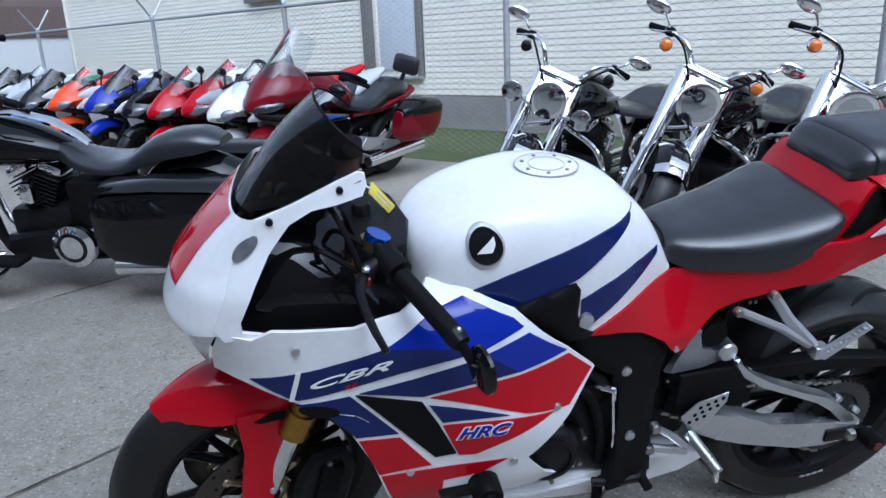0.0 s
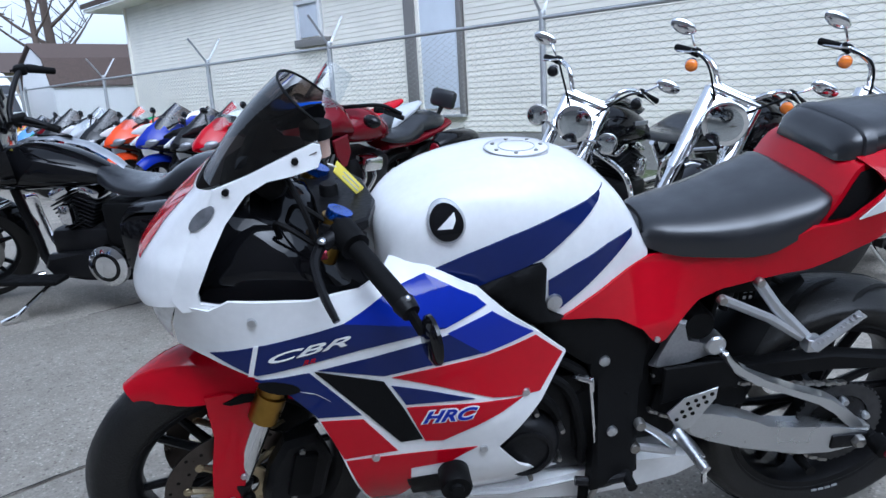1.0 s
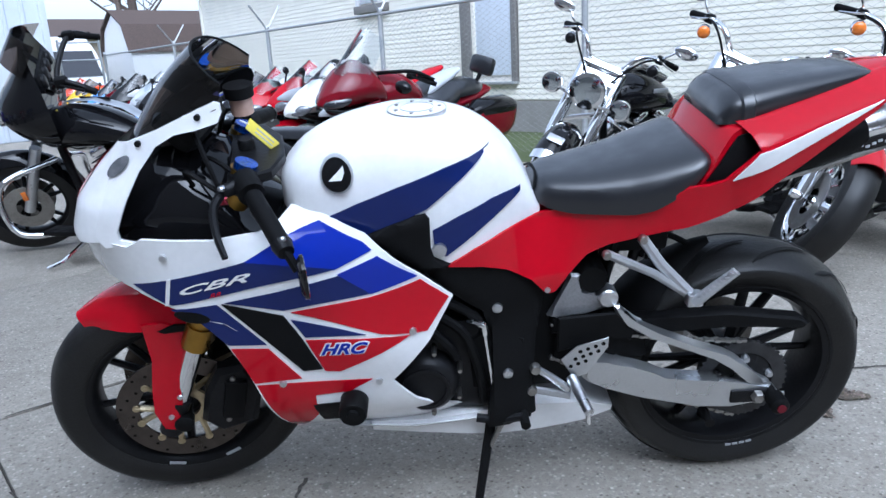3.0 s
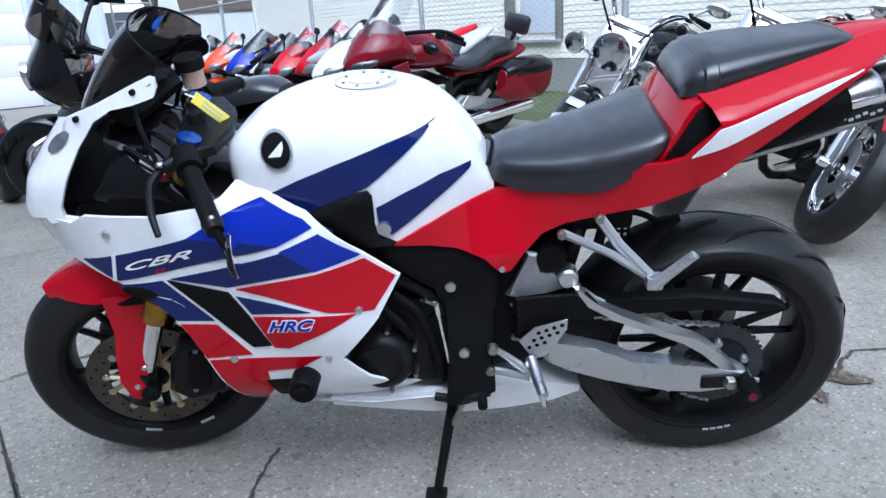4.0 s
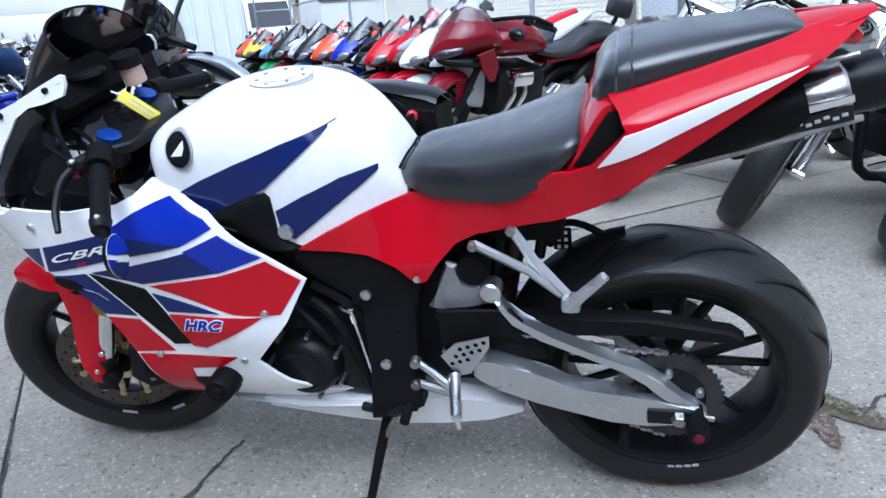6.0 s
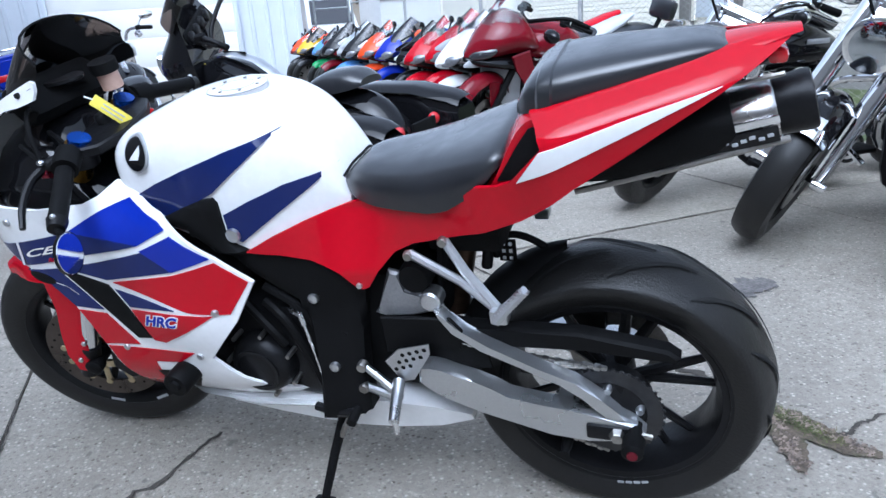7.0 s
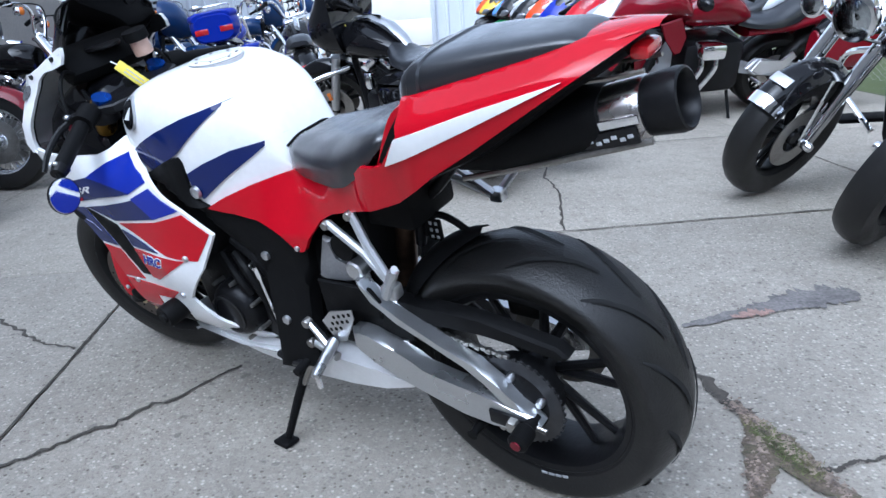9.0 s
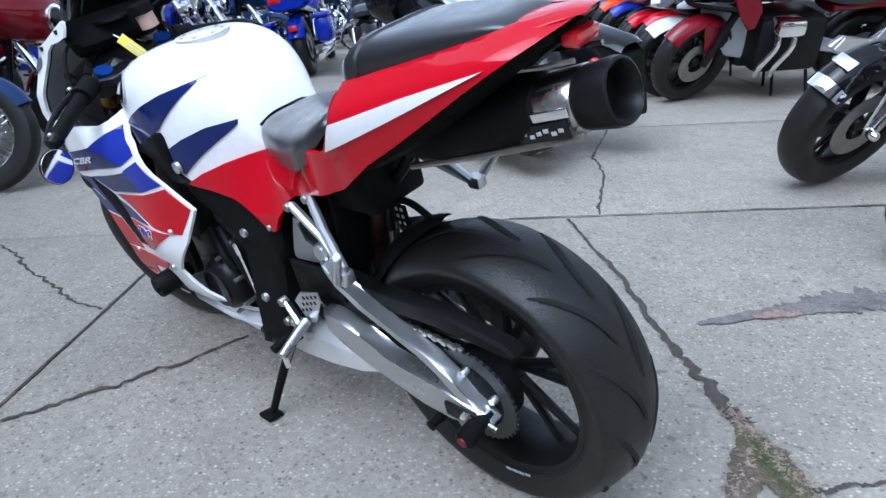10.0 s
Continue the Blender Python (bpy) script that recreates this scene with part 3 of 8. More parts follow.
bm = B()
rows = []
for i in range(33):
    x = -0.338 + 0.528 * i / 32
    r = []
    for k in range(33):
        u = -HALF + math.pi * k / 32
        y, q = math.sin(u), math.cos(u)
        n = (y ** 4 + q ** 4) ** 0.25
        r.append((x, ht(x) * y / n, zb(x) + (zt(x) - zb(x)) * max(q, 0) / n))
    rows.append(r)
loft(bm, rows, False)
for r in (0, 32):
    bm.verts.ensure_lookup_table()
    bm.faces.new([bm.verts[r * 33 + k] for k in range(33)])
tank = part("fuel_tank", bm, WHITE, bike, "glossy white fuel tank with navy stripes")
part("stripe", sheet(B(), [(-0.258, 0.806), (-0.181, 0.842), (-0.103, 0.872), (-0.010, 0.902), (0.086, 0.925), (0.030, 0.883), (-0.045, 0.828), (-0.17, 0.772)], w_tank, 0.008, -1, 0.02, 0.004), NAVY, tank, "navy flash")
part("stripe", sheet(B(), [(-0.035, 0.782), (0.02, 0.806), (0.086, 0.828), (0.165, 0.837), (0.123, 0.808), (0.068, 0.774), (-0.011, 0.722), (-0.033, 0.735)], lambda x, z: w_tank(x, z) if z > 0.72 else w_tank(x, 0.72), 0.008, -1, 0.02, 0.004), NAVY, tank, "navy flash")
ex, ez = -0.213, 0.899
oval = lambda r: [(ex + r * math.cos(a), ez + r * 1.05 * math.sin(a)) for a in np.linspace(0, 2 * math.pi, 26)[:-1]]
part("emblem", sheet(B(), oval(0.033), w_tank, 0.008, -1, 0.012, 0.006), SILVER, tank, "round silver-rimmed black emblem")
part("emblem_face", sheet(B(), oval(0.029), w_tank, 0.004, -1, 0.012, 0.0075), BLACKP, tank)
part("emblem_wing", sheet(B(), [(ex - 0.016, ez - 0.010), (ex + 0.014, ez + 0.018), (ex + 0.016, ez + 0.006), (ex + 0.010, ez - 0.008)], w_tank, 0.003, -1, 0.01, 0.009), WHITE, tank)
cap = part("filler_cap", lathe(B(), [(0, 0.003), (0.030, 0.003), (0.035, 0.0015), (0.057, 0.0015), (0.060, 0.0), (0.060, -0.01)], pose(-0.055, 0, 0.9765, 90, 0, 0), 36), WHITE, tank, "flush white filler cap with a ring of bolts")
part("cap_groove", ringy(B(), [(0.0595, -0.0005), (0.0625, -0.0005), (0.0625, 0.0012), (0.0595, 0.0012)], pose(-0.055, 0, 0.9765, 90, 0, 0), 48), GREYP, cap, "thin grey seam round the cap")
part("cap_groove", ringy(B(), [(0.0335, 0.0014), (0.0355, 0.0014), (0.0355, 0.0028), (0.0335, 0.0028)], pose(-0.055, 0, 0.9765, 90, 0, 0), 40), GREYP, cap)
for k in range(7):
    a = 2 * math.pi * k / 7
    part("bolt", lathe(B(), [(0, 0.004), (0.004, 0.004), (0.004, -0.002)], pose(-0.055 + 0.047 * math.cos(a), 0.047 * math.sin(a), 0.9765, 90, 0, 0), 8), STEEL, cap)

# frame cover plates
PLATE = [(-0.185, 0.771), (-0.12, 0.798), (-0.073, 0.815), (-0.048, 0.819), (-0.040, 0.808), (-0.041, 0.745), (-0.035, 0.723), (-0.001, 0.703), (0.05, 0.692), (0.10, 0.680), (0.158, 0.655), (0.188, 0.622), (0.197, 0.585), (0.188, 0.54), (0.178, 0.49), (0.172, 0.40), (0.176, 0.305),
         (0.115, 0.285), (0.066, 0.288), (0.075, 0.39), (0.080, 0.507), (0.060, 0.57), (0.02, 0.605), (-0.004, 0.628), (-0.062, 0.690), (-0.125, 0.742)]
w_plate = lambda x, z: max(0.172 - 0.22 * max(0, x + 0.02) + 0.18 * max(0, 0.55 - z) + 0.22 * max(0, -0.06 - x), (w_tank(x, z) + 0.008) if z > 0.69 and x < 0.03 else 0)
for side in (-1, 1):
    fr = part("frame_cover", sheet(B(), PLATE, w_plate, 0.045, side, 0.016, 0.008, 0.009), BLACK, bike, "matt black frame cover")
    for x, z in ((0.092, 0.578), (0.112, 0.418)):
        part("bolt", lathe(B(), [(0, -0.008), (0.006, -0.008), (0.011, -0.005), (0.012, 0.003)], Matrix.Translation((x, side * (w_plate(x, z) + 0.008), z)), 14), ALU, fr)
    part("bolt", lathe(B(), [(0, -0.006), (0.006, -0.006), (0.014, -0.004), (0.015, 0.004)], Matrix.Translation((-0.024, side * 0.190, 0.740)), 16), ALU, fr, "large silver bolt")

# tail
LOWW = [(-0.02, 0.190), (0.05, 0.182), (0.1, 0.170), (0.15, 0.158), (0.2, 0.146), (0.3, 0.142), (0.43, 0.160), (0.5, 0.185), (0.6, 0.205), (0.7, 0.172), (0.85, 0.128), (0.95, 0.06)]
TOPW = [(-0.02, 0.186), (0.04, 0.174), (0.09, 0.150), (0.135, 0.119), (0.17, 0.100), (0.195, 0.089), (0.25, 0.106), (0.33, 0.135), (0.43, 0.157)] + LOWW[-5:]
LOWW, TOPW = eased(LOWW, 97, 10), eased(TOPW, 97, 6)
crease = lambda x: 0.925 + 0.24 * (x - 0.6)


def w_tail(x, z):
    """Half width of the tail: a narrow waist under the seat, a flat side below a crease, a shoulder sloping in above it."""
    k = min(max((z - 0.64) / 0.12, 0), 1)
    w = lerp_table(LOWW, x) * (1 - k) + lerp_table(TOPW, x) * k
    if x > 0.47:
        k = min((x - 0.47) / 0.08, 1)
        d = z - crease(x)
        soft = 0.5 * (d + math.sqrt(d * d + 0.0002))
        w -= k * (2.0 * soft + 0.16 * max(-d, 0))
    return max(w, 0.015)


TAIL = [(-0.012, 0.700), (0.045, 0.727), (0.101, 0.746), (0.15, 0.758), (0.196, 0.768), (0.25, 0.777), (0.30, 0.779), (0.366, 0.779), (0.41, 0.792), (0.471, 0.838), (0.506, 0.843), (0.535, 0.853), (0.590, 0.912), (0.578, 0.936), (0.562, 0.950), (0.70, 0.980), (0.80, 1.003), (0.854, 1.018), (0.91, 1.026), (0.952, 1.029),
        (0.935, 1.018), (0.851, 0.970), (0.796, 0.936), (0.70, 0.876), (0.634, 0.838), (0.598, 0.812), (0.546, 0.778), (0.479, 0.754), (0.411, 0.732), (0.328, 0.707), (0.284, 0.684), (0.244, 0.642), (0.219, 0.606), (0.205, 0.601), (0.191, 0.609), (0.166, 0.640), (0.112, 0.672), (0.059, 0.689)]
WSTR = [(0.546, 0.853), (0.587, 0.908), (0.718, 0.945), (0.847, 0.977), (0.701, 0.915)]
for side in (-1, 1):
    tail = part("tail_cowl", sheet(B(), TAIL, w_tail, 0.01, side, 0.0095), RED, bike, "glossy red tail panel with a white flash" if side < 0 else "")
    part("stripe", sheet(B(), WSTR, w_tail, 0.008, side, 0.012, 0.0035), WHITE, tail, "white flash")
    part("air_inlet", sheet(B(), [(0.506, 0.843), (0.545, 0.846), (0.605, 0.905), (0.590, 0.935), (0.562, 0.928), (0.545, 0.905)], lambda x, z: 0.1575 - 0.25 * max(0, z - 0.88), 0.004, side), BLACK, tail, "black inlet")
    part("bolt", lathe(B(), [(0, -0.005), (0.006, -0.005), (0.007, 0.003)], Matrix.Translation((0.200, side * 0.147, 0.611)), 10), ALU, tail)
bm = B()
rows = []
for x, z, h, up, low in eased([(0.47, 0.800, 0.148, 0.03, 0.05), (0.50, 0.842, 0.152, 0.034, 0.06), (0.52, 0.880, 0.152, 0.032, 0.08), (0.537, 0.915, 0.149, 0.026, 0.10), (0.555, 0.938, 0.142, 0.016, 0.10), (0.62, 0.954, 0.128, 0.012, 0.05), (0.70, 0.973, 0.106, 0.012, 0.02), (0.80, 0.997, 0.082, 0.012, 0.01), (0.86, 1.011, 0.064, 0.010, 0.006), (0.91, 1.021, 0.046, 0.007, 0.004), (0.955, 1.027, 0.022, 0.003, 0.002)], 60, 1):
    rows.append([(x, -h - 0.004, z - low)] + [(x, h * u, z + up * (1 - abs(u) ** 2.5)) for u in np.linspace(-1, 1, 17)] + [(x, h + 0.004, z - low)])
loft(bm, rows, False)
part("tail_deck", bm, RED, bike, "red seat hump")
bm = B()
rows = []
for x, z0, z1, h in ((0.24, 0.66, 0.73, 0.09), (0.40, 0.73, 0.78, 0.12), (0.56, 0.785, 0.90, 0.135), (0.70, 0.85, 0.96, 0.125), (0.84, 0.945, 0.99, 0.085), (0.91, 0.985, 1.0, 0.04)):
    rows.append([(x, -h, z0 + 0.01), (x, -h * 0.7, z0), (x, h * 0.7, z0), (x, h, z0 + 0.01), (x, h, z1), (x, -h, z1)])
part("undertail", loft(bm, rows), BLACK, bike, "black undertail")
part("tail_light", rbox(B(), (0.925, 0, 0.988), (0.03, 0.06, 0.022), 0.008), REDLENS, bike, "small red tail light")


def seat(rows_in, n=2.8, drop=0.0):
    bm = B()
    rows = []
    for x, zlo, zhi, h in rows_in:
        r = []
        for k in range(25):
            u = -HALF + math.pi * k / 24
            y, q = math.sin(u), math.cos(u)
            m = (abs(y) ** n + abs(q) ** n) ** (1 / n)
            r.append((x, h * y / m, zlo + (zhi - zlo) * max(q, 0) / m))
        rows.append(r)
    ring_faces(bm, [[bm.verts.new(p) for p in r] for r in rows], True)
    return bm


def densify(tab, n):
    xs = np.linspace(tab[0][0], tab[-1][0], n)
    out = []
    for x in xs:
        out.append((x, *[lerp_table([(t[0], t[j]) for t in tab], x) for j in (1, 2, 3)]))
    for _ in range(2):
        out = [out[0]] + [tuple((a[j] + 2 * b[j] + c[j]) / 4 if j else b[0] for j in range(4)) for a, b, c in zip(out[:-2], out[1:-1], out[2:])] + [out[-1]]
    return out


rs = part("rider_seat", seat(densify([(0.176, 0.788, 0.812, 0.070), (0.188, 0.782, 0.826, 0.082), (0.21, 0.775, 0.833, 0.098), (0.25, 0.770, 0.838, 0.115), (0.30, 0.772, 0.845, 0.132), (0.37, 0.775, 0.860, 0.151), (0.41, 0.786, 0.872, 0.161), (0.47, 0.824, 0.890, 0.166), (0.505, 0.862, 0.900, 0.157), (0.520, 0.876, 0.892, 0.142), (0.530, 0.872, 0.880, 0.120)], 48), 3.6), SEATV, bike, "black vinyl rider seat")
part("seat_piping", tube(B(), [(0.178, 0.072, 0.812), (0.186, 0.04, 0.826), (0.189, 0.0, 0.828), (0.186, -0.04, 0.826), (0.178, -0.072, 0.812)], 0.003, 6, 4), BLACK, rs)
ps = part("pillion_seat", seat(densify([(0.536, 0.938, 0.960, 0.098), (0.543, 0.940, 0.982, 0.112), (0.56, 0.944, 0.997, 0.120), (0.60, 0.952, 1.008, 0.121), (0.67, 0.966, 1.017, 0.108), (0.757, 0.986, 1.023, 0.088), (0.82, 1.002, 1.026, 0.072), (0.848, 1.010, 1.022, 0.060), (0.858, 1.012, 1.015, 0.050)], 34), 4.0), SEATV, bike, "black vinyl pillion pad with a strap")
bm = B()
rows = []
for x, d in ((0.572, 0), (0.576, 0.004), (0.596, 0.004), (0.600, 0)):
    r = []
    for k in range(17):
        u = -HALF + math.pi * k / 16
        y, q = math.sin(u), math.cos(u)
        m = (abs(y) ** 4 + abs(q) ** 4) ** (1 / 4)
        r.append((x, (0.1215 + d) * y / m, 0.944 + 0.22 * (x - 0.58) + (0.0585 + d) * max(q, 0) / m))
    rows.append(r)
part("strap", loft(bm, rows, False), SEATV, ps)


# wheels
def wheel(name, centre, r, half, rim_r, rim_w, parent, spokes, m=None):
    base = Matrix.Translation(centre)
    g = new(name)
    g.parent = parent
    g.matrix_local = base if m is None else m @ base
    prof = eased([(rim_r - 0.004, -rim_w), (rim_r + 0.012, -rim_w - 0.010), (rim_r + 0.04 * half / 0.09, -half * 0.985), (rim_r + (r - rim_r) * 0.62, -half * 0.985), (r - 0.30 * half, -half * 0.86), (r - 0.11 * half, -half * 0.55), (r - 0.02 * half, -half * 0.25), (r, 0)], 22, 3)
    prof = prof + [(q, -y) for q, y in prof[:-1]][::-1]
    tyre = part("tyre", ringy(B(), prof, None, 72), RUBBER, g, "worn black road tyre")
    rim = [(rim_r, -rim_w - 0.004), (rim_r + 0.006, -rim_w), (rim_r + 0.002, -rim_w * 0.8), (rim_r - 0.004, 0), (rim_r + 0.002, rim_w * 0.8), (rim_r + 0.006, rim_w), (rim_r, rim_w + 0.004), (rim_r - 0.012, rim_w), (rim_r - 0.024, rim_w * 0.6), (rim_r - 0.024, -rim_w * 0.6), (rim_r - 0.012, -rim_w)]
    part("rim", ringy(B(), rim, None, 64), SATIN, g, "satin black cast rim")
    part("hub", lathe(B(), [(0.0, -rim_w * 1.1), (0.032, -rim_w * 1.1), (0.040, -rim_w * 0.6), (0.045, 0), (0.040, rim_w * 0.6), (0.032, rim_w * 1.1), (0, rim_w * 1.1)], None, 24), SATIN, g)
    for k in range(spokes):
        a = 2 * math.pi * k / spokes + 0.2
        for da in (-0.17, 0.17):
            bm = B()
            p0 = Vector((0.038 * math.cos(a), 0, 0.038 * math.sin(a)))
            p1 = Vector(((rim_r - 0.018) * math.cos(a + da), 0, (rim_r - 0.018) * math.sin(a + da)))
            tube(bm, [p0, p0.lerp(p1, 0.5), p1], (0.017, 0.011), 8, 0, 0.75)
            part("spoke", bm, SATIN, g)
    return g, tyre


rw, rtyre = wheel("rear_wheel", REAR, 0.315, 0.092, 0.225, 0.068, bike, 6)
GROOVE = mat("groove_shade", (0.004, 0.004, 0.004), 0.9)
# tread cuts as strips on the rubber, groove shade painted near-black: long swept grooves and short shoulder cuts
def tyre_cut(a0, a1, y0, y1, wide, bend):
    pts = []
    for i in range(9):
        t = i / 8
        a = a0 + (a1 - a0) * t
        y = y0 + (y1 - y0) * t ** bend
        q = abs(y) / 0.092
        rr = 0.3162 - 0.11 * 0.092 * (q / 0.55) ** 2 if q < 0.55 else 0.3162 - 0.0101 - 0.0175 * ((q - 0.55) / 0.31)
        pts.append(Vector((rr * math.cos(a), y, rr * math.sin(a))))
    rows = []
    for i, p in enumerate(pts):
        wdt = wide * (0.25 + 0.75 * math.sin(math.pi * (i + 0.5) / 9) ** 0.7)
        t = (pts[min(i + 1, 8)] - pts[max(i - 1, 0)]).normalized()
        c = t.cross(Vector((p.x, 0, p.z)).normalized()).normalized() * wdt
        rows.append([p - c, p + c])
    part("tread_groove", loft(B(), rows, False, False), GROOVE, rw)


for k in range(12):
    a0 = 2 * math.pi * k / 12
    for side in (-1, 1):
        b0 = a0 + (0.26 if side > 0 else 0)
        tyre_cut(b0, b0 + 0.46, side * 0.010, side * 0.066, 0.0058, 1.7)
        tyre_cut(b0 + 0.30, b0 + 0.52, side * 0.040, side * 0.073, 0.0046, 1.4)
part("rim_decal", ringy(B(), [(0.2275, -0.0735), (0.2385, -0.0755), (0.2385, -0.0765), (0.2275, -0.0745)], None, 64), SATIN, rw)
for k in range(4):
    a = radians(-86 + 4.2 * k)
    part("rim_mark", rbox(B(), (0, 0, 0), (0.014, 0.002, 0.007), 0.0008, pose(0.235 * math.cos(a), -0.0775, 0.235 * math.sin(a), 0, 86 + 4.2 * (-k) + 0 - 86, 0)), GREYP, rw, "small white lettering")
STEELD = mat("dark_engine_metal", (0.05, 0.05, 0.052), 0.4, 0.7, 0, 0.3, 20)
DISC = mat("brake_disc_steel", (0.105, 0.09, 0.08), 0.32, 1.0, 0, 0.2, 20)
# sprocket, chain, disc
spr = part("sprocket", ringy(B(), [(0.075, -0.112), (0.105, -0.112), (0.105, -0.106), (0.075, -0.106)], Matrix.Translation(REAR), 40), STEELD, bike, "worn dark steel rear sprocket")
bm = B()
for k in range(43):
    a = 2 * math.pi * k / 43
    rbox(bm, (0, 0, 0), (0.006, 0.005, 0.007), 0.0015, Matrix.Translation(REAR) @ pose(0, 0, 0, 0, math.degrees(a), 0) @ pose(0.1065, -0.109, 0, 0, 0, 0))
part("sprocket_teeth", bm, STEELD, spr)
part("sprocket_carrier", lathe(B(), [(0.03, -0.120), (0.055, -0.118), (0.082, -0.104), (0.085, -0.06), (0.05, -0.05)], Matrix.Translation(REAR), 32), SATIN, bike)
for k in range(5):
    a = 2 * math.pi * k / 5 + 0.3
    part("bolt", lathe(B(), [(0, -0.126), (0.007, -0.126), (0.009, -0.120), (0.009, -0.106)], Matrix.Translation(REAR + Vector((0.064 * math.cos(a), 0, 0.064 * math.sin(a)))), 10), ALU, spr)
chain = new("chain")
chain.parent = bike
for top in (0, 1):
    p0 = Vector((0.668, -0.109, 0.315 + (0.108 if top else -0.108)))
    p1 = Vector((0.215, -0.109, 0.455 + (0.045 if top else -0.045)))
    n = 36
    for i in range(n):
        p = p0.lerp(p1, (i + 0.5) / n)
        p.z -= 0.012 * math.sin(math.pi * i / n)
        ang = math.degrees(math.atan2(p1.z - p0.z, p1.x - p0.x))
        part("chain_link", rbox(B(), (0, 0, 0), (0.0135, 0.016 if i % 2 else 0.010, 0.009), 0.003, pose(p.x, p.y, p.z, 0, -ang, 0)), STEEL, chain)
part("rear_disc", ringy(B(), [(0.07, 0.085), (0.11, 0.085), (0.11, 0.090), (0.07, 0.090)], Matrix.Translation(REAR), 40), STEEL, bike)
part("rear_caliper", rbox(B(), (0.60, 0.095, 0.40), (0.09, 0.05, 0.06), 0.012), SATIN, bike)

# swingarm
LOWER = [(0.286, 0.372), (0.290, 0.420), (0.318, 0.425), (0.335, 0.405), (0.365, 0.413), (0.405, 0.394), (0.442, 0.371), (0.475, 0.361), (0.539, 0.351), (0.600, 0.345), (0.640, 0.338), (0.718, 0.328), (0.743, 0.303), (0.732, 0.285), (0.690, 0.270), (0.633, 0.270), (0.560, 0.275), (0.487, 0.286), (0.414, 0.314), (0.340, 0.342), (0.300, 0.358)]
UPPER = [(0.345, 0.560), (0.358, 0.560), (0.370, 0.540), (0.396, 0.510), (0.450, 0.483), (0.540, 0.441), (0.610, 0.414), (0.640, 0.397), (0.662, 0.376), (0.690, 0.344), (0.725, 0.325), (0.668, 0.328), (0.655, 0.353), (0.629, 0.379), (0.583, 0.405), (0.502, 0.442), (0.431, 0.473), (0.400, 0.490), (0.377, 0.510), (0.352, 0.540)]
PIVOT = [(0.205, 0.526), (0.226, 0.545), (0.252, 0.632), (0.275, 0.626), (0.273, 0.578), (0.325, 0.562), (0.353, 0.575), (0.356, 0.545), (0.290, 0.525), (0.226, 0.518)]
SWING = mat("satin_silver_arm", (0.56, 0.57, 0.58), 0.30, 0.9, 0, 0.08, 8, 0.08, 300)
arm = part("swingarm", prism(B(), LOWER, -0.152, -0.112, 0.008), SWING, bike, "brushed aluminium swingarm")
part("swingarm_brace", prism(B(), UPPER, -0.150, -0.116, 0.005), SWING, arm)
part("chain_cover", prism(B(), [(0.226, 0.535), (0.376, 0.542), (0.398, 0.514), (0.39, 0.468), (0.332, 0.482), (0.226, 0.445)], -0.146, -0.136, 0.003), BLACK, arm, "black chain cover")
part("swingarm_web", prism(B(), [(0.22, 0.40), (0.24, 0.53), (0.42, 0.50), (0.44, 0.40), (0.32, 0.38)], -0.112, -0.106, 0.002), BLACK, arm)
part("right_arm", prism(B(), LOWER, 0.112, 0.150, 0.006), SWING, arm)
# grey darker than the arm's silver: the shade on the plate is in its colour
part("pivot_plate", prism(B(), PIVOT, -0.122, -0.104, 0.006), mat("shaded_grey_alloy", (0.30, 0.30, 0.31), 0.5, 0.6, 0, 0.2, 20, 0.2, 200), bike, "grey cast pivot plate")
part("pivot_cap", lathe(B(), [(0, -0.136), (0.018, -0.136), (0.022, -0.132), (0.022, -0.10)], Matrix.Translation((0.336, 0, 0.570)), 24), ALU, bike)
part("axle_block", rbox(B(), (0.672, -0.151, 0.300), (0.085, 0.014, 0.036), 0.005), SATIN, arm)
part("axle_nut", lathe(B(), [(0, -0.172), (0.012, -0.172), (0.016, -0.166), (0.016, -0.15)], Matrix.Translation((0.690, 0, 0.302)), 6), STEEL, arm)
part("chain_adjuster", tube(B(), [(0.70, -0.15, 0.305), (0.755, -0.15, 0.298)], 0.006, 8), STEEL, arm)
for nm, x, z, y in (("rear_slider", 0.722, 0.306, -0.150),):
    sl = part(nm, lathe(B(), [(0, -0.062), (0.014, -0.062), (0.021, -0.056), (0.021, -0.02), (0.014, -0.014), (0.014, 0.02)], Matrix.Translation((x, y, z)), 20), BLACK, bike, "black crash bobbin")
    part("slider_end", lathe(B(), [(0, -0.0645), (0.010, -0.0645), (0.011, -0.060)], Matrix.Translation((x, y, z)), 16), REDAN, sl)
part("spool", lathe(B(), [(0, -0.17), (0.012, -0.17), (0.008, -0.16), (0.012, -0.14), (0.012, -0.12)], Matrix.Translation((0.585, 0, 0.238)), 14), BLACK, arm)
part("chain_guard", prism(B(), [(0.215, 0.525), (0.30, 0.505), (0.40, 0.502), (0.62, 0.508), (0.78, 0.482), (0.802, 0.465), (0.79, 0.452), (0.62, 0.470), (0.40, 0.462), (0.215, 0.475)], -0.118, -0.080, 0.006), BLACK, bike, "black chain guard")
bm = B()
rows = []
for i in range(12):
    a = radians(164 - 60 * i / 11)
    rr = 0.342 - 0.004 * i / 11
    h = 0.094 * (1 - 0.82 * (max(i - 4, 0) / 7) ** 1.3)
    rows.append([(0.668 + (rr - 0.55 * h * abs(u) ** 2.2) * math.cos(a), h * u, 0.315 + (rr - 0.55 * h * abs(u) ** 2.2) * math.sin(a)) for u in np.linspace(-1, 1, 13)])
part("rear_hugger", loft(bm, rows, False), BLACK, bike, "matt black rear hugger")
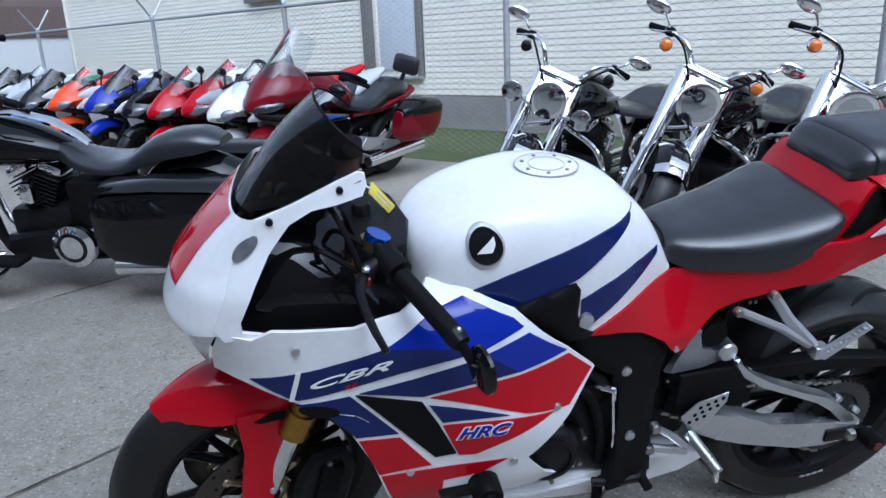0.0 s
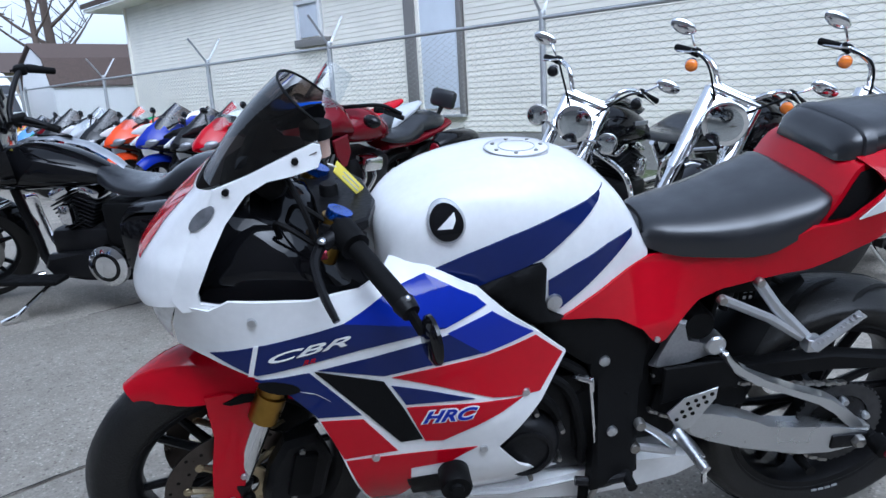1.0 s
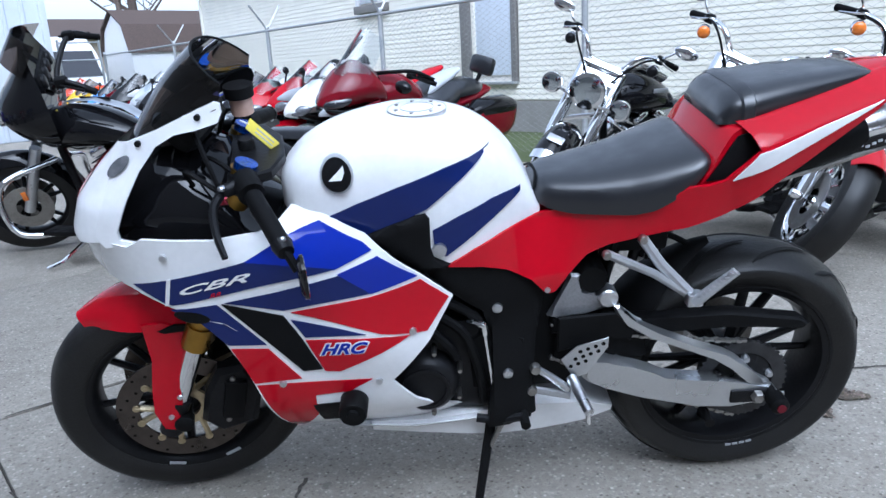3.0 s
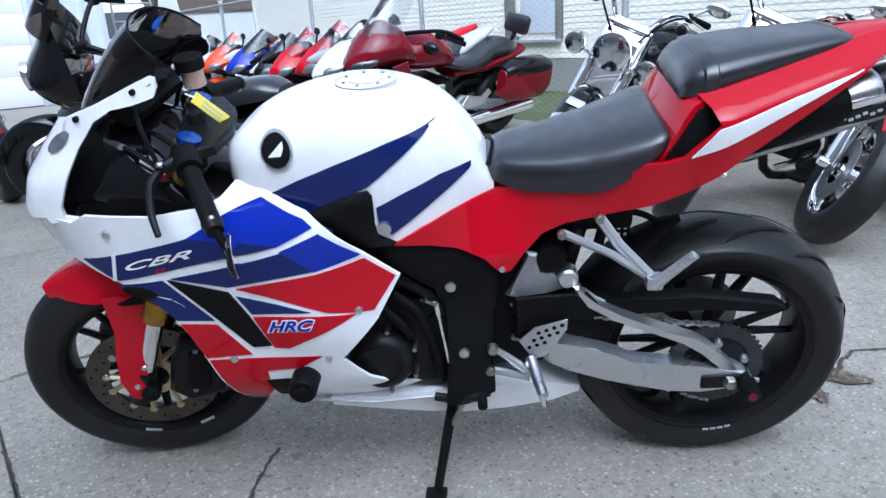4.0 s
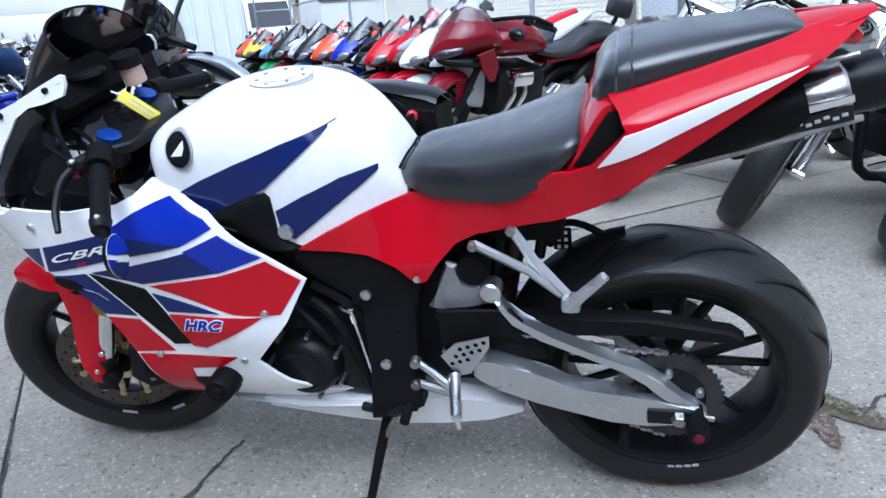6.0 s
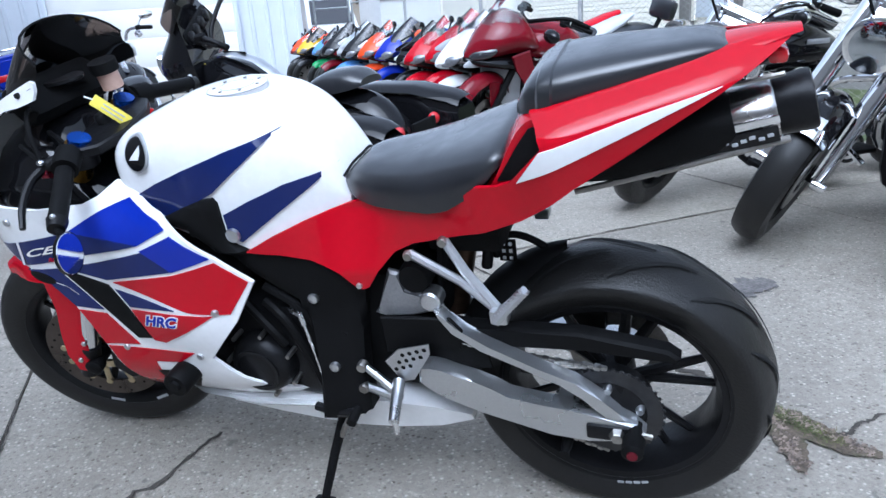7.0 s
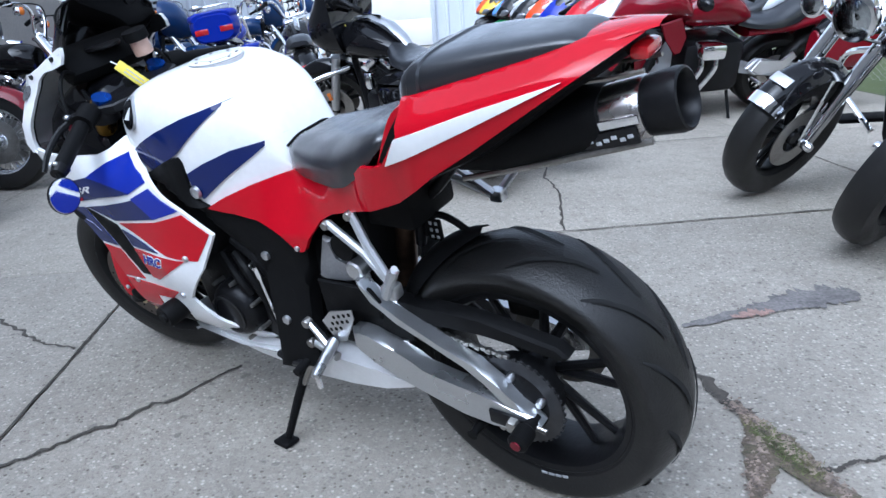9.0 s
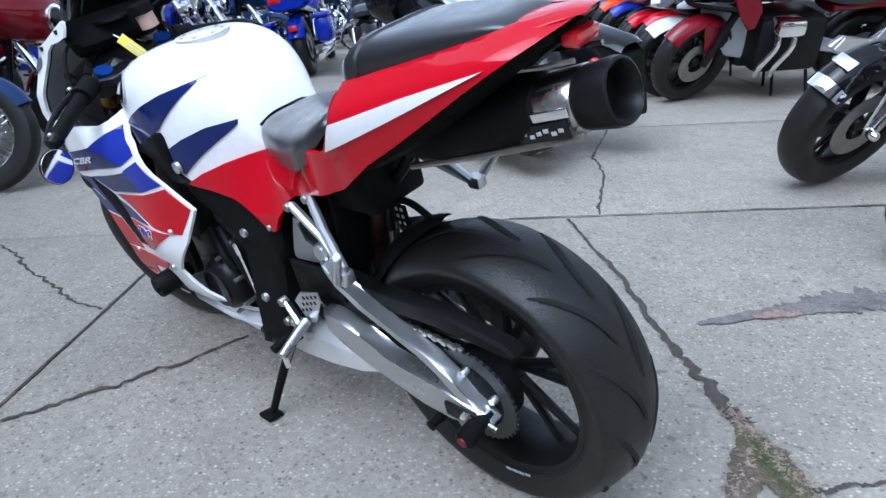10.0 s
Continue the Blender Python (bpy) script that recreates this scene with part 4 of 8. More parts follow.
part("shock", tube(B(), [(0.27, 0, 0.42), (0.33, 0, 0.72)], 0.030, 12), SATIN, bike)
part("shock_reservoir", lathe(B(), [(0, -0.12), (0.03, -0.12), (0.034, -0.11), (0.034, -0.03), (0, -0.03)], Matrix.Translation((0.303, 0, 0.612)), 20), BLACK, bike)

# pillion foot pegs and hangers
for side in (-1, 1):
    hang = part("pillion_hanger", tube(B(), [(0.320, side * 0.148, 0.690), (0.42, side * 0.165, 0.645), (0.485, side * 0.185, 0.605)], (0.013, 0.012), 8, 0, 0.7), SILVER, bike, "silver pillion foot-peg hanger")
    part("hanger_strut", tube(B(), [(0.392, side * 0.148, 0.722), (0.43, side * 0.165, 0.668), (0.488, side * 0.186, 0.608)], (0.013, 0.014), 8, 0, 0.7), SILVER, hang)
    for x, z in ((0.320, 0.690), (0.392, 0.722)):
        part("bolt", lathe(B(), [(0, -0.163), (0.008, -0.163), (0.010, -0.158), (0.010, -0.15)] if side < 0 else [(0, 0.163), (0.008, 0.163), (0.010, 0.158), (0.010, 0.15)], Matrix.Translation((x, 0, z)), 12), STEEL, hang)
    part("peg_mount", rbox(B(), (0.496, side * 0.196, 0.600), (0.034, 0.03, 0.030), 0.006), ALU, hang)
    peg = part("foot_peg", tube(B(), [(0.492, side * 0.21, 0.598), (0.522, side * 0.224, 0.640), (0.556, side * 0.236, 0.682)], (0.012, 0.009), 8, 0, 0.8), SILVER, hang, "folded-up ribbed foot peg")
    bm = B()
    for k in range(9):
        p = Vector((0.504, side * 0.216, 0.614)).lerp(Vector((0.552, side * 0.236, 0.678)), k / 8)
        rbox(bm, p, (0.022, 0.012, 0.003), 0.001, None)
    part("peg_ribs", bm, ALU, peg)

# rider rear-set
HEEL = [(0.230, 0.442), (0.264, 0.476), (0.333, 0.495), (0.332, 0.469), (0.288, 0.400), (0.260, 0.391)]
for side in (-1, 1):
    heel = part("heel_plate", prism(B(), HEEL, side * 0.166, side * 0.170, 0.001), ALU, bike, "silver heel plate drilled with holes")
    for i in range(4):
        for j in range(3):
            x, z = 0.252 + 0.0165 * i + 0.010 * j, 0.424 + 0.019 * j + 0.006 * i
            if not (i == 3 and j == 0):
                part("drilled_hole", lathe(B(), [(0, 0.0), (0.0048, 0.0), (0.0048, 0.003)], pose(x, side * 0.1706 - (0.003 if side > 0 else 0), z), 10), BLACK, heel)
    rs2 = part("foot_peg_bracket", tube(B(), [(0.174, side * 0.164, 0.421), (0.208, side * 0.172, 0.400), (0.246, side * 0.180, 0.370)], (0.011, 0.014), 8, 0, 0.7), ALU, bike, "silver rear-set bracket")
    part("bracket_arm", tube(B(), [(0.167, side * 0.164, 0.363), (0.21, side * 0.170, 0.356), (0.252, side * 0.178, 0.352)], (0.009, 0.011), 8), ALU, rs2)
    for x, z in ((0.174, 0.421), (0.167, 0.363)):
        part("bolt", lathe(B(), [(0, -0.178), (0.010, -0.178), (0.012, -0.172), (0.012, -0.16)] if side < 0 else [(0, 0.178), (0.010, 0.178), (0.012, 0.172), (0.012, 0.16)], Matrix.Translation((x, 0, z)), 12), STEEL, rs2)
    part("foot_peg", tube(B(), [(0.254, side * 0.175, 0.396), (0.264, side * 0.22, 0.386), (0.275, side * 0.268, 0.374)], (0.013, 0.011), 10), ALU, rs2, "bright knurled foot peg")
    part("peg_tip", tube(B(), [(0.274, side * 0.262, 0.372), (0.276, side * 0.264, 0.342)], 0.006, 8), CHROME, rs2)
shift = part("shift_lever", tube(B(), [(0.040, -0.178, 0.300), (0.09, -0.186, 0.296), (0.145, -0.196, 0.312)], 0.010, 8), SATIN, bike, "black gear lever")
part("shift_toe", tube(B(), [(0.145, -0.18, 0.312), (0.147, -0.225, 0.308)], 0.011, 10), BLACK, shift)
part("shift_rod", tube(B(), [(0.062, -0.172, 0.535), (0.086, -0.178, 0.322)], 0.0036, 8), CHROME, shift, "thin bright shift rod")
part("shift_arm", tube(B(), [(0.030, -0.155, 0.548), (0.046, -0.170, 0.552), (0.064, -0.174, 0.546)], 0.007, 8), CHROME, shift)
part("rod_end", tube(B(), [(0.061, -0.173, 0.552), (0.064, -0.173, 0.522)], 0.0062, 8), CHROME, shift)

# engine
eng = part("engine", rbox(B(), (-0.08, 0, 0.42), (0.36, 0.30, 0.26), 0.04), SATIN, bike, "black engine block")
part("cylinder_block", rbox(B(), (0, 0, 0), (0.22, 0.30, 0.24), 0.03, pose(-0.20, 0, 0.60, 0, 28, 0)), SATIN, eng)
part("generator_cover", lathe(B(), [(0, -0.198), (0.05, -0.198), (0.066, -0.190), (0.074, -0.172), (0.078, -0.14)], Matrix.Translation((-0.070, 0, 0.405)), 32), SATIN, eng, "round black generator cover")
part("cover_rib", ringy(B(), [(0.045, -0.196), (0.053, -0.196), (0.053, -0.202), (0.045, -0.202)], Matrix.Translation((-0.070, 0, 0.405)), 32), SATIN, eng)
for k in range(7):
    a = 2 * math.pi * k / 7 + 0.4
    part("bolt", lathe(B(), [(0, -0.185), (0.005, -0.185), (0.006, -0.175), (0.006, -0.14)], Matrix.Translation((-0.070 + 0.083 * math.cos(a), 0, 0.405 + 0.083 * math.sin(a))), 8), STEEL, eng)
part("sprocket_cover", prism(B(), [(0.03, 0.36), (0.10, 0.34), (0.16, 0.40), (0.16, 0.50), (0.08, 0.54), (0.02, 0.50)], -0.155, -0.12, 0.012), BLACK, eng)
for pts in ([(-0.03, -0.15, 0.56), (0.02, -0.165, 0.52), (0.05, -0.16, 0.42), (0.06, -0.15, 0.33)], [(-0.08, -0.15, 0.55), (-0.02, -0.17, 0.50), (0.0, -0.165, 0.46)], [(-0.02, -0.15, 0.60), (0.05, -0.15, 0.55), (0.08, -0.14, 0.47)]):
    part("hose", tube(B(), pts, 0.011, 8, 6), BLACK, eng)
# black filler box, added to keep light out of the gap behind the engine
part("gearbox", rbox(B(), (0.20, 0, 0.46), (0.20, 0.20, 0.30), 0.03), BLACK, eng)
part("radiator", rbox(B(), (0, 0, 0), (0.03, 0.34, 0.26), 0.01, pose(-0.40, 0, 0.56, 0, -18, 0)), SATIN, bike)
part("exhaust_header", tube(B(), [(-0.30, 0.03, 0.46), (-0.34, 0.03, 0.34), (-0.20, 0.02, 0.275), (0.20, 0.02, 0.30)], 0.03, 10, 6), STEEL, bike)
bm = B()
rows = []
for x, z0, z1, h in ((-0.20, 0.262, 0.300, 0.172), (-0.08, 0.240, 0.292, 0.165), (0.02, 0.215, 0.288, 0.148), (0.10, 0.200, 0.29, 0.135), (0.20, 0.205, 0.290, 0.13), (0.30, 0.215, 0.280, 0.12), (0.372, 0.228, 0.250, 0.10)):
    rows.append([(x, -h, z1), (x, -h * 0.9, z0), (x, h * 0.9, z0), (x, h, z1)])
part("belly_pan_tail", loft(bm, rows), WHITE, bike, "white lower belly pan")
bm = B()
rows = []
for x, z0, h in ((-0.34, 0.32, 0.17), (-0.25, 0.280, 0.19), (-0.10, 0.262, 0.185), (0.05, 0.255, 0.16)):
    rows.append([(x, h * math.sin(a), z0 + 0.03 - 0.03 * math.cos(a)) for a in np.linspace(-HALF, HALF, 13)])
part("belly_pan", loft(bm, rows, False), WHITE, bike, "white belly pan")
part("belly_opening", sheet(B(), [(-0.312, 0.405), (-0.225, 0.412), (-0.205, 0.385), (-0.245, 0.335), (-0.300, 0.335)], w_side, 0.004, -1, lift=0.0025), BLACK, bike, "dark opening behind the bobbin")
for side in (-1, 1):
    part("frame_slider", lathe(B(), [(0, side * 0.075), (0.012, side * 0.075), (0.014, side * 0.068), (0.027, side * 0.070), (0.030, side * 0.064), (0.030, side * 0.008), (0.024, 0), (0.018, -side * 0.03)], Matrix.Translation((-0.222, side * 0.215, 0.415)), 24), BLACK, bike, "black crash bobbin")
stand = part("side_stand", tube(B(), [(0.080, -0.125, 0.262), (0.055, -0.185, 0.165), (0.032, -0.238, 0.068)], (0.013, 0.010), 8), BLACK, bike, "black side stand, lowered")
part("stand_foot", rbox(B(), (0, 0, 0), (0.05, 0.045, 0.012), 0.004, Matrix.Translation((0.028, -0.246, 0.060)) @ pose(0, 0, 0, -12.6, 0, 0)), BLACK, stand)
part("stand_spring", tube(B(), [(0.12, -0.14, 0.29), (0.07, -0.165, 0.20)], 0.007, 8), STEEL, stand)

# exhaust
A0, A1 = Vector((0.60, 0.0, 0.818)), Vector((0.985, 0.0, 0.915))
ax = (A1 - A0).normalized()
upv = Vector((-ax.z, 0, ax.x))


def can(bm, tab, n=2.6):
    rows = []
    for t, wy, hz in tab:
        c = A0.lerp(A1, t)
        r = []
        for k in range(28):
            a = 2 * math.pi * k / 28
            y, q = math.cos(a), math.sin(a)
            m = (abs(y) ** n + abs(q) ** n) ** (1 / n)
            r.append(c + Vector((0, wy * y / m, 0)) + upv * (hz * q / m))
        rows.append(r)
    return loft(bm, rows)


part("exhaust_shield", can(B(), [(0.02, 0.085, 0.032), (0.25, 0.094, 0.048), (0.58, 0.076, 0.050), (0.70, 0.064, 0.044)]), BLACK, bike, "matt black exhaust shield")
sil = part("silencer", can(B(), [(0.58, 0.050, 0.040), (0.62, 0.056, 0.044), (0.84, 0.056, 0.046), (0.86, 0.050, 0.042)], 2.4), EXH, bike, "polished metal silencer with a black end can")
part("end_can", can(B(), [(0.845, 0.040, 0.038), (0.86, 0.046, 0.045), (0.97, 0.048, 0.048), (0.995, 0.046, 0.046), (1.0, 0.042, 0.042), (0.985, 0.037, 0.037), (0.90, 0.034, 0.034)], 2.2), SATIN, sil, "black round end can")
part("outlet", can(B(), [(0.90, 0.0335, 0.0335), (0.905, 0.0335, 0.0335)], 2.2), BLACK, sil)
ALONG = pose(0, 0, 0, 0, -14.4, 0)
part("silencer_plate", rbox(B(), (0, 0, 0), (0.105, 0.003, 0.026), 0.001, Matrix.Translation(A0.lerp(A1, 0.72) + Vector((0, -0.0625, 0)) - upv * 0.020) @ ALONG), BLACKP, sil, "black maker's plate with unreadable script")
part("polished_strip", rbox(B(), (0, 0, 0), (0.075, 0.004, 0.014), 0.002, Matrix.Translation(A0.lerp(A1, 0.77) + Vector((0, -0.0600, 0)) + upv * 0.002) @ ALONG), CHROME, sil, "polished strip above the plate")
for k in range(7):
    ob = part("script_bar", rbox(B(), (-0.038 + 0.013 * k, 0, 0.003 * math.sin(k * 2.1)), (0.009, 0.0012, 0.006), 0.0005), GREYP, sil)
    ob.matrix_local = Matrix.Translation(A0.lerp(A1, 0.72) + Vector((0, -0.0645, 0)) - upv * 0.020) @ ALONG
part("heat_strip", tube(B(), [(0.62, -0.078, 0.786), (0.78, -0.072, 0.826), (0.95, -0.052, 0.868)], 0.006, 8), STEEL, sil)
for y in (-0.045, 0.045):
    part("can_bracket", tube(B(), [(0.80, y, 0.945), (0.88, y * 0.9, 0.955), (0.935, y * 0.8, 0.966)], 0.004, 6), STEEL, sil)
part("mid_pipe", tube(B(), [(0.33, 0.02, 0.45), (0.358, 0.02, 0.57), (0.39, 0.02, 0.67), (0.46, 0.01, 0.79)], 0.026, 14, 6), mat("bronzed_pipe", (0.10, 0.065, 0.045), 0.42, 0.9, 0, 0.4, 18), bike, "heat-bronzed exhaust pipe")
part("splash_panel", rbox(B(), (0, 0, 0), (0.012, 0.17, 0.24), 0.004, pose(0.345, 0, 0.60, 0, 8, 0)), BLACK, bike)
part("tail_brace", tube(B(), [(0.417, 0.0, 0.575), (0.433, 0.0, 0.65), (0.455, 0.0, 0.685), (0.50, 0.0, 0.725), (0.55, 0, 0.78)], 0.012, 10, 4), SATIN, bike, "black bent brace")
part("drain_hose", tube(B(), [(0.440, 0.0, 0.600), (0.448, 0.0, 0.636), (0.477, 0.0, 0.652), (0.511, 0.0, 0.645), (0.55, 0.0, 0.622)], 0.0075, 8, 6), BLACK, bike, "black rubber hose")
bm = B()
rbox(bm, (0.466, -0.004, 0.618), (0.036, 0.006, 0.050), 0.003)
part("slotted_plate", bm, BLACK, bike)
for k in range(6):
    part("slot", rbox(B(), (0.459 + 0.014 * (k % 2), -0.008, 0.602 + 0.016 * (k // 2)), (0.007, 0.002, 0.008), 0.0008), ALU, bike)
part("battery_box", rbox(B(), (0.40, 0, 0.70), (0.15, 0.15, 0.10), 0.012), BLACK, bike)

# ---------- steering assembly, turned to the left ----------
RAKE = Vector((0.407, 0, 0.914)).normalized()
HEAD = Vector((-0.365, 0, 0.90))
STEER = Matrix.Translation(HEAD) @ Matrix.Rotation(radians(13), 4, RAKE) @ Matrix.Translation(-HEAD)
fork = new("front_fork")
fork.parent = bike
fork.matrix_local = STEER
UNST = STEER.inverted()
fw, _ = wheel("front_wheel", FRONT, 0.305, 0.060, 0.222, 0.046, bike, 6, STEER)
for deg in (-108, -70):
    a = radians(deg)
    part("rim_mark", rbox(B(), (0, 0, 0), (0.040, 0.002, 0.009), 0.0008, Matrix.Translation((0.214 * math.cos(a), -0.0500, 0.214 * math.sin(a))) @ pose(0, 0, 0, 0, -deg - 90, 0)), GREYP, fw, "small white rim sticker")
off = Vector((-0.062, 0, 0.0))
for side in (-1, 1):
    y = Vector((0, side * 0.102, 0))
    at = lambda z: HEAD + RAKE * ((z - 0.90) / RAKE.z) + off + y
    part("fork_tube", tube(B(), [at(0.54), at(0.902)], 0.026, 16), GOLD, fork, "gold fork tube")
    part("fork_seal", tube(B(), [at(0.505), at(0.56)], 0.031, 16), GOLD, fork)
    part("stanchion", tube(B(), [at(0.33), at(0.53)], 0.021, 16), CHROME, fork, "bright fork stanchion")
    part("fork_foot", tube(B(), [at(0.27), at(0.36)], 0.027, 12), SATIN, fork)
    part("fork_cap", tube(B(), [at(0.908), at(0.928)], 0.023, 20), BLUEAN, fork, "blue anodised fork cap")
    part("cap_ring", tube(B(), [at(0.895), at(0.914)], 0.028, 20), GOLD, fork)
    part("brake_disc", ringy(B(), [(0.105, side * 0.070), (0.155, side * 0.070), (0.155, side * 0.075), (0.105, side * 0.075)], Matrix.Translation(FRONT), 56), DISC, fork, "drilled steel brake disc")
    for k in range(6):
        a = 2 * math.pi * k / 6
        for da in (-0.22, 0.22):
            part("disc_carrier", tube(B(), [FRONT + Vector((0.05 * math.cos(a), side * 0.068, 0.05 * math.sin(a))), FRONT + Vector((0.112 * math.cos(a + da), side * 0.072, 0.112 * math.sin(a + da)))], 0.0075, 6), BRASS, fork)
            part("rivet", lathe(B(), [(0, -0.004), (0.009, -0.004), (0.010, 0), (0.010, 0.006)], Matrix.Translation(FRONT + Vector((0.110 * math.cos(a + da), side * 0.074, 0.110 * math.sin(a + da)))), 10), BRASS, fork)
    part("carrier_hub", ringy(B(), [(0.034, side * 0.064), (0.056, side * 0.064), (0.056, side * 0.073), (0.034, side * 0.073)], Matrix.Translation(FRONT), 32), BRASS, fork)
    for k in range(30):
        a = 2 * math.pi * k / 30
        r = 0.120 + 0.012 * (k % 3)
        part("disc_hole", lathe(B(), [(0, 0), (0.004, 0), (0.004, 0.001)], Matrix.Translation(FRONT + Vector((r * math.cos(a), side * 0.0757 + (-0.001 if side > 0 else 0.0), r * math.sin(a)))), 6), BLACK, fork)
    CAL = [(-0.608, 0.371), (-0.571, 0.430), (-0.506, 0.432), (-0.480, 0.355), (-0.507, 0.255), (-0.592, 0.240), (-0.632, 0.287)]
    cal = part("brake_caliper", prism(B(), CAL, *sorted((side * 0.068, side * 0.118)), 0.012), SATIN, fork, "black brake caliper")
    part("caliper_bridge", rbox(B(), (0, 0, 0), (0.05, 0.02, 0.11), 0.006, Matrix.Translation((-0.545, side * 0.122, 0.345)) @ pose(0, 0, 0, 0, 14, 0)), BLACK, cal)
    for dz in (-0.03, 0.03):
        part("bolt", lathe(B(), [(0, -0.006), (0.006, -0.006), (0.007, 0)] if side < 0 else [(0, 0.006), (0.006, 0.006), (0.007, 0)], Matrix.Translation((-0.555 + 0.5 * dz, side * 0.119, 0.345 + 2.0 * dz)), 10), STEEL, cal)
    part("axle_slider", lathe(B(), [(0, side * 0.140), (0.014, side * 0.140), (0.022, side * 0.134), (0.022, side * 0.108), (0.016, side * 0.10), (0.016, side * 0.06)], Matrix.Translation(FRONT), 20), BLACK, fork, "black axle bobbin")
    FLEG = [(-0.703, 0.575), (-0.66, 0.572), (-0.612, 0.545), (-0.622, 0.487), (-0.645, 0.435), (-0.652, 0.40), (-0.659, 0.365), (-0.678, 0.312), (-0.691, 0.292), (-0.712, 0.300), (-0.724, 0.35), (-0.716, 0.41), (-0.700, 0.484)]
    w_leg = lambda x, z: 0.096 + 0.17 * max(0, 0.56 - z) - 0.4 * max(0, 0.44 - z) ** 2
    leg = part("fender_leg", sheet(B(), FLEG, w_leg, 0.010, side, 0.02, 0, 0.003), RED, fork, "red fender leg")
    part("fender_slot", sheet(B(), [(-0.672, 0.556), (-0.635, 0.566), (-0.605, 0.560), (-0.612, 0.546), (-0.66, 0.548)], lambda x, z: 0.099, 0.006, side), BLACK, leg, "black slot in the fender")
    for x, z in ((-0.660, 0.385), (-0.690, 0.335)):
        part("bolt", lathe(B(), [(0, -0.005), (0.006, -0.005), (0.007, 0)], Matrix.Translation((x, side * (w_leg(x, z) + 0.001), z)), 8), ALU, leg)
bm = B()
rows = []
for i in range(18):
    a = radians(124 - 90 * i / 17)
    t = i / 17
    rr = 0.325 + 0.006 * math.sin(math.pi * t)
    h = 0.088 * min(1, 0.35 + 3.2 * t) * (1 if t < 0.8 else 1 - 0.5 * (t - 0.8))
    rows.append([(FRONT.x + (rr - 0.080 * abs(u) ** 2.6 * min(1, 0.4 + 2 * t)) * math.cos(a), h * u, FRONT.z + (rr - 0.080 * abs(u) ** 2.6 * min(1, 0.4 + 2 * t)) * math.sin(a)) for u in np.linspace(-1, 1, 15)])
part("front_fender", loft(bm, rows, False), RED, fork, "glossy red front fender")
part("top_yoke", prism(B(), [(-0.44, -0.145), (-0.37, -0.12), (-0.34, -0.05), (-0.34, 0.05), (-0.37, 0.12), (-0.44, 0.145), (-0.455, 0.12), (-0.445, 0.0), (-0.455, -0.12)], -0.012, 0.012, 0.004, Matrix.Translation((0, 0, 0.902)) @ pose(0, 0, 0, -90, 0, 0) @ pose(0, 0, 0, 0, 0, 0)), SATIN, fork, "black top yoke")
part("ignition_lock", lathe(B(), [(0, 0.02), (0.014, 0.02), (0.018, 0.015), (0.018, -0.02)], Matrix.Translation((-0.415, 0, 0.915)) @ pose(0, 0, 0, 90, 0, 0), 18), SATIN, fork)


def bar_point(p, side):
    q = UNST @ Vector(p)
    return Vector((q.x, q.y * (1 if side < 0 else -1), q.z))


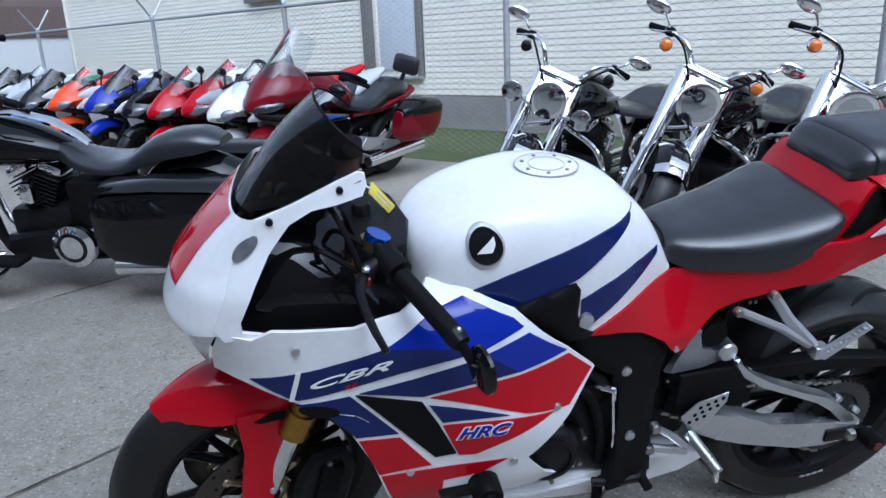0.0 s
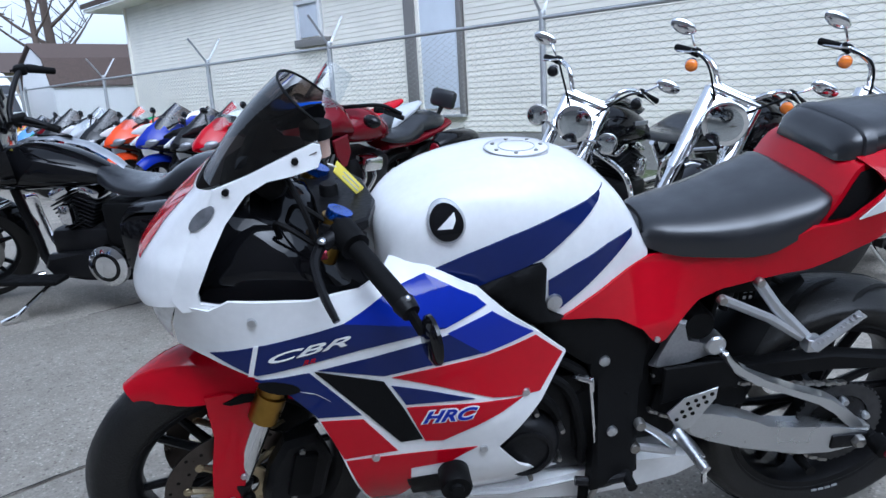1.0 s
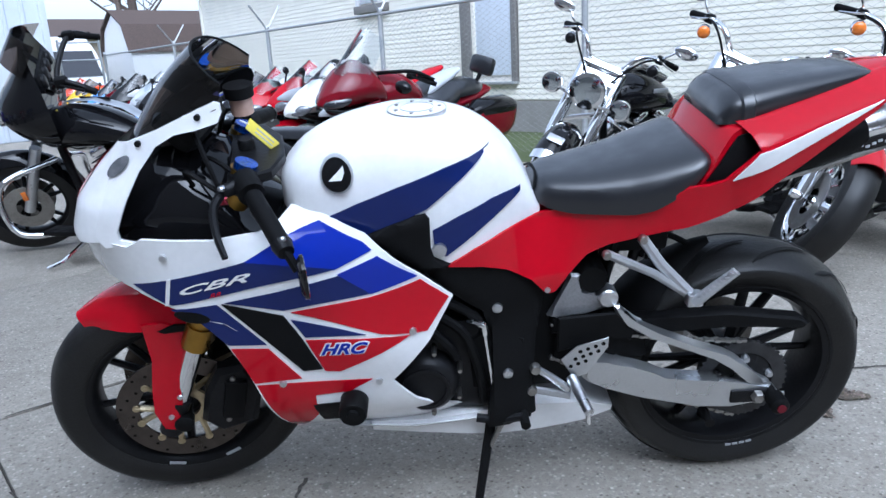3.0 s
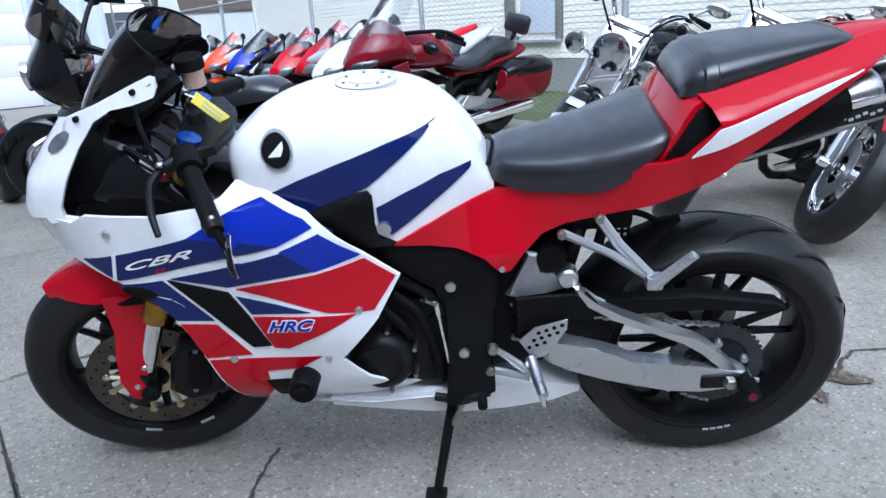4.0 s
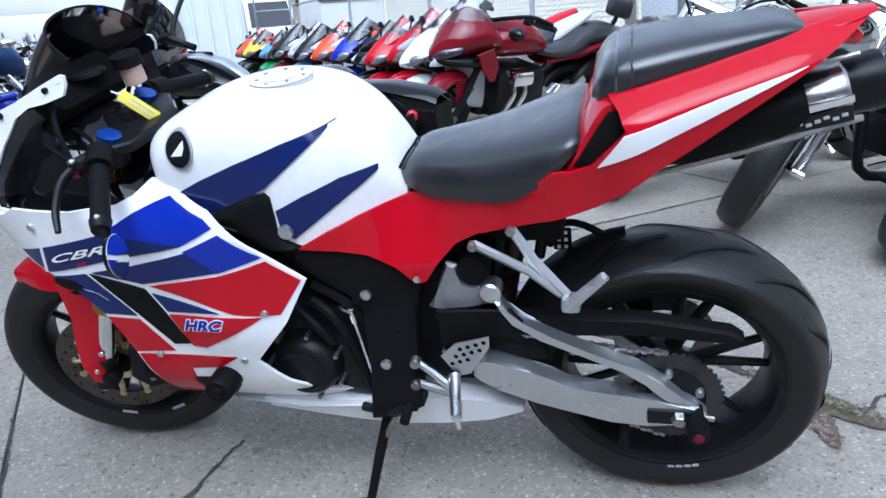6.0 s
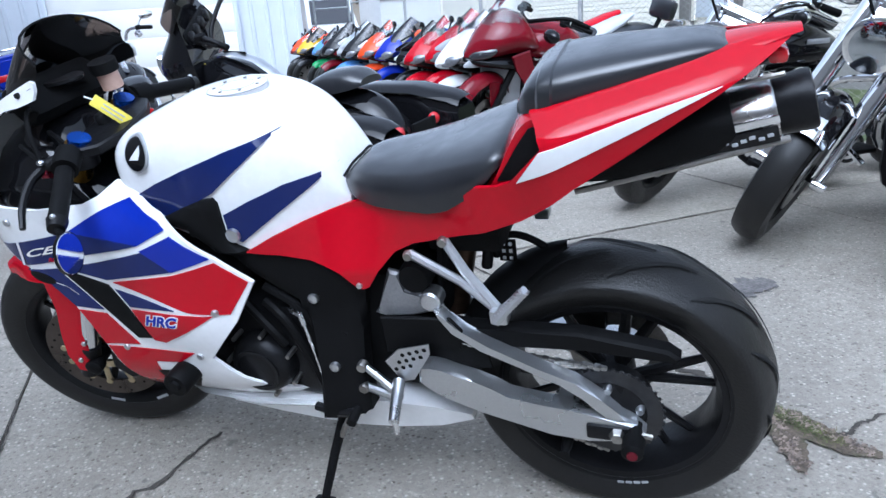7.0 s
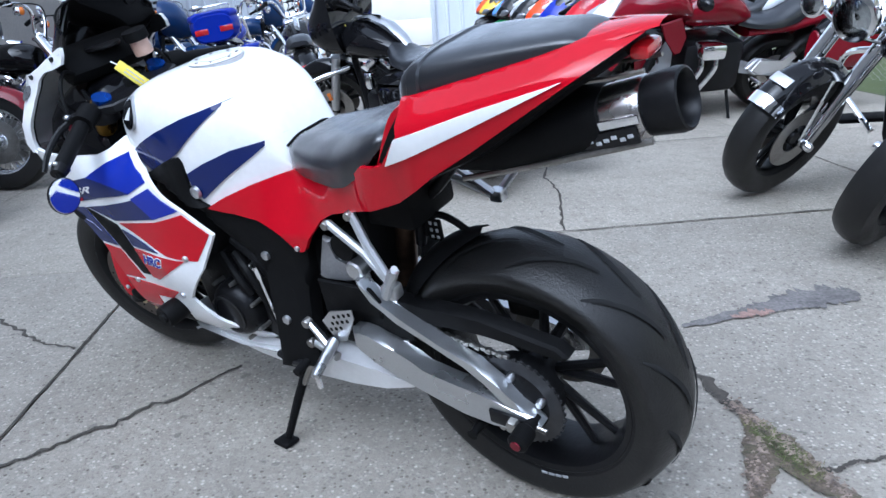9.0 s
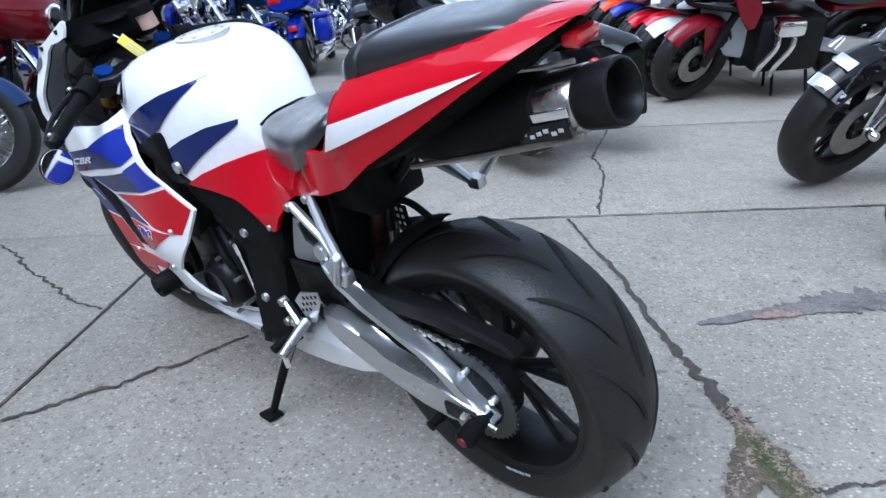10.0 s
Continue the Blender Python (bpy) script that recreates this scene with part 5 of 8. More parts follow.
for side in (-1, 1):
    bp = lambda *p: bar_point(p, side)
    bar = part("handlebar", tube(B(), [bp(-0.400, -0.125, 0.905), bp(-0.375, -0.185, 0.885), bp(-0.302, -0.312, 0.832)], 0.011, 12), SATIN, fork, "black clip-on handlebar")
    part("grip", tube(B(), [bp(-0.368, -0.198, 0.880), bp(-0.335, -0.255, 0.856), bp(-0.302, -0.312, 0.832)], 0.0175, 14), BLACK, bar, "black rubber grip")
    part("bar_clamp", tube(B(), [bp(-0.405, -0.115, 0.862), bp(-0.398, -0.118, 0.893)], 0.034, 16), SATIN, bar)
    part("switch_box", tube(B(), [bp(-0.392, -0.152, 0.898), bp(-0.370, -0.195, 0.882)], 0.026, 12), BLACK, bar)
    part("bar_end", tube(B(), [bp(-0.302, -0.312, 0.832), bp(-0.292, -0.330, 0.824)], (0.020, 0.016), 12), SATIN, bar)
    for q in ((-0.296, -0.322, 0.846), (-0.300, -0.300, 0.822)):
        part("bolt", ball(B(), bp(*q), (0.006, 0.006, 0.006), 8, 6), ALU, bar)
    part("bolt", ball(B(), bp(-0.424, -0.196, 0.898), (0.009, 0.009, 0.006), 10, 6), ALU, bar)
    part("lever_perch", tube(B(), [bp(-0.395, -0.165, 0.895), bp(-0.428, -0.185, 0.885)], 0.014, 10), SATIN, bar)
    part("lever", tube(B(), [bp(-0.428, -0.185, 0.885), bp(-0.438, -0.225, 0.868), bp(-0.425, -0.275, 0.838), bp(-0.407, -0.308, 0.808)], (0.010, 0.006), 8, 5), SATIN, bar, "short black lever")
    part("lever_adjuster", tube(B(), [bp(-0.420, -0.188, 0.872), bp(-0.436, -0.192, 0.872)], 0.011, 10), REDAN, bar)
    if side < 0:
        part("mirror_stalk", tube(B(), [bp(-0.295, -0.325, 0.828), bp(-0.276, -0.335, 0.790)], 0.008, 8), BLACK, bar)
        mir = part("bar_end_mirror", lathe(B(), [(0, 0.010), (0.030, 0.008), (0.040, 0.002), (0.041, -0.004)], UNST @ Matrix.Translation((-0.264, -0.350, 0.785)) @ pose(0, 0, 0, 0, 20, 105), 24), BLACKP, bar, "small round bar-end mirror")
        part("mirror_glass", lathe(B(), [(0, -0.005), (0.038, -0.005), (0.040, -0.003)], UNST @ Matrix.Translation((-0.264, -0.350, 0.785)) @ pose(0, 0, 0, 0, 20, 105), 24), CHROME, mir)
    else:
        part("fluid_bottle", tube(B(), [UNST @ Vector((-0.430, 0.065, 0.968)), UNST @ Vector((-0.430, 0.060, 1.006))], 0.024, 16), PINK, bar, "stained brake fluid bottle with a black lid")
        part("bottle_lid", tube(B(), [UNST @ Vector((-0.430, 0.060, 1.006)), UNST @ Vector((-0.430, 0.057, 1.030))], 0.031, 16), BLACK, bar)
for pts in ([(-0.428, -0.19, 0.88), (-0.452, -0.17, 0.95), (-0.475, -0.13, 0.985), (-0.49, -0.08, 0.95)], [(-0.40, -0.13, 0.89), (-0.47, -0.11, 0.93), (-0.50, -0.06, 0.84)], [(-0.43, -0.18, 0.88), (-0.50, -0.16, 0.92), (-0.48, -0.08, 0.80)], [(-0.41, 0.12, 0.90), (-0.48, 0.12, 0.96), (-0.52, 0.08, 0.84)]):
    part("cable", tube(B(), [UNST @ Vector(p) for p in pts], 0.005, 6, 6), BLACK, fork)
tx = Vector((0.043, 0.031, -0.064)).normalized()
tn = Vector((0.55, -0.62, 0.56))
tn = (tn - tx * tn.dot(tx)).normalized()
tz = tx.cross(tn)
TAGM = UNST @ Matrix(((tx.x, tn.x, tz.x, -0.375), (tx.y, tn.y, tz.y, -0.022), (tx.z, tn.z, tz.z, 0.941), (0, 0, 0, 1)))
tag = part("price_tag", rbox(B(), (0, 0, 0), (0.085, 0.003, 0.026), 0.001, TAGM), YELLOW, fork, "yellow key tag hanging from the ignition")
for k in range(2):
    part("tag_writing", rbox(B(), (0, 0, 0), (0.05, 0.0042, 0.003), 0.0004, TAGM @ pose(0.005, 0, 0.005 - 0.009 * k)), GREYP, tag)
part("tag_string", tube(B(), [TAGM @ Vector((-0.040, 0, 0)), TAGM @ Vector((-0.058, -0.004, 0.004))], 0.002, 6), WHITE, tag)

# ---------- other parked machines; local x to the tail, y to the right, z up ----------
DARKG = mat("dark_lens", (0.03, 0.03, 0.035), 0.08, 0, 1.0, 0.1, 20)


def flat(pts, y0, y1, bevel=0.004):
    return prism(B(), pts, y0, y1, bevel)


def small_wheel(parent, name, centre, r, half, rim_r, style, m=None, seg=44):
    g = new(name)
    g.parent = parent
    g.matrix_local = Matrix.Translation(centre) if m is None else m @ Matrix.Translation(centre)
    prof = [(rim_r, -half * 0.8), (rim_r + (r - rim_r) * 0.5, -half), (r - 0.3 * half, -half * 0.85), (r - 0.06 * half, -half * 0.45), (r, 0)]
    part("tyre", ringy(B(), prof + [(q, -y) for q, y in prof[:-1]][::-1], None, seg), RUBBER, g, "black tyre")
    metal = SATIN if style in ("cast", "black") else CHROME
    rw_ = half * 0.78
    part("rim", ringy(B(), [(rim_r + 0.006, -rw_), (rim_r - 0.006, -rw_ * 0.9), (rim_r - 0.022, -rw_ * 0.5), (rim_r - 0.022, rw_ * 0.5), (rim_r - 0.006, rw_ * 0.9), (rim_r + 0.006, rw_)], None, seg), metal, g)
    part("hub", lathe(B(), [(0, -rw_ * 1.2), (0.03, -rw_ * 1.2), (0.045, -rw_ * 0.6), (0.045, rw_ * 0.6), (0.03, rw_ * 1.2), (0, rw_ * 1.2)], None, 18), metal, g)
    if style == "disc":
        part("wheel_disc", ringy(B(), [(0.04, -0.03), (rim_r * 0.6, -0.012), (rim_r - 0.02, -0.03), (rim_r - 0.02, 0.03), (rim_r * 0.6, 0.012), (0.04, 0.03)], None, seg), CHROME, g, "chrome solid disc wheel with round holes")
        for k in range(10):
            a = 2 * math.pi * k / 10
            for sd_ in (-1, 1):
                part("wheel_hole", lathe(B(), [(0, 0), (0.018, 0), (0.019, 0.002 * sd_)], Matrix.Translation((rim_r * 0.74 * math.cos(a), sd_ * 0.026, rim_r * 0.74 * math.sin(a))), 12), BLACK, g)
    elif style == "wire":
        bm = B()
        for k in range(40):
            a = 2 * math.pi * k / 40
            b = a + (0.5 if k % 2 else -0.5)
            tube(bm, [(0.04 * math.cos(b), (0.03 if k % 4 < 2 else -0.03), 0.04 * math.sin(b)), ((rim_r - 0.02) * math.cos(a), 0, (rim_r - 0.02) * math.sin(a))], 0.0025, 4)
        tagged(part("wire_spokes", bm, CHROME, g), kind="stuff")
    else:
        for k in range(5):
            a = 2 * math.pi * k / 5 + 0.3
            for da in (-0.18, 0.18):
                part("spoke", tube(B(), [(0.03 * math.cos(a), 0, 0.03 * math.sin(a)), ((rim_r - 0.015) * math.cos(a + da), 0, (rim_r - 0.015) * math.sin(a + da))], (0.018, 0.012), 6), metal, g)
    for sd_ in (-1, 1):
        part("brake_disc", ringy(B(), [(0.07, sd_ * (rw_ + 0.008)), (0.145, sd_ * (rw_ + 0.008)), (0.145, sd_ * (rw_ + 0.013)), (0.07, sd_ * (rw_ + 0.013))], None, 32), STEEL, g)
    return g


def arc_fender(centre, r, half, a0, a1, depth=0.06, n=14):
    bm = B()
    rows = []
    for i in range(n + 1):
        a = radians(a0 + (a1 - a0) * i / n)
        rows.append([(centre[0] + (r - depth * abs(u) ** 2.2) * math.cos(a), half * u, centre[2] + (r - depth * abs(u) ** 2.2) * math.sin(a)) for u in np.linspace(-1, 1, 11)])
    loft(bm, rows, False)
    rows = [[(p[0] * 0.0 + centre[0] + (p[0] - centre[0]) * 0.985, p[1] * 0.96, centre[2] + (p[2] - centre[2]) * 0.985) for p in row] for row in rows]
    return loft(bm, rows, False)


def vtwin(parent, x, z, black=True, scale=1.0):
    """A V-twin with finned cylinders, air cleaner and crankcase."""
    body = SATIN if black else ALU
    eng = part("engine", rbox(B(), (x, 0, z), (0.36, 0.24, 0.20), 0.05), body, parent, "black V-twin engine with chrome covers")
    for sgn in (-1, 1):
        mm = pose(x, 0, z + 0.08, 0, sgn * 24, 0)
        for k in range(8):
            part("cooling_fin", rbox(B(), (0, 0, 0), (0.135, 0.20, 0.009), 0.004, mm @ pose(0, 0, 0.03 + 0.022 * k)), body, eng)
        part("cylinder", lathe(B(), [(0.052, -0.01), (0.052, 0.19)], mm @ pose(0, 0, 0, 90, 0, 0), 16), body, eng)
        part("rocker_cover", rbox(B(), (0, 0, 0), (0.13, 0.17, 0.06), 0.022, mm @ pose(0, 0, 0.225)), CHROME, eng, "chrome rocker cover")
        part("pushrod", tube(B(), [(x + sgn * 0.02, 0.11, z + 0.02), (x + sgn * 0.10, 0.105, z + 0.26)], 0.011, 8), CHROME, eng)
    part("air_cleaner", lathe(B(), [(0, 0.205), (0.07, 0.205), (0.085, 0.19), (0.088, 0.15), (0.06, 0.13)], Matrix.Translation((x, 0, z + 0.20)), 26), CHROME, eng, "round chrome air cleaner")
    part("horn_cover", rbox(B(), (x, -0.155, z + 0.19), (0.08, 0.06, 0.12), 0.025), CHROME, eng)
    part("primary_cover", flat([(x - 0.20, z - 0.10), (x - 0.16, z - 0.03), (x + 0.05, z - 0.02), (x + 0.26, z - 0.02), (x + 0.33, z - 0.07), (x + 0.30, z - 0.15), (x + 0.10, z - 0.16), (x - 0.15, z - 0.16)], -0.20, -0.11, 0.025), CHROME if not black else SATIN, eng)
    part("derby_cover", lathe(B(), [(0, -0.240), (0.064, -0.240), (0.080, -0.235), (0.112, -0.220), (0.116, -0.195)], Matrix.Translation((x + 0.21, 0, z - 0.085)), 30), CHROME, eng, "round chrome derby cover")
    part("derby_ring", ringy(B(), [(0.062, -0.243), (0.080, -0.239), (0.080, -0.226), (0.062, -0.226)], Matrix.Translation((x + 0.21, 0, z - 0.085)), 30), BLACKP, eng)
    part("timer_cover", lathe(B(), [(0, 0.175), (0.05, 0.175), (0.065, 0.165), (0.07, 0.12)], Matrix.Translation((x - 0.03, 0, z - 0.04)), 24), CHROME, eng)
    return eng


def bars(fe, head, rise, reach, spread, mirrors=True, signals=AMBER, material=CHROME):
    """Handlebar with grips, levers, mirrors and turn signals under the front end fe."""
    hx, hz = head
    half = [(hx, 0.07, hz + 0.01), (hx, spread * 0.32, hz + 0.03), (hx - 0.005, spread * 0.42, hz + rise * 0.75), (hx + 0.03, spread * 0.54, hz + rise), (hx + reach * 0.5, spread * 0.74, hz + rise), (hx + reach, spread, hz + rise - 0.03)]
    bar = part("handlebar", tube(B(), [(x, -y, z) for x, y, z in half[::-1]] + half, 0.0145, 10, 6), material, fe, "bright swept handlebar")
    for sd_ in (-1, 1):
        e = Vector((hx + reach, sd_ * spread, hz + rise - 0.03))
        i = Vector((hx + reach * 0.5, sd_ * spread * 0.74, hz + rise))
        part("grip", tube(B(), [i.lerp(e, 0.25), e.lerp(i, -0.08)], 0.018, 10), BLACK, bar)
        part("switch_box", rbox(B(), i.lerp(e, 0.05), (0.05, 0.05, 0.045), 0.012), BLACK, bar)
        part("lever", tube(B(), [i + Vector((-0.045, 0, 0.01)), i.lerp(e, 0.5) + Vector((-0.065, 0, 0.0)), e + Vector((-0.055, 0, -0.01))], 0.006, 6), CHROME, bar)
        if mirrors:
            part("mirror_stem", tube(B(), [i, i + Vector((-0.02, sd_ * 0.04, 0.04)), i + Vector((0.0, sd_ * 0.07, 0.07))], 0.006, 6, 4), CHROME, bar)
            mi = part("mirror", ball(B(), i + Vector((0, sd_ * 0.12, 0.085)), (0.018, 0.068, 0.036)), CHROME, bar, "chrome oval mirror")
        if signals:
            part("signal_body", ball(B(), i + Vector((-0.055, 0.0, -0.055)), (0.04, 0.034, 0.034)), CHROME, bar)
            part("turn_signal", ball(B(), i + Vector((-0.080, 0.0, -0.055)), (0.02, 0.031, 0.031)), signals, bar, "round amber turn signal" if signals is AMBER else "")
        part("cable", tube(B(), [i, (hx - 0.10, sd_ * spread * 0.55, hz + rise * 0.9), (hx - 0.07, sd_ * 0.08, hz - 0.05)], 0.006, 6, 6), BLACK, bar)
    return bar


def headlamp(parent, at, r=0.088, name="headlight"):
    hl = part(name, lathe(B(), [(r * 0.3, 0.10), (r * 0.8, 0.07), (r, 0.02), (r * 1.04, -0.01), (r * 1.04, -0.022), (r * 0.93, -0.026)], Matrix.Translation(at) @ pose(0, 0, 0, 0, 0, -90), 28), CHROME, parent, "round chrome headlight")
    part("reflector", lathe(B(), [(0.0, 0.040), (r * 0.45, 0.026), (r * 0.75, 0.002), (r * 0.93, -0.022)], Matrix.Translation(at) @ pose(0, 0, 0, 0, 0, -90), 28, False), DISH, hl)
    part("bulb", lathe(B(), [(0.0, -0.002), (r * 0.12, 0.002), (r * 0.15, 0.03)], Matrix.Translation(at) @ pose(0, 0, 0, 0, 0, -90), 12), STEEL, hl)
    part("lens", lathe(B(), [(0.0, -0.036), (r * 0.5, -0.033), (r * 0.94, -0.023)], Matrix.Translation(at) @ pose(0, 0, 0, 0, 0, -90), 28, False), CLEAR, hl)
    return hl


def teardrop(x0, x1, z0, z1, h, n=18):
    bm = B()
    rows = []
    for i in range(n + 1):
        t = i / n
        x = x0 + (x1 - x0) * t
        f = max(math.sin(math.pi * (0.12 + 0.86 * t) ** 0.75), 0.03) ** 0.62
        top = z0 + (z1 - z0) * (0.30 + 0.70 * f) - 0.05 * t
        rows.append([(x, h * f * math.sin(a), z0 + (top - z0) * (0.5 - 0.5 * math.cos(a)) if False else (z0 + top) / 2 + (top - z0) / 2 * math.cos(a)) for a in np.linspace(0, 2 * math.pi, 22)[:-1]])
    return loft(bm, rows)


def dished_seat(x0, x1, z0, h, hump=0.08, n=16, passenger=True):
    tab = [(x0, z0, z0 + 0.06, h * 0.55), (x0 + 0.10, z0 - 0.02, z0 + 0.045, h * 0.8), (x0 + 0.28, z0 - 0.04, z0 + 0.03, h), (x0 + 0.40, z0 - 0.03, z0 + 0.05, h)]
    if passenger:
        tab += [(x0 + 0.45, z0 - 0.01, z0 + hump + 0.04, h * 0.82), (x1 - 0.06, z0 + 0.02, z0 + hump + 0.06, h * 0.75), (x1, z0 + 0.04, z0 + hump, h * 0.5)]
    return seat(densify(tab, n), 2.6)


def cruiser(label, m, color, wheel_style="cast", steer=16, spots=False, lamp_r=0.088, rise=0.20, fork_r=0.036, shield=False, sissy=False, group="", bags=None, signals=AMBER, fender_len=(150, 20), chrome_tip=False, front_contact=True, fairing=None, trunk=None):
    """A heavyweight cruiser; m places the ground point of the front wheel when front_contact."""
    wb, fr, rr = 1.63, 0.325, 0.325
    root = thing("cruiser_motorcycle", m @ pose(wb / 2, 0, 0) if front_contact else m, label, "motorcycle", group)
    F, Rw = Vector((-wb / 2, 0, fr)), Vector((wb / 2, 0, rr))
    rake = Vector((math.sin(radians(31)), 0, math.cos(radians(31))))
    fe = new("front_end")
    fe.parent = root
    st = Matrix.Translation(F) @ Matrix.Rotation(radians(steer), 4, rake) @ Matrix.Translation(-F)
    fe.matrix_local = st
    small_wheel(root, "front_wheel", F, fr, 0.068, 0.215, wheel_style, st)
    small_wheel(root, "rear_wheel", Rw, rr, 0.078, 0.205, wheel_style)
    at = lambda z, dx=0, y=0: F + rake * ((z - fr) / rake.z) + Vector((dx, y, 0))
    for sd_ in (-1, 1):
        leg = part("fork_leg", tube(B(), [at(fr - 0.01, 0.02, sd_ * 0.105), at(0.58, 0.0, sd_ * 0.105)], fork_r * 0.86, 14), CHROME, fe, "bright chrome fork leg")
        part("fork_cover", tube(B(), [at(0.55, 0, sd_ * 0.105), at(0.93, 0, sd_ * 0.108)], fork_r, 16), CHROME, fe, "smooth chrome fork cover")
        part("axle_cap", lathe(B(), [(0, sd_ * 0.155), (0.018, sd_ * 0.155), (0.022, sd_ * 0.145), (0.022, sd_ * 0.10)], Matrix.Translation(F), 12), CHROME, fe)
    part("nacelle", rbox(B(), (0, 0, 0), (0.06, 0.23, 0.16), 0.03, Matrix.Translation(at(0.86)) @ pose(0, 0, 0, 0, 31, 0)), CHROME, fe)
    part("top_clamp", rbox(B(), (0, 0, 0), (0.09, 0.27, 0.035), 0.015, Matrix.Translation(at(0.93)) @ pose(0, 0, 0, 0, 31, 0)), CHROME, fe)
    headlamp(fe, at(0.845, -0.140), lamp_r * 1.08)
    if spots:
        bar_ = part("lamp_bar", tube(B(), [at(0.80, -0.09, -0.20), at(0.77, -0.09, 0), at(0.80, -0.09, 0.20)], 0.009, 8, 5), CHROME, fe)
        for sd_ in (-1, 1):
            headlamp(fe, at(0.815, -0.12, sd_ * 0.205), 0.056, "passing_lamp")
    fnd = part("front_fender", arc_fender(F, fr + 0.035, 0.085, *fender_len), color, fe, "painted front fender")
    if chrome_tip:
        part("fender_tip", arc_fender(F, fr + 0.039, 0.087, fender_len[0], fender_len[0] - 9, n=3), CHROME, fnd, "chrome fender tip")
        part("fender_badge", rbox(B(), (0, 0, 0), (0.05, 0.09, 0.006), 0.002, Matrix.Translation(F) @ pose(0, 0, 0, 0, -(118 - 90), 0) @ pose(0, 0, fr + 0.040)), SILVER, fnd)
    for sd_ in (-1, 1):
        part("fender_stay", tube(B(), [F + Vector((0.0, sd_ * 0.09, 0.0)), F + Vector((0.05, sd_ * 0.092, 0.30))], 0.008, 6), CHROME, fnd)
    hp = at(0.95)
    bars(fe, (hp.x, hp.z), rise, 0.20, 0.34, True, signals)
    if shield:
        bm = B()
        rows = []
        for i in range(9):
            v = i / 8
            rows.append([(hp.x - 0.16 + 0.16 * v + 0.05 * u * u, 0.24 * u * (1 - 0.25 * v * v), 0.92 + 0.44 * v - 0.05 * u * u * v) for u in np.linspace(-1, 1, 11)])
        part("windshield", loft(bm, rows, False), CLEAR, fe, "clear windshield")
    if fairing is not None:
        fa = part("fairing", shell([(hp.x - 0.34, 0.90, 0.05, 0.06), (hp.x - 0.30, 0.92, 0.20, 0.14), (hp.x - 0.20, 0.96, 0.33, 0.21), (hp.x - 0.08, 0.98, 0.39, 0.23), (hp.x - 0.01, 0.99, 0.38, 0.21)], 2.0, 24), fairing, fe, "painted touring fairing")
        headlamp(fe, (hp.x - 0.345, 0, 0.90), 0.09)
    # body
    part("frame", tube(B(), [(-0.42, 0, 0.82), (-0.36, 0.0, 0.45), (-0.25, 0, 0.17), (0.35, 0, 0.17), (0.62, 0, 0.35)], 0.024, 8, 4), SATIN, root)
    tk = part("fuel_tank", teardrop(-0.40, 0.20, 0.66, 0.93, 0.165), color, root, "teardrop fuel tank")
    part("tank_console", tube(B(), [(-0.28, 0, 0.905), (-0.12, 0, 0.925), (0.10, 0, 0.85)], 0.035, 10, 4, 0.5), CHROME, tk)
    part("tank_badge", rbox(B(), (-0.12, -0.163, 0.82), (0.13, 0.004, 0.025), 0.002), SILVER, tk)
    part("seat", dished_seat(0.12, 0.92, 0.685, 0.165), SEATV, root, "black vinyl seat")
    part("rear_fender", arc_fender(Rw, rr + 0.05, 0.10, 150, 20), color, root)
    vtwin(root, -0.06, 0.36)
    for k, sd_ in ((0, 1), (1, 1)):
        part("exhaust_pipe", tube(B(), [(-0.16 + 0.2 * k, 0.12, 0.55), (-0.22 + 0.2 * k, 0.20, 0.42), (-0.02, 0.21, 0.26 - 0.03 * k), (1.05, 0.21, 0.30 - 0.10 * k)], 0.036, 10, 5), CHROME, root, "chrome exhaust pipe")
    for sd_ in (-1, 1):
        part("footboard", rbox(B(), (-0.32, sd_ * 0.26, 0.27), (0.26, 0.10, 0.025), 0.01), BLACK, root)
        part("engine_guard", tube(B(), [(-0.40, sd_ * 0.06, 0.66), (-0.44, sd_ * 0.30, 0.58), (-0.42, sd_ * 0.34, 0.42), (-0.36, sd_ * 0.10, 0.26)], 0.015, 8, 5), CHROME, root, "chrome engine guard")
        part("rear_shock_cover", tube(B(), [(0.52, sd_ * 0.13, 0.60), (0.72, sd_ * 0.135, 0.38)], 0.03, 10), CHROME, root)
    part("tail_light", rbox(B(), (1.16, 0, 0.55), (0.05, 0.10, 0.06), 0.015), REDLENS, root)
    part("side_stand", tube(B(), [(-0.20, -0.12, 0.20), (-0.16, -0.28, 0.05)], 0.012, 8), CHROME, root)
    if sissy:
        part("sissy_bar", tube(B(), [(0.86, -0.11, 0.72), (0.95, -0.11, 1.05), (0.96, -0.06, 1.12), (0.96, 0.06, 1.12), (0.95, 0.11, 1.05), (0.86, 0.11, 0.72)], 0.011, 8, 4), CHROME, root, "chrome sissy bar")
        part("back_pad", rbox(B(), (0.92, 0, 1.03), (0.05, 0.22, 0.16), 0.025), SEATV, root)
    if trunk is not None:
        tr = part("trunk", shell([(0.78, 0.88, 0.18, 0.13), (0.84, 0.89, 0.25, 0.16), (1.06, 0.89, 0.25, 0.16), (1.13, 0.88, 0.20, 0.13)], 3.5, 20), trunk, root, "painted hard trunk")
        part("trunk_lid", shell([(0.79, 0.99, 0.19, 0.05), (0.85, 1.0, 0.255, 0.065), (1.06, 1.0, 0.255, 0.065), (1.12, 0.99, 0.20, 0.05)], 3.0, 20), trunk, tr)
        part("trunk_light", rbox(B(), (1.125, 0.13, 0.86), (0.03, 0.14, 0.06), 0.01), REDLENS, tr)
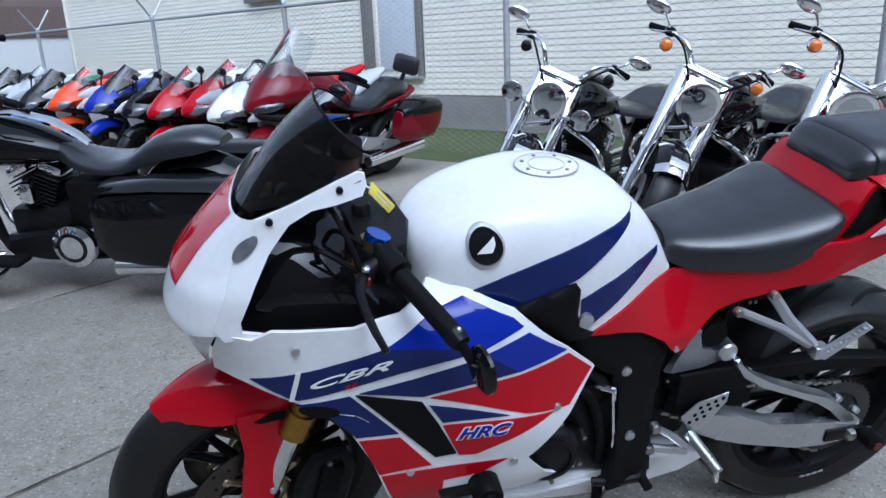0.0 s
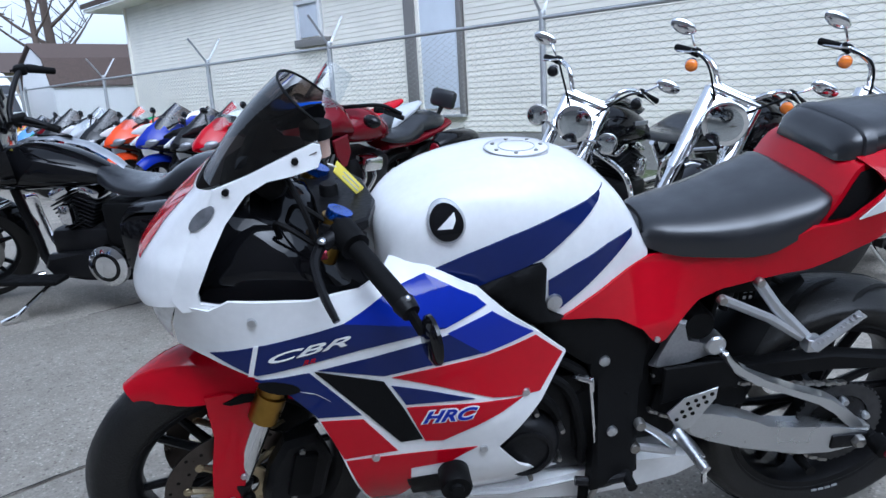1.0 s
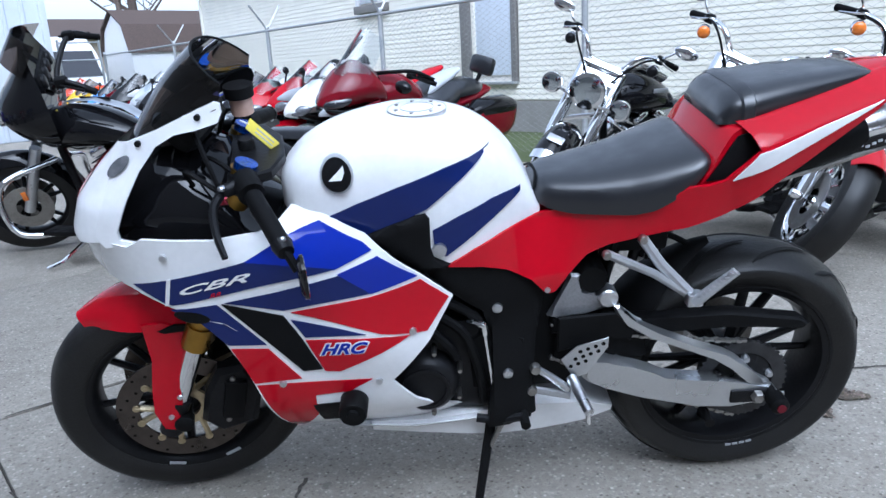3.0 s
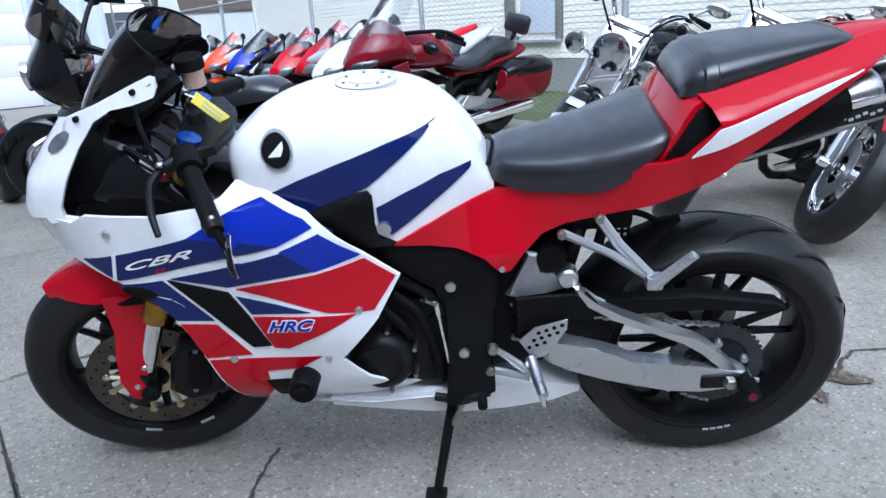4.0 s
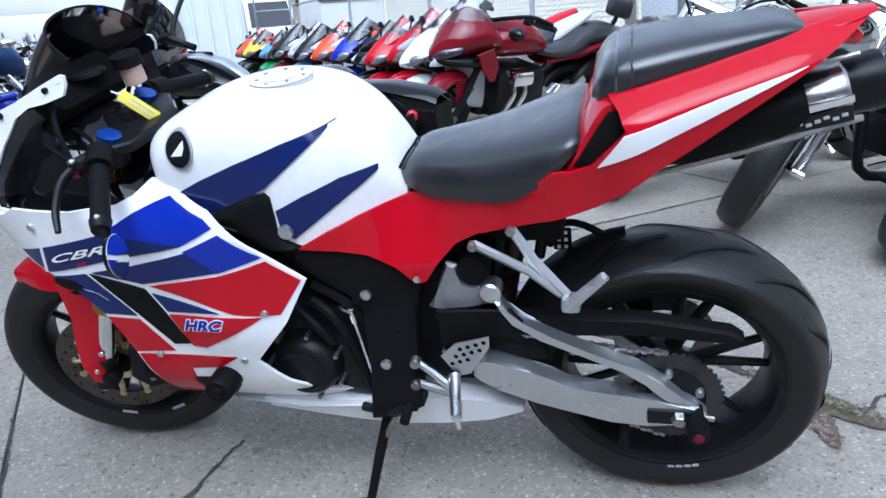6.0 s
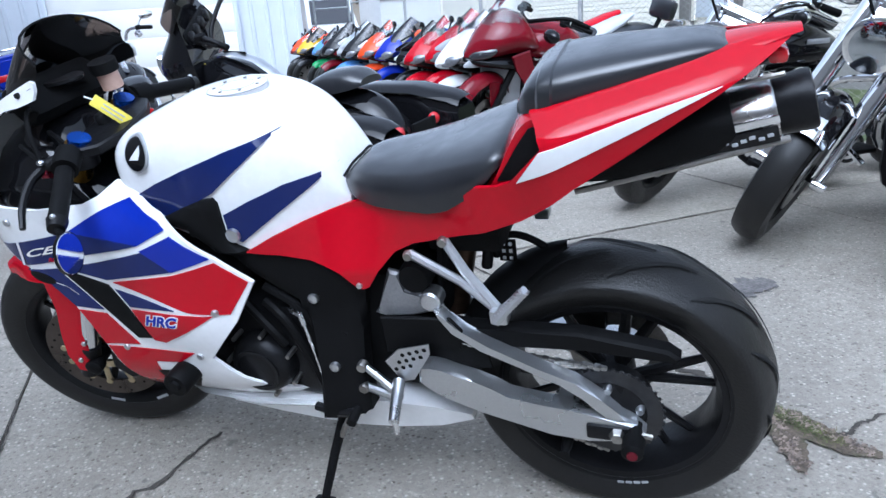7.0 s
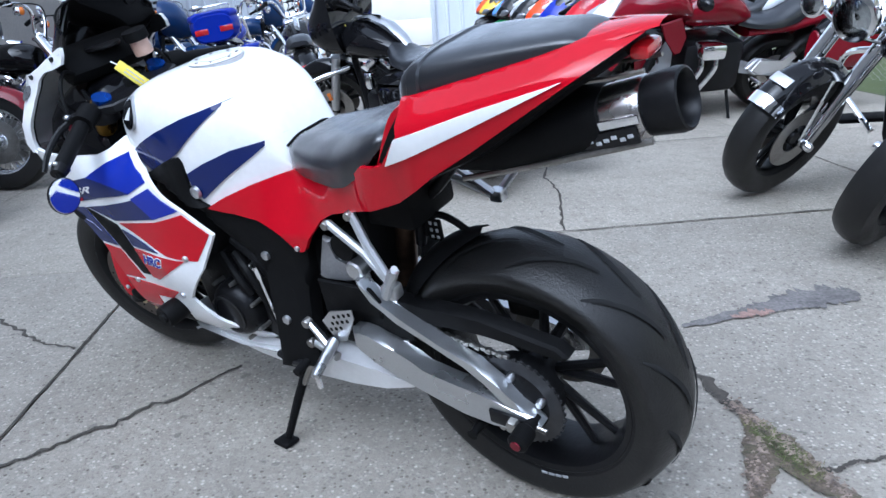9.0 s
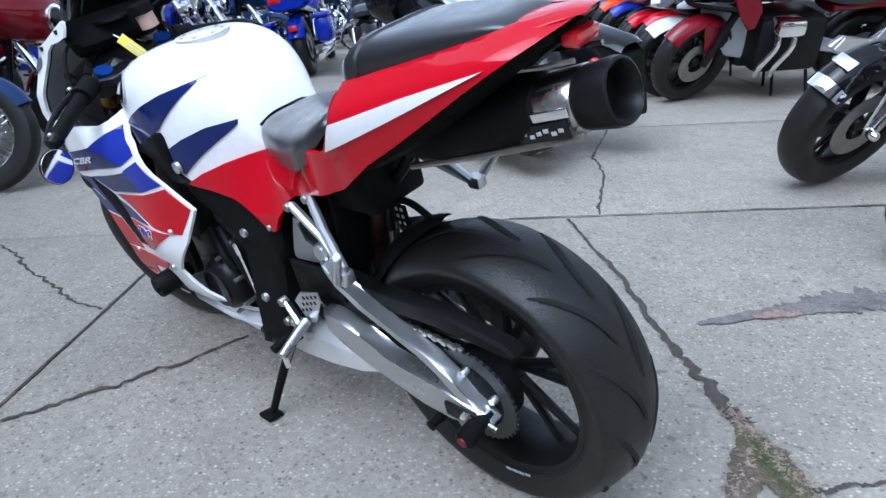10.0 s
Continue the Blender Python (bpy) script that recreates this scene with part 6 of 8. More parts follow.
        part("trunk_light", rbox(B(), (1.125, -0.13, 0.86), (0.03, 0.14, 0.06), 0.01), REDLENS, tr)
        part("trunk_rack", tube(B(), [(0.84, -0.18, 1.06), (0.86, -0.18, 1.10), (1.08, -0.18, 1.10), (1.08, 0.18, 1.10), (0.86, 0.18, 1.10), (0.84, 0.18, 1.06)], 0.009, 8, 3), CHROME, tr, "chrome luggage rack")
    if bags is not None:
        for sd_ in (-1, 1):
            bg = part("saddlebag", rbox(B(), (0.86, sd_ * 0.31, 0.48), (0.60, 0.18, 0.26), 0.05), bags, root, "hard saddlebag")
            part("bag_lid", rbox(B(), (0.86, sd_ * 0.31, 0.63), (0.61, 0.19, 0.05), 0.024), bags, bg)
    return root


ROW = lambda s, d: Matrix.Translation(lot(s, d)) @ pose(0, 0, 0, 0, 0, 45)
cruiser("black and chrome cruiser with passing lamps on the concrete lot", ROW(1.56, 2.02) @ pose(0, 0, 0, 9.5, 0, -5) @ Matrix.Scale(1.045, 4), BLACKP, "cast", 33, True, 0.090, 0.12, 0.034, chrome_tip=True, fender_len=(140, 30), signals=SATIN, group="cruisers by the fence")
cruiser("black cruiser with wide chrome forks and a large headlight", ROW(0.74, 2.07) @ pose(0, 0, 0, 10, 0, -8) @ Matrix.Scale(1.04, 4), BLACKP, "cast", 40, False, 0.094, 0.09, 0.042, fender_len=(128, 40), chrome_tip=True, group="cruisers by the fence")
cruiser("red cruiser with chrome forks and a chrome disc wheel", ROW(0.10, 2.22) @ pose(0, 0, 0, 14, 0, 1), paint("cherry_paint", (0.40, 0.012, 0.02)), "disc", 38, False, 0.100, 0.11, 0.042, fender_len=(120, 30), group="cruisers by the fence")


def shell(rows, n=2.3, k=22):
    """A closed body lofted from (x, centre z, half width, half height) stations."""
    bm = B()
    out = []
    for x, cz, h, v in rows:
        r = []
        for i in range(k):
            a = 2 * math.pi * i / k
            y, q = math.cos(a), math.sin(a)
            mm = (abs(y) ** n + abs(q) ** n) ** (1 / n)
            r.append((x, h * y / mm, cz + v * q / mm))
        out.append(r)
    return loft(bm, out)


def sport(label, m, c1, c2, c3=None, group="sport bikes along the fence", mirrors=True):
    """A faired sport bike, built round the ground point of its front wheel."""
    wb, r = 1.40, 0.305
    root = thing("sport_bike", m @ pose(wb / 2, 0, 0), label, "motorcycle", group)
    F, Rw = Vector((-wb / 2, 0, r)), Vector((wb / 2, 0, r))
    st = Matrix.Translation(F) @ Matrix.Rotation(radians(14), 4, Vector((0.41, 0, 0.91))) @ Matrix.Translation(-F)
    small_wheel(root, "front_wheel", F, r, 0.06, 0.215, "cast", st, 32)
    small_wheel(root, "rear_wheel", Rw, r + 0.01, 0.085, 0.215, "cast", None, 32)
    fe = new("front_end")
    fe.parent = root
    fe.matrix_local = st
    for sd_ in (-1, 1):
        part("fork_leg", tube(B(), [F + Vector((0.02, sd_ * 0.10, 0)), F + Vector((0.30, sd_ * 0.10, 0.60))], 0.024, 8), SATIN, fe)
        part("grip", tube(B(), [(-0.36, sd_ * 0.16, 0.97), (-0.30, sd_ * 0.33, 0.92)], 0.018, 8), BLACK, fe)
    part("front_fender", arc_fender(F, r + 0.025, 0.075, 130, 35), c3 or c1, fe, "painted front fender")
    part("nose_cowl", shell([(-0.87, 0.790, 0.02, 0.025), (-0.83, 0.810, 0.085, 0.060), (-0.74, 0.850, 0.145, 0.115), (-0.62, 0.885, 0.185, 0.155), (-0.52, 0.885, 0.19, 0.160), (-0.43, 0.86, 0.165, 0.13)], 1.22, 24), c1, root, "glossy angular nose cowl")
    part("centre_intake", ball(B(), (-0.838, 0, 0.795), (0.022, 0.045, 0.022)), BLACK, root, "black air intake between the headlights")
    part("chin_panel", shell([(-0.80, 0.79, 0.04, 0.025), (-0.72, 0.78, 0.11, 0.05), (-0.58, 0.76, 0.14, 0.07), (-0.45, 0.74, 0.14, 0.08)], 2.2, 16), BLACKP, root, "black chin panel")
    for sd_ in (-1, 1):
        part("headlight", ball(B(), (0, 0, 0), (0.095, 0.034, 0.046), m=pose(-0.772, sd_ * 0.090, 0.822, sd_ * 35, -20, sd_ * 40)), LAMPG, root, "angular grey headlight")
        part("ram_intake", ball(B(), (-0.77, sd_ * 0.075, 0.80), (0.04, 0.05, 0.018)), BLACK, root)
        part("side_fairing", shell([(-0.54, 0.68, 0.02, 0.05), (-0.48, 0.65, 0.045, 0.15), (-0.35, 0.58, 0.055, 0.22), (-0.15, 0.52, 0.05, 0.20), (0.02, 0.45, 0.02, 0.12)], 2.6, 14), c2, root, "painted side fairing").matrix_local = Matrix.Translation((0, sd_ * 0.17, 0))
        if mirrors:
            mi = part("mirror", ball(B(), (-0.54, sd_ * 0.31, 1.06), (0.02, 0.060, 0.032)), BLACKP, root, "black mirror on a stalk")
            part("mirror_stalk", tube(B(), [(-0.62, sd_ * 0.15, 0.97), (-0.55, sd_ * 0.27, 1.05)], 0.009, 6), BLACK, mi)
    bm = B()
    rows = []
    for i in range(8):
        v = i / 7
        rows.append([(-0.73 + 0.28 * v + 0.12 * u * u, 0.145 * u * (1 - 0.34 * v), 0.955 + 0.235 * v - 0.06 * u * u * (0.4 + v)) for u in np.linspace(-1, 1, 9)])
    part("windscreen", loft(bm, rows, False), CLEAR if c1 in (WHITE, RED, SILV, ORANGE) else SMOKE, root, "raked windscreen")
    part("instrument_panel", rbox(B(), (-0.50, 0, 1.03), (0.08, 0.18, 0.06), 0.02), BLACK, root)
    part("fuel_tank", shell([(-0.40, 0.84, 0.10, 0.06), (-0.24, 0.87, 0.16, 0.11), (-0.05, 0.85, 0.17, 0.13), (0.10, 0.82, 0.13, 0.10), (0.20, 0.79, 0.09, 0.05)]), c1, root, "painted fuel tank")
    part("seat", seat(densify([(0.17, 0.77, 0.81, 0.08), (0.30, 0.77, 0.84, 0.14), (0.48, 0.79, 0.89, 0.14), (0.55, 0.86, 0.92, 0.10)], 10)), SEATV, root)
    part("tail_cowl", shell([(0.30, 0.74, 0.11, 0.05), (0.55, 0.84, 0.13, 0.07), (0.80, 0.95, 0.10, 0.045), (0.93, 1.00, 0.04, 0.02)]), c2, root)
    part("engine", rbox(B(), (-0.05, 0, 0.42), (0.44, 0.34, 0.34), 0.06), SATIN, root)
    part("swingarm", flat([(0.20, 0.44), (0.25, 0.48), (0.72, 0.34), (0.74, 0.28), (0.25, 0.36)], -0.13, -0.10, 0.006), SILVER, root)
    part("silencer", tube(B(), [(0.35, 0.16, 0.36), (0.75, 0.20, 0.50)], 0.055, 12), EXH, root)
    part("radiator", rbox(B(), (0, 0, 0), (0.03, 0.32, 0.30), 0.01, pose(-0.42, 0, 0.55, 0, -16, 0)), STEELD, root)
    part("side_stand", tube(B(), [(0.05, -0.12, 0.25), (0.02, -0.26, 0.06)], 0.011, 6), BLACK, root)
    for ob in root.children:
        if ob.name.split(".")[0] in ("nose_cowl", "centre_intake", "chin_panel", "headlight", "ram_intake", "windscreen", "instrument_panel", "mirror"):
            ob.location.z -= 0.06
    for sd_ in (-1, 1):
        part("nose_panel", shell([(-0.80, 0.775, 0.008, 0.012), (-0.70, 0.80, 0.012, 0.05), (-0.58, 0.81, 0.012, 0.07), (-0.46, 0.79, 0.008, 0.05)], 2.2, 10), c2, root).matrix_local = Matrix.Translation((0.02, sd_ * 0.155, 0)) @ pose(0, 0, 0, 0, 0, -sd_ * 14)
    return root


ORANGE = paint("orange_paint", (0.75, 0.07, 0.012))
GREEN = paint("green_paint", (0.02, 0.22, 0.06))
YELL = paint("yellow_paint", (0.70, 0.42, 0.02))
SKYB = paint("light_blue_paint", (0.12, 0.28, 0.65))
SILV = paint("silver_paint", (0.48, 0.50, 0.53))
SPORTS = ((4.10, WHITE, SILV, WHITE, "white and silver"), (4.55, RED, RED, RED, "red"), (5.02, RED, BLACKP, RED, "red and black"), (5.72, BLACKP, BLACKP, BLACKP, "black"), (6.35, BLUE, WHITE, BLUE, "blue and white"),
          (7.15, ORANGE, WHITE, ORANGE, "orange and white"), (7.75, BLACKP, SILV, SKYB, "black and silver"), (8.40, SILV, WHITE, SKYB, "silver and white"), (9.10, BLACKP, MAROON, MAROON, "black and dark red"), (9.85, BLACKP, GREEN, GREEN, "black and green"),
          (10.6, SKYB, WHITE, GREEN, "light blue and white"), (11.4, YELL, BLACKP, BLACKP, "yellow and black"), (12.1, ORANGE, BLACKP, BLACKP, "orange and black"), (12.8, MAROON, BLACKP, BLACKP, "dark red"))
rnd = random.Random(3)
for s, a, b, c, words in SPORTS:
    sport(f"{words} sport bike parked on the lot", ROW(s, 1.92 + rnd.uniform(-0.13, 0.10)) @ pose(0, 0, 0, 10 + rnd.uniform(-2, 2), 0, rnd.uniform(-6, 6)) @ Matrix.Scale(rnd.uniform(0.95, 1.04), 4), a, b, c)


def tourer(m):
    root = thing("touring_motorcycle", m @ pose(0.80, 0, 0), "dark red touring motorcycle with saddlebags and a clear screen", "motorcycle")
    F, Rw = Vector((-0.80, 0, 0.315)), Vector((0.80, 0, 0.325))
    st = Matrix.Translation(F) @ Matrix.Rotation(radians(20), 4, Vector((0.45, 0, 0.89))) @ Matrix.Translation(-F)
    small_wheel(root, "front_wheel", F, 0.315, 0.065, 0.225, "cast", st)
    small_wheel(root, "rear_wheel", Rw, 0.325, 0.09, 0.215, "cast")
    fe = new("front_end")
    fe.parent = root
    fe.matrix_local = st
    for sd_ in (-1, 1):
        part("fork_leg", tube(B(), [F + Vector((0.02, sd_ * 0.11, 0)), F + Vector((0.32, sd_ * 0.11, 0.62))], 0.028, 10), SATIN, fe)
        part("fender_leg", sheet(B(), [(-0.84, 0.62), (-0.72, 0.60), (-0.68, 0.36), (-0.74, 0.34), (-0.80, 0.46)], lambda x, z: 0.10, 0.006, sd_), MAROON, fe)
    part("front_fender", arc_fender(F, 0.345, 0.085, 140, 30), MAROON, fe, "dark red front fender")
    fa = part("fairing", shell([(-0.95, 0.775, 0.015, 0.02), (-0.91, 0.80, 0.075, 0.055), (-0.84, 0.85, 0.14, 0.11), (-0.74, 0.90, 0.20, 0.165), (-0.62, 0.93, 0.235, 0.185), (-0.50, 0.91, 0.235, 0.165), (-0.42, 0.86, 0.20, 0.12)], 1.6, 28), MAROON, root, "large dark red fairing")
    part("beak", shell([(-0.95, 0.755, 0.03, 0.02), (-0.86, 0.745, 0.12, 0.045), (-0.72, 0.74, 0.18, 0.06), (-0.55, 0.72, 0.18, 0.08)], 2.0, 18), BLACKP, fa, "black lower beak")
    for sd_ in (-1, 1):
        hl = part("headlight", ball(B(), (0, 0, 0), (0.115, 0.030, 0.045), m=pose(-0.850, sd_ * 0.105, 0.815, sd_ * 35, -18, sd_ * 40)), DARKG, fa, "slanted dark-glazed headlight")
        # paler blob on the dark lens stands in for its small highlight
        part("lamp_bulb", ball(B(), (0, 0, 0), (0.030, 0.012, 0.018), m=pose(-0.872, sd_ * 0.110, 0.815, sd_ * 35, -18, sd_ * 40)), LAMPG, hl)
        part("lower_cowl", flat([(-0.66, 0.80), (-0.50, 0.84), (-0.44, 0.70), (-0.47, 0.58), (-0.52, 0.57), (-0.60, 0.68)], sd_ * 0.20 - 0.012, sd_ * 0.20 + 0.012, 0.01), MAROON, root)
        part("mirror", ball(B(), (-0.46, sd_ * 0.40, 0.98), (0.05, 0.08, 0.05)), BLACKP, root)
    bm = B()
    rows = []
    for i in range(10):
        v = i / 9
        rows.append([(-0.80 + 0.24 * v + 0.14 * u * u, 0.19 * u * (1 - 0.35 * v), 1.00 + 0.36 * v - 0.09 * u * u * (0.5 + 0.5 * v)) for u in np.linspace(-1, 1, 13)])
    part("windscreen", loft(bm, rows, False), CLEAR, root, "tall clear windscreen")
    part("handlebar", tube(B(), [(-0.12, -0.40, 1.02), (-0.26, -0.30, 1.07), (-0.38, -0.12, 1.03), (-0.40, 0, 1.0), (-0.38, 0.12, 1.03), (-0.26, 0.30, 1.07), (-0.12, 0.40, 1.02)], 0.015, 8, 5), BLACK, root, "black handlebar")
    for sd_ in (-1, 1):
        part("grip", tube(B(), [(-0.23, sd_ * 0.31, 1.03), (-0.10, sd_ * 0.41, 0.985)], 0.020, 10), BLACK, root)
        part("switch_box", rbox(B(), (-0.27, sd_ * 0.29, 1.035), (0.07, 0.06, 0.05), 0.015), BLACK, root)
        part("lever", tube(B(), [(-0.31, sd_ * 0.29, 1.04), (-0.20, sd_ * 0.43, 1.0)], 0.008, 6), BLACK, root)
    part("fuel_tank", shell([(-0.44, 0.83, 0.16, 0.09), (-0.34, 0.86, 0.21, 0.14), (-0.16, 0.86, 0.22, 0.145), (0.0, 0.82, 0.18, 0.11), (0.10, 0.78, 0.11, 0.06)]), MAROON, root, "dark red fuel tank")
    part("rider_seat", seat(densify([(0.02, 0.72, 0.80, 0.10), (0.12, 0.70, 0.78, 0.17), (0.30, 0.70, 0.79, 0.19), (0.44, 0.72, 0.86, 0.18), (0.52, 0.76, 0.90, 0.16)], 14)), SEATV, root, "grooved black seat")
    part("pillion_seat", seat(densify([(0.46, 0.76, 0.86, 0.14), (0.58, 0.78, 0.905, 0.16), (0.80, 0.80, 0.915, 0.15), (0.90, 0.82, 0.88, 0.10)], 12)), SEATV, root)
    part("rear_cowl", shell([(0.10, 0.66, 0.14, 0.04), (0.45, 0.69, 0.17, 0.06), (0.80, 0.76, 0.16, 0.06), (1.02, 0.80, 0.10, 0.04)]), MAROON, root)
    part("backrest_post", tube(B(), [(0.92, 0, 0.86), (0.98, 0, 0.98)], 0.02, 8), BLACK, root)
    part("backrest", rbox(B(), (0, 0, 0), (0.085, 0.27, 0.17), 0.04, pose(0.975, 0, 1.015, 0, 10, 0)), SEATV, root, "padded black backrest")
    for sd_ in (-1, 1):
        bg = part("saddlebag", shell([(0.52, 0.58, 0.05, 0.11), (0.60, 0.585, 0.10, 0.165), (0.80, 0.59, 0.115, 0.18), (1.02, 0.60, 0.11, 0.175), (1.13, 0.61, 0.07, 0.13)], 3.4, 22), MAROON, root, "dark red saddlebag with a black lid")
        bg.matrix_local = Matrix.Translation((0, sd_ * 0.30, 0))
        part("bag_lid", shell([(0.53, 0.66, 0.055, 0.06), (0.62, 0.70, 0.105, 0.075), (0.82, 0.71, 0.118, 0.082), (1.02, 0.715, 0.112, 0.08), (1.12, 0.70, 0.07, 0.06)], 3.0, 18), BLACKP, bg)
        part("cylinder_head", rbox(B(), (-0.26, sd_ * 0.24, 0.60), (0.20, 0.16, 0.12), 0.035), CHROME, root, "bright cylinder head cover")
        for k in range(2):
            part("exhaust_pipe", tube(B(), [(-0.32 + 0.11 * k, sd_ * 0.25, 0.55), (-0.33 + 0.11 * k, sd_ * 0.27, 0.46), (-0.40 + 0.11 * k, sd_ * 0.24, 0.32), (-0.38 + 0.11 * k, sd_ * 0.16, 0.22)], 0.022, 10, 5), CHROME, root, "chrome exhaust pipe")
        part("silencer", tube(B(), [(0.25, sd_ * 0.24, 0.26), (0.95, sd_ * 0.29, 0.36)], (0.05, 0.065), 14), CHROME, root, "chrome silencer")
        part("foot_hanger", flat([(0.10, 0.42), (0.16, 0.50), (0.34, 0.47), (0.42, 0.54), (0.46, 0.50), (0.36, 0.40), (0.18, 0.38)], sd_ * 0.24, sd_ * 0.26, 0.006), ALU, root)
        part("foot_peg", tube(B(), [(0.12, sd_ * 0.25, 0.36), (0.12, sd_ * 0.36, 0.36)], 0.014, 8), ALU, root)
    part("engine", rbox(B(), (-0.18, 0, 0.44), (0.50, 0.40, 0.40), 0.07), SATIN, root, "black engine")
    part("swingarm", flat([(0.12, 0.40), (0.20, 0.47), (0.80, 0.36), (0.82, 0.28), (0.20, 0.34)], -0.16, -0.11, 0.01), SILVER, root)
    part("side_stand", tube(B(), [(0.0, -0.15, 0.24), (-0.03, -0.30, 0.07)], 0.012, 8), BLACK, root)
    part("tail_light", rbox(B(), (1.05, 0, 0.80), (0.04, 0.14, 0.04), 0.012), REDLENS, root)
    return root


tourer(ROW(3.87, 1.93) @ pose(0, 0, 0, 14, 0, 7) @ Matrix.Scale(1.03, 4))


def bagger(m):
    """A black touring bagger with batwing fairing and stretched bags, built round the ground point of its front wheel."""
    root = thing("bagger_motorcycle", m @ pose(0.815, 0, 0), "black bagger motorcycle with batwing fairing and stretched saddlebags", "motorcycle")
    F, Rw = Vector((-0.815, 0, 0.33)), Vector((0.815, 0, 0.33))
    rk = Vector((math.sin(radians(28)), 0, math.cos(radians(28))))
    st = Matrix.Translation(F) @ Matrix.Rotation(radians(38), 4, rk) @ Matrix.Translation(-F)
    fe = new("front_end")
    fe.parent = root
    fe.matrix_local = st
    small_wheel(root, "front_wheel", F, 0.33, 0.066, 0.225, "cast", st)
    small_wheel(root, "rear_wheel", Rw, 0.33, 0.09, 0.205, "cast")
    part("front_fender", arc_fender(F, 0.365, 0.085, 155, 10), BLACKP, fe, "black front fender")
    for sd_ in (-1, 1):
        part("fork_leg", tube(B(), [F + Vector((0.01, sd_ * 0.105, 0.0)), F + Vector((0.20, sd_ * 0.105, 0.40))], 0.032, 12), ALU, fe, "silver fork slider")
        part("fork_reflector", rbox(B(), F + Vector((0.03, sd_ * 0.14, 0.12)), (0.03, 0.008, 0.06), 0.003), AMBER, fe)
        part("engine_guard", tube(B(), [(-0.46, sd_ * 0.05, 0.62), (-0.60, sd_ * 0.30, 0.56), (-0.64, sd_ * 0.36, 0.46), (-0.60, sd_ * 0.36, 0.28), (-0.50, sd_ * 0.30, 0.22), (-0.30, sd_ * 0.12, 0.22)], 0.018, 10, 6), CHROME, root, "chrome engine guard")
        part("floorboard", rbox(B(), (-0.24, sd_ * 0.29, 0.25), (0.36, 0.12, 0.03), 0.012), BLACK, root, "black floorboard")
    bm = B()
    rows = []
    for z, xf, xb, h in eased([(0.75, -0.49, -0.45, 0.16), (0.79, -0.59, -0.43, 0.28), (0.87, -0.68, -0.41, 0.35), (0.96, -0.73, -0.40, 0.375), (1.04, -0.70, -0.40, 0.36), (1.14, -0.60, -0.41, 0.30), (1.24, -0.52, -0.43, 0.23), (1.33, -0.47, -0.44, 0.15)], 26, 3):
        rows.append([(xb - (xb - xf) * math.cos(a) ** 0.8, h * math.sin(a), z) for a in np.linspace(-HALF, HALF, 25)])
    fa = part("fairing", loft(bm, rows), BLACKP, fe, "glossy black batwing fairing")
    bm = B()
    rows = []
    for i in range(7):
        v = i / 6
        rows.append([(-0.60 + 0.11 * v + 0.12 * u * u, 0.26 * u * (1 - 0.25 * v * v), 1.26 + 0.13 * v - 0.05 * u * u) for u in np.linspace(-1, 1, 13)])
    part("windscreen", loft(bm, rows, False), SMOKE, fa, "short dark windscreen")
    part("dash", rbox(B(), (-0.43, 0, 1.07), (0.05, 0.50, 0.26), 0.05), BLACK, fa, "black inner fairing with gauges")
    for k in range(4):
        part("gauge", lathe(B(), [(0, 0.03), (0.035, 0.03), (0.042, 0.024), (0.042, 0)], Matrix.Translation((-0.415, -0.18 + 0.12 * k, 1.14)) @ pose(0, 0, 0, 0, 0, -90), 18), SATIN, fa)
    headlamp(fe, (-0.72, 0, 0.95), 0.085)
    part("handlebar", tube(B(), [(-0.14, -0.42, 1.13), (-0.27, -0.36, 1.19), (-0.37, -0.14, 1.08), (-0.38, 0, 1.00), (-0.37, 0.14, 1.08), (-0.27, 0.36, 1.19), (-0.14, 0.42, 1.13)], 0.0155, 10, 6), SATIN, fe, "black handlebar")
    for sd_ in (-1, 1):
        part("grip", tube(B(), [(-0.25, sd_ * 0.37, 1.18), (-0.12, sd_ * 0.43, 1.12)], 0.02, 10), BLACK, fe)
        part("switch_box", rbox(B(), (-0.28, sd_ * 0.36, 1.185), (0.07, 0.06, 0.06), 0.016), BLACK, fe)
        part("lever", tube(B(), [(-0.33, sd_ * 0.36, 1.19), (-0.17, sd_ * 0.45, 1.15)], 0.008, 6), BLACK, fe)
    part("frame", tube(B(), [(-0.48, 0, 0.84), (-0.40, 0.0, 0.45), (-0.28, 0, 0.18), (0.40, 0, 0.18), (0.66, 0, 0.35)], 0.026, 8, 4), SATIN, root)
    tk = part("fuel_tank", teardrop(-0.46, 0.22, 0.68, 0.95, 0.185), BLACKP, root, "black fuel tank with a silver console")
    bm = B()
    rows = []
    for x, z, h in ((-0.34, 0.935, 0.03), (-0.28, 0.952, 0.05), (-0.10, 0.955, 0.05), (0.08, 0.905, 0.045), (0.20, 0.83, 0.04), (0.26, 0.775, 0.03)):
        rows.append([(x, h * u, z + 0.012 * (1 - u * u)) for u in np.linspace(-1, 1, 7)])
    part("tank_console", loft(bm, rows, False), ALU, tk, "long silver tank console")
    part("console_slot", tube(B(), [(-0.22, 0, 0.968), (-0.02, 0, 0.955)], 0.012, 8, 0, 0.5), BLACK, tk)
    part("key_tag", rbox(B(), (0, 0, 0), (0.03, 0.003, 0.05), 0.001, pose(-0.33, -0.10, 0.90, 0, 20, 0)), YELLOW, tk, "yellow tag")
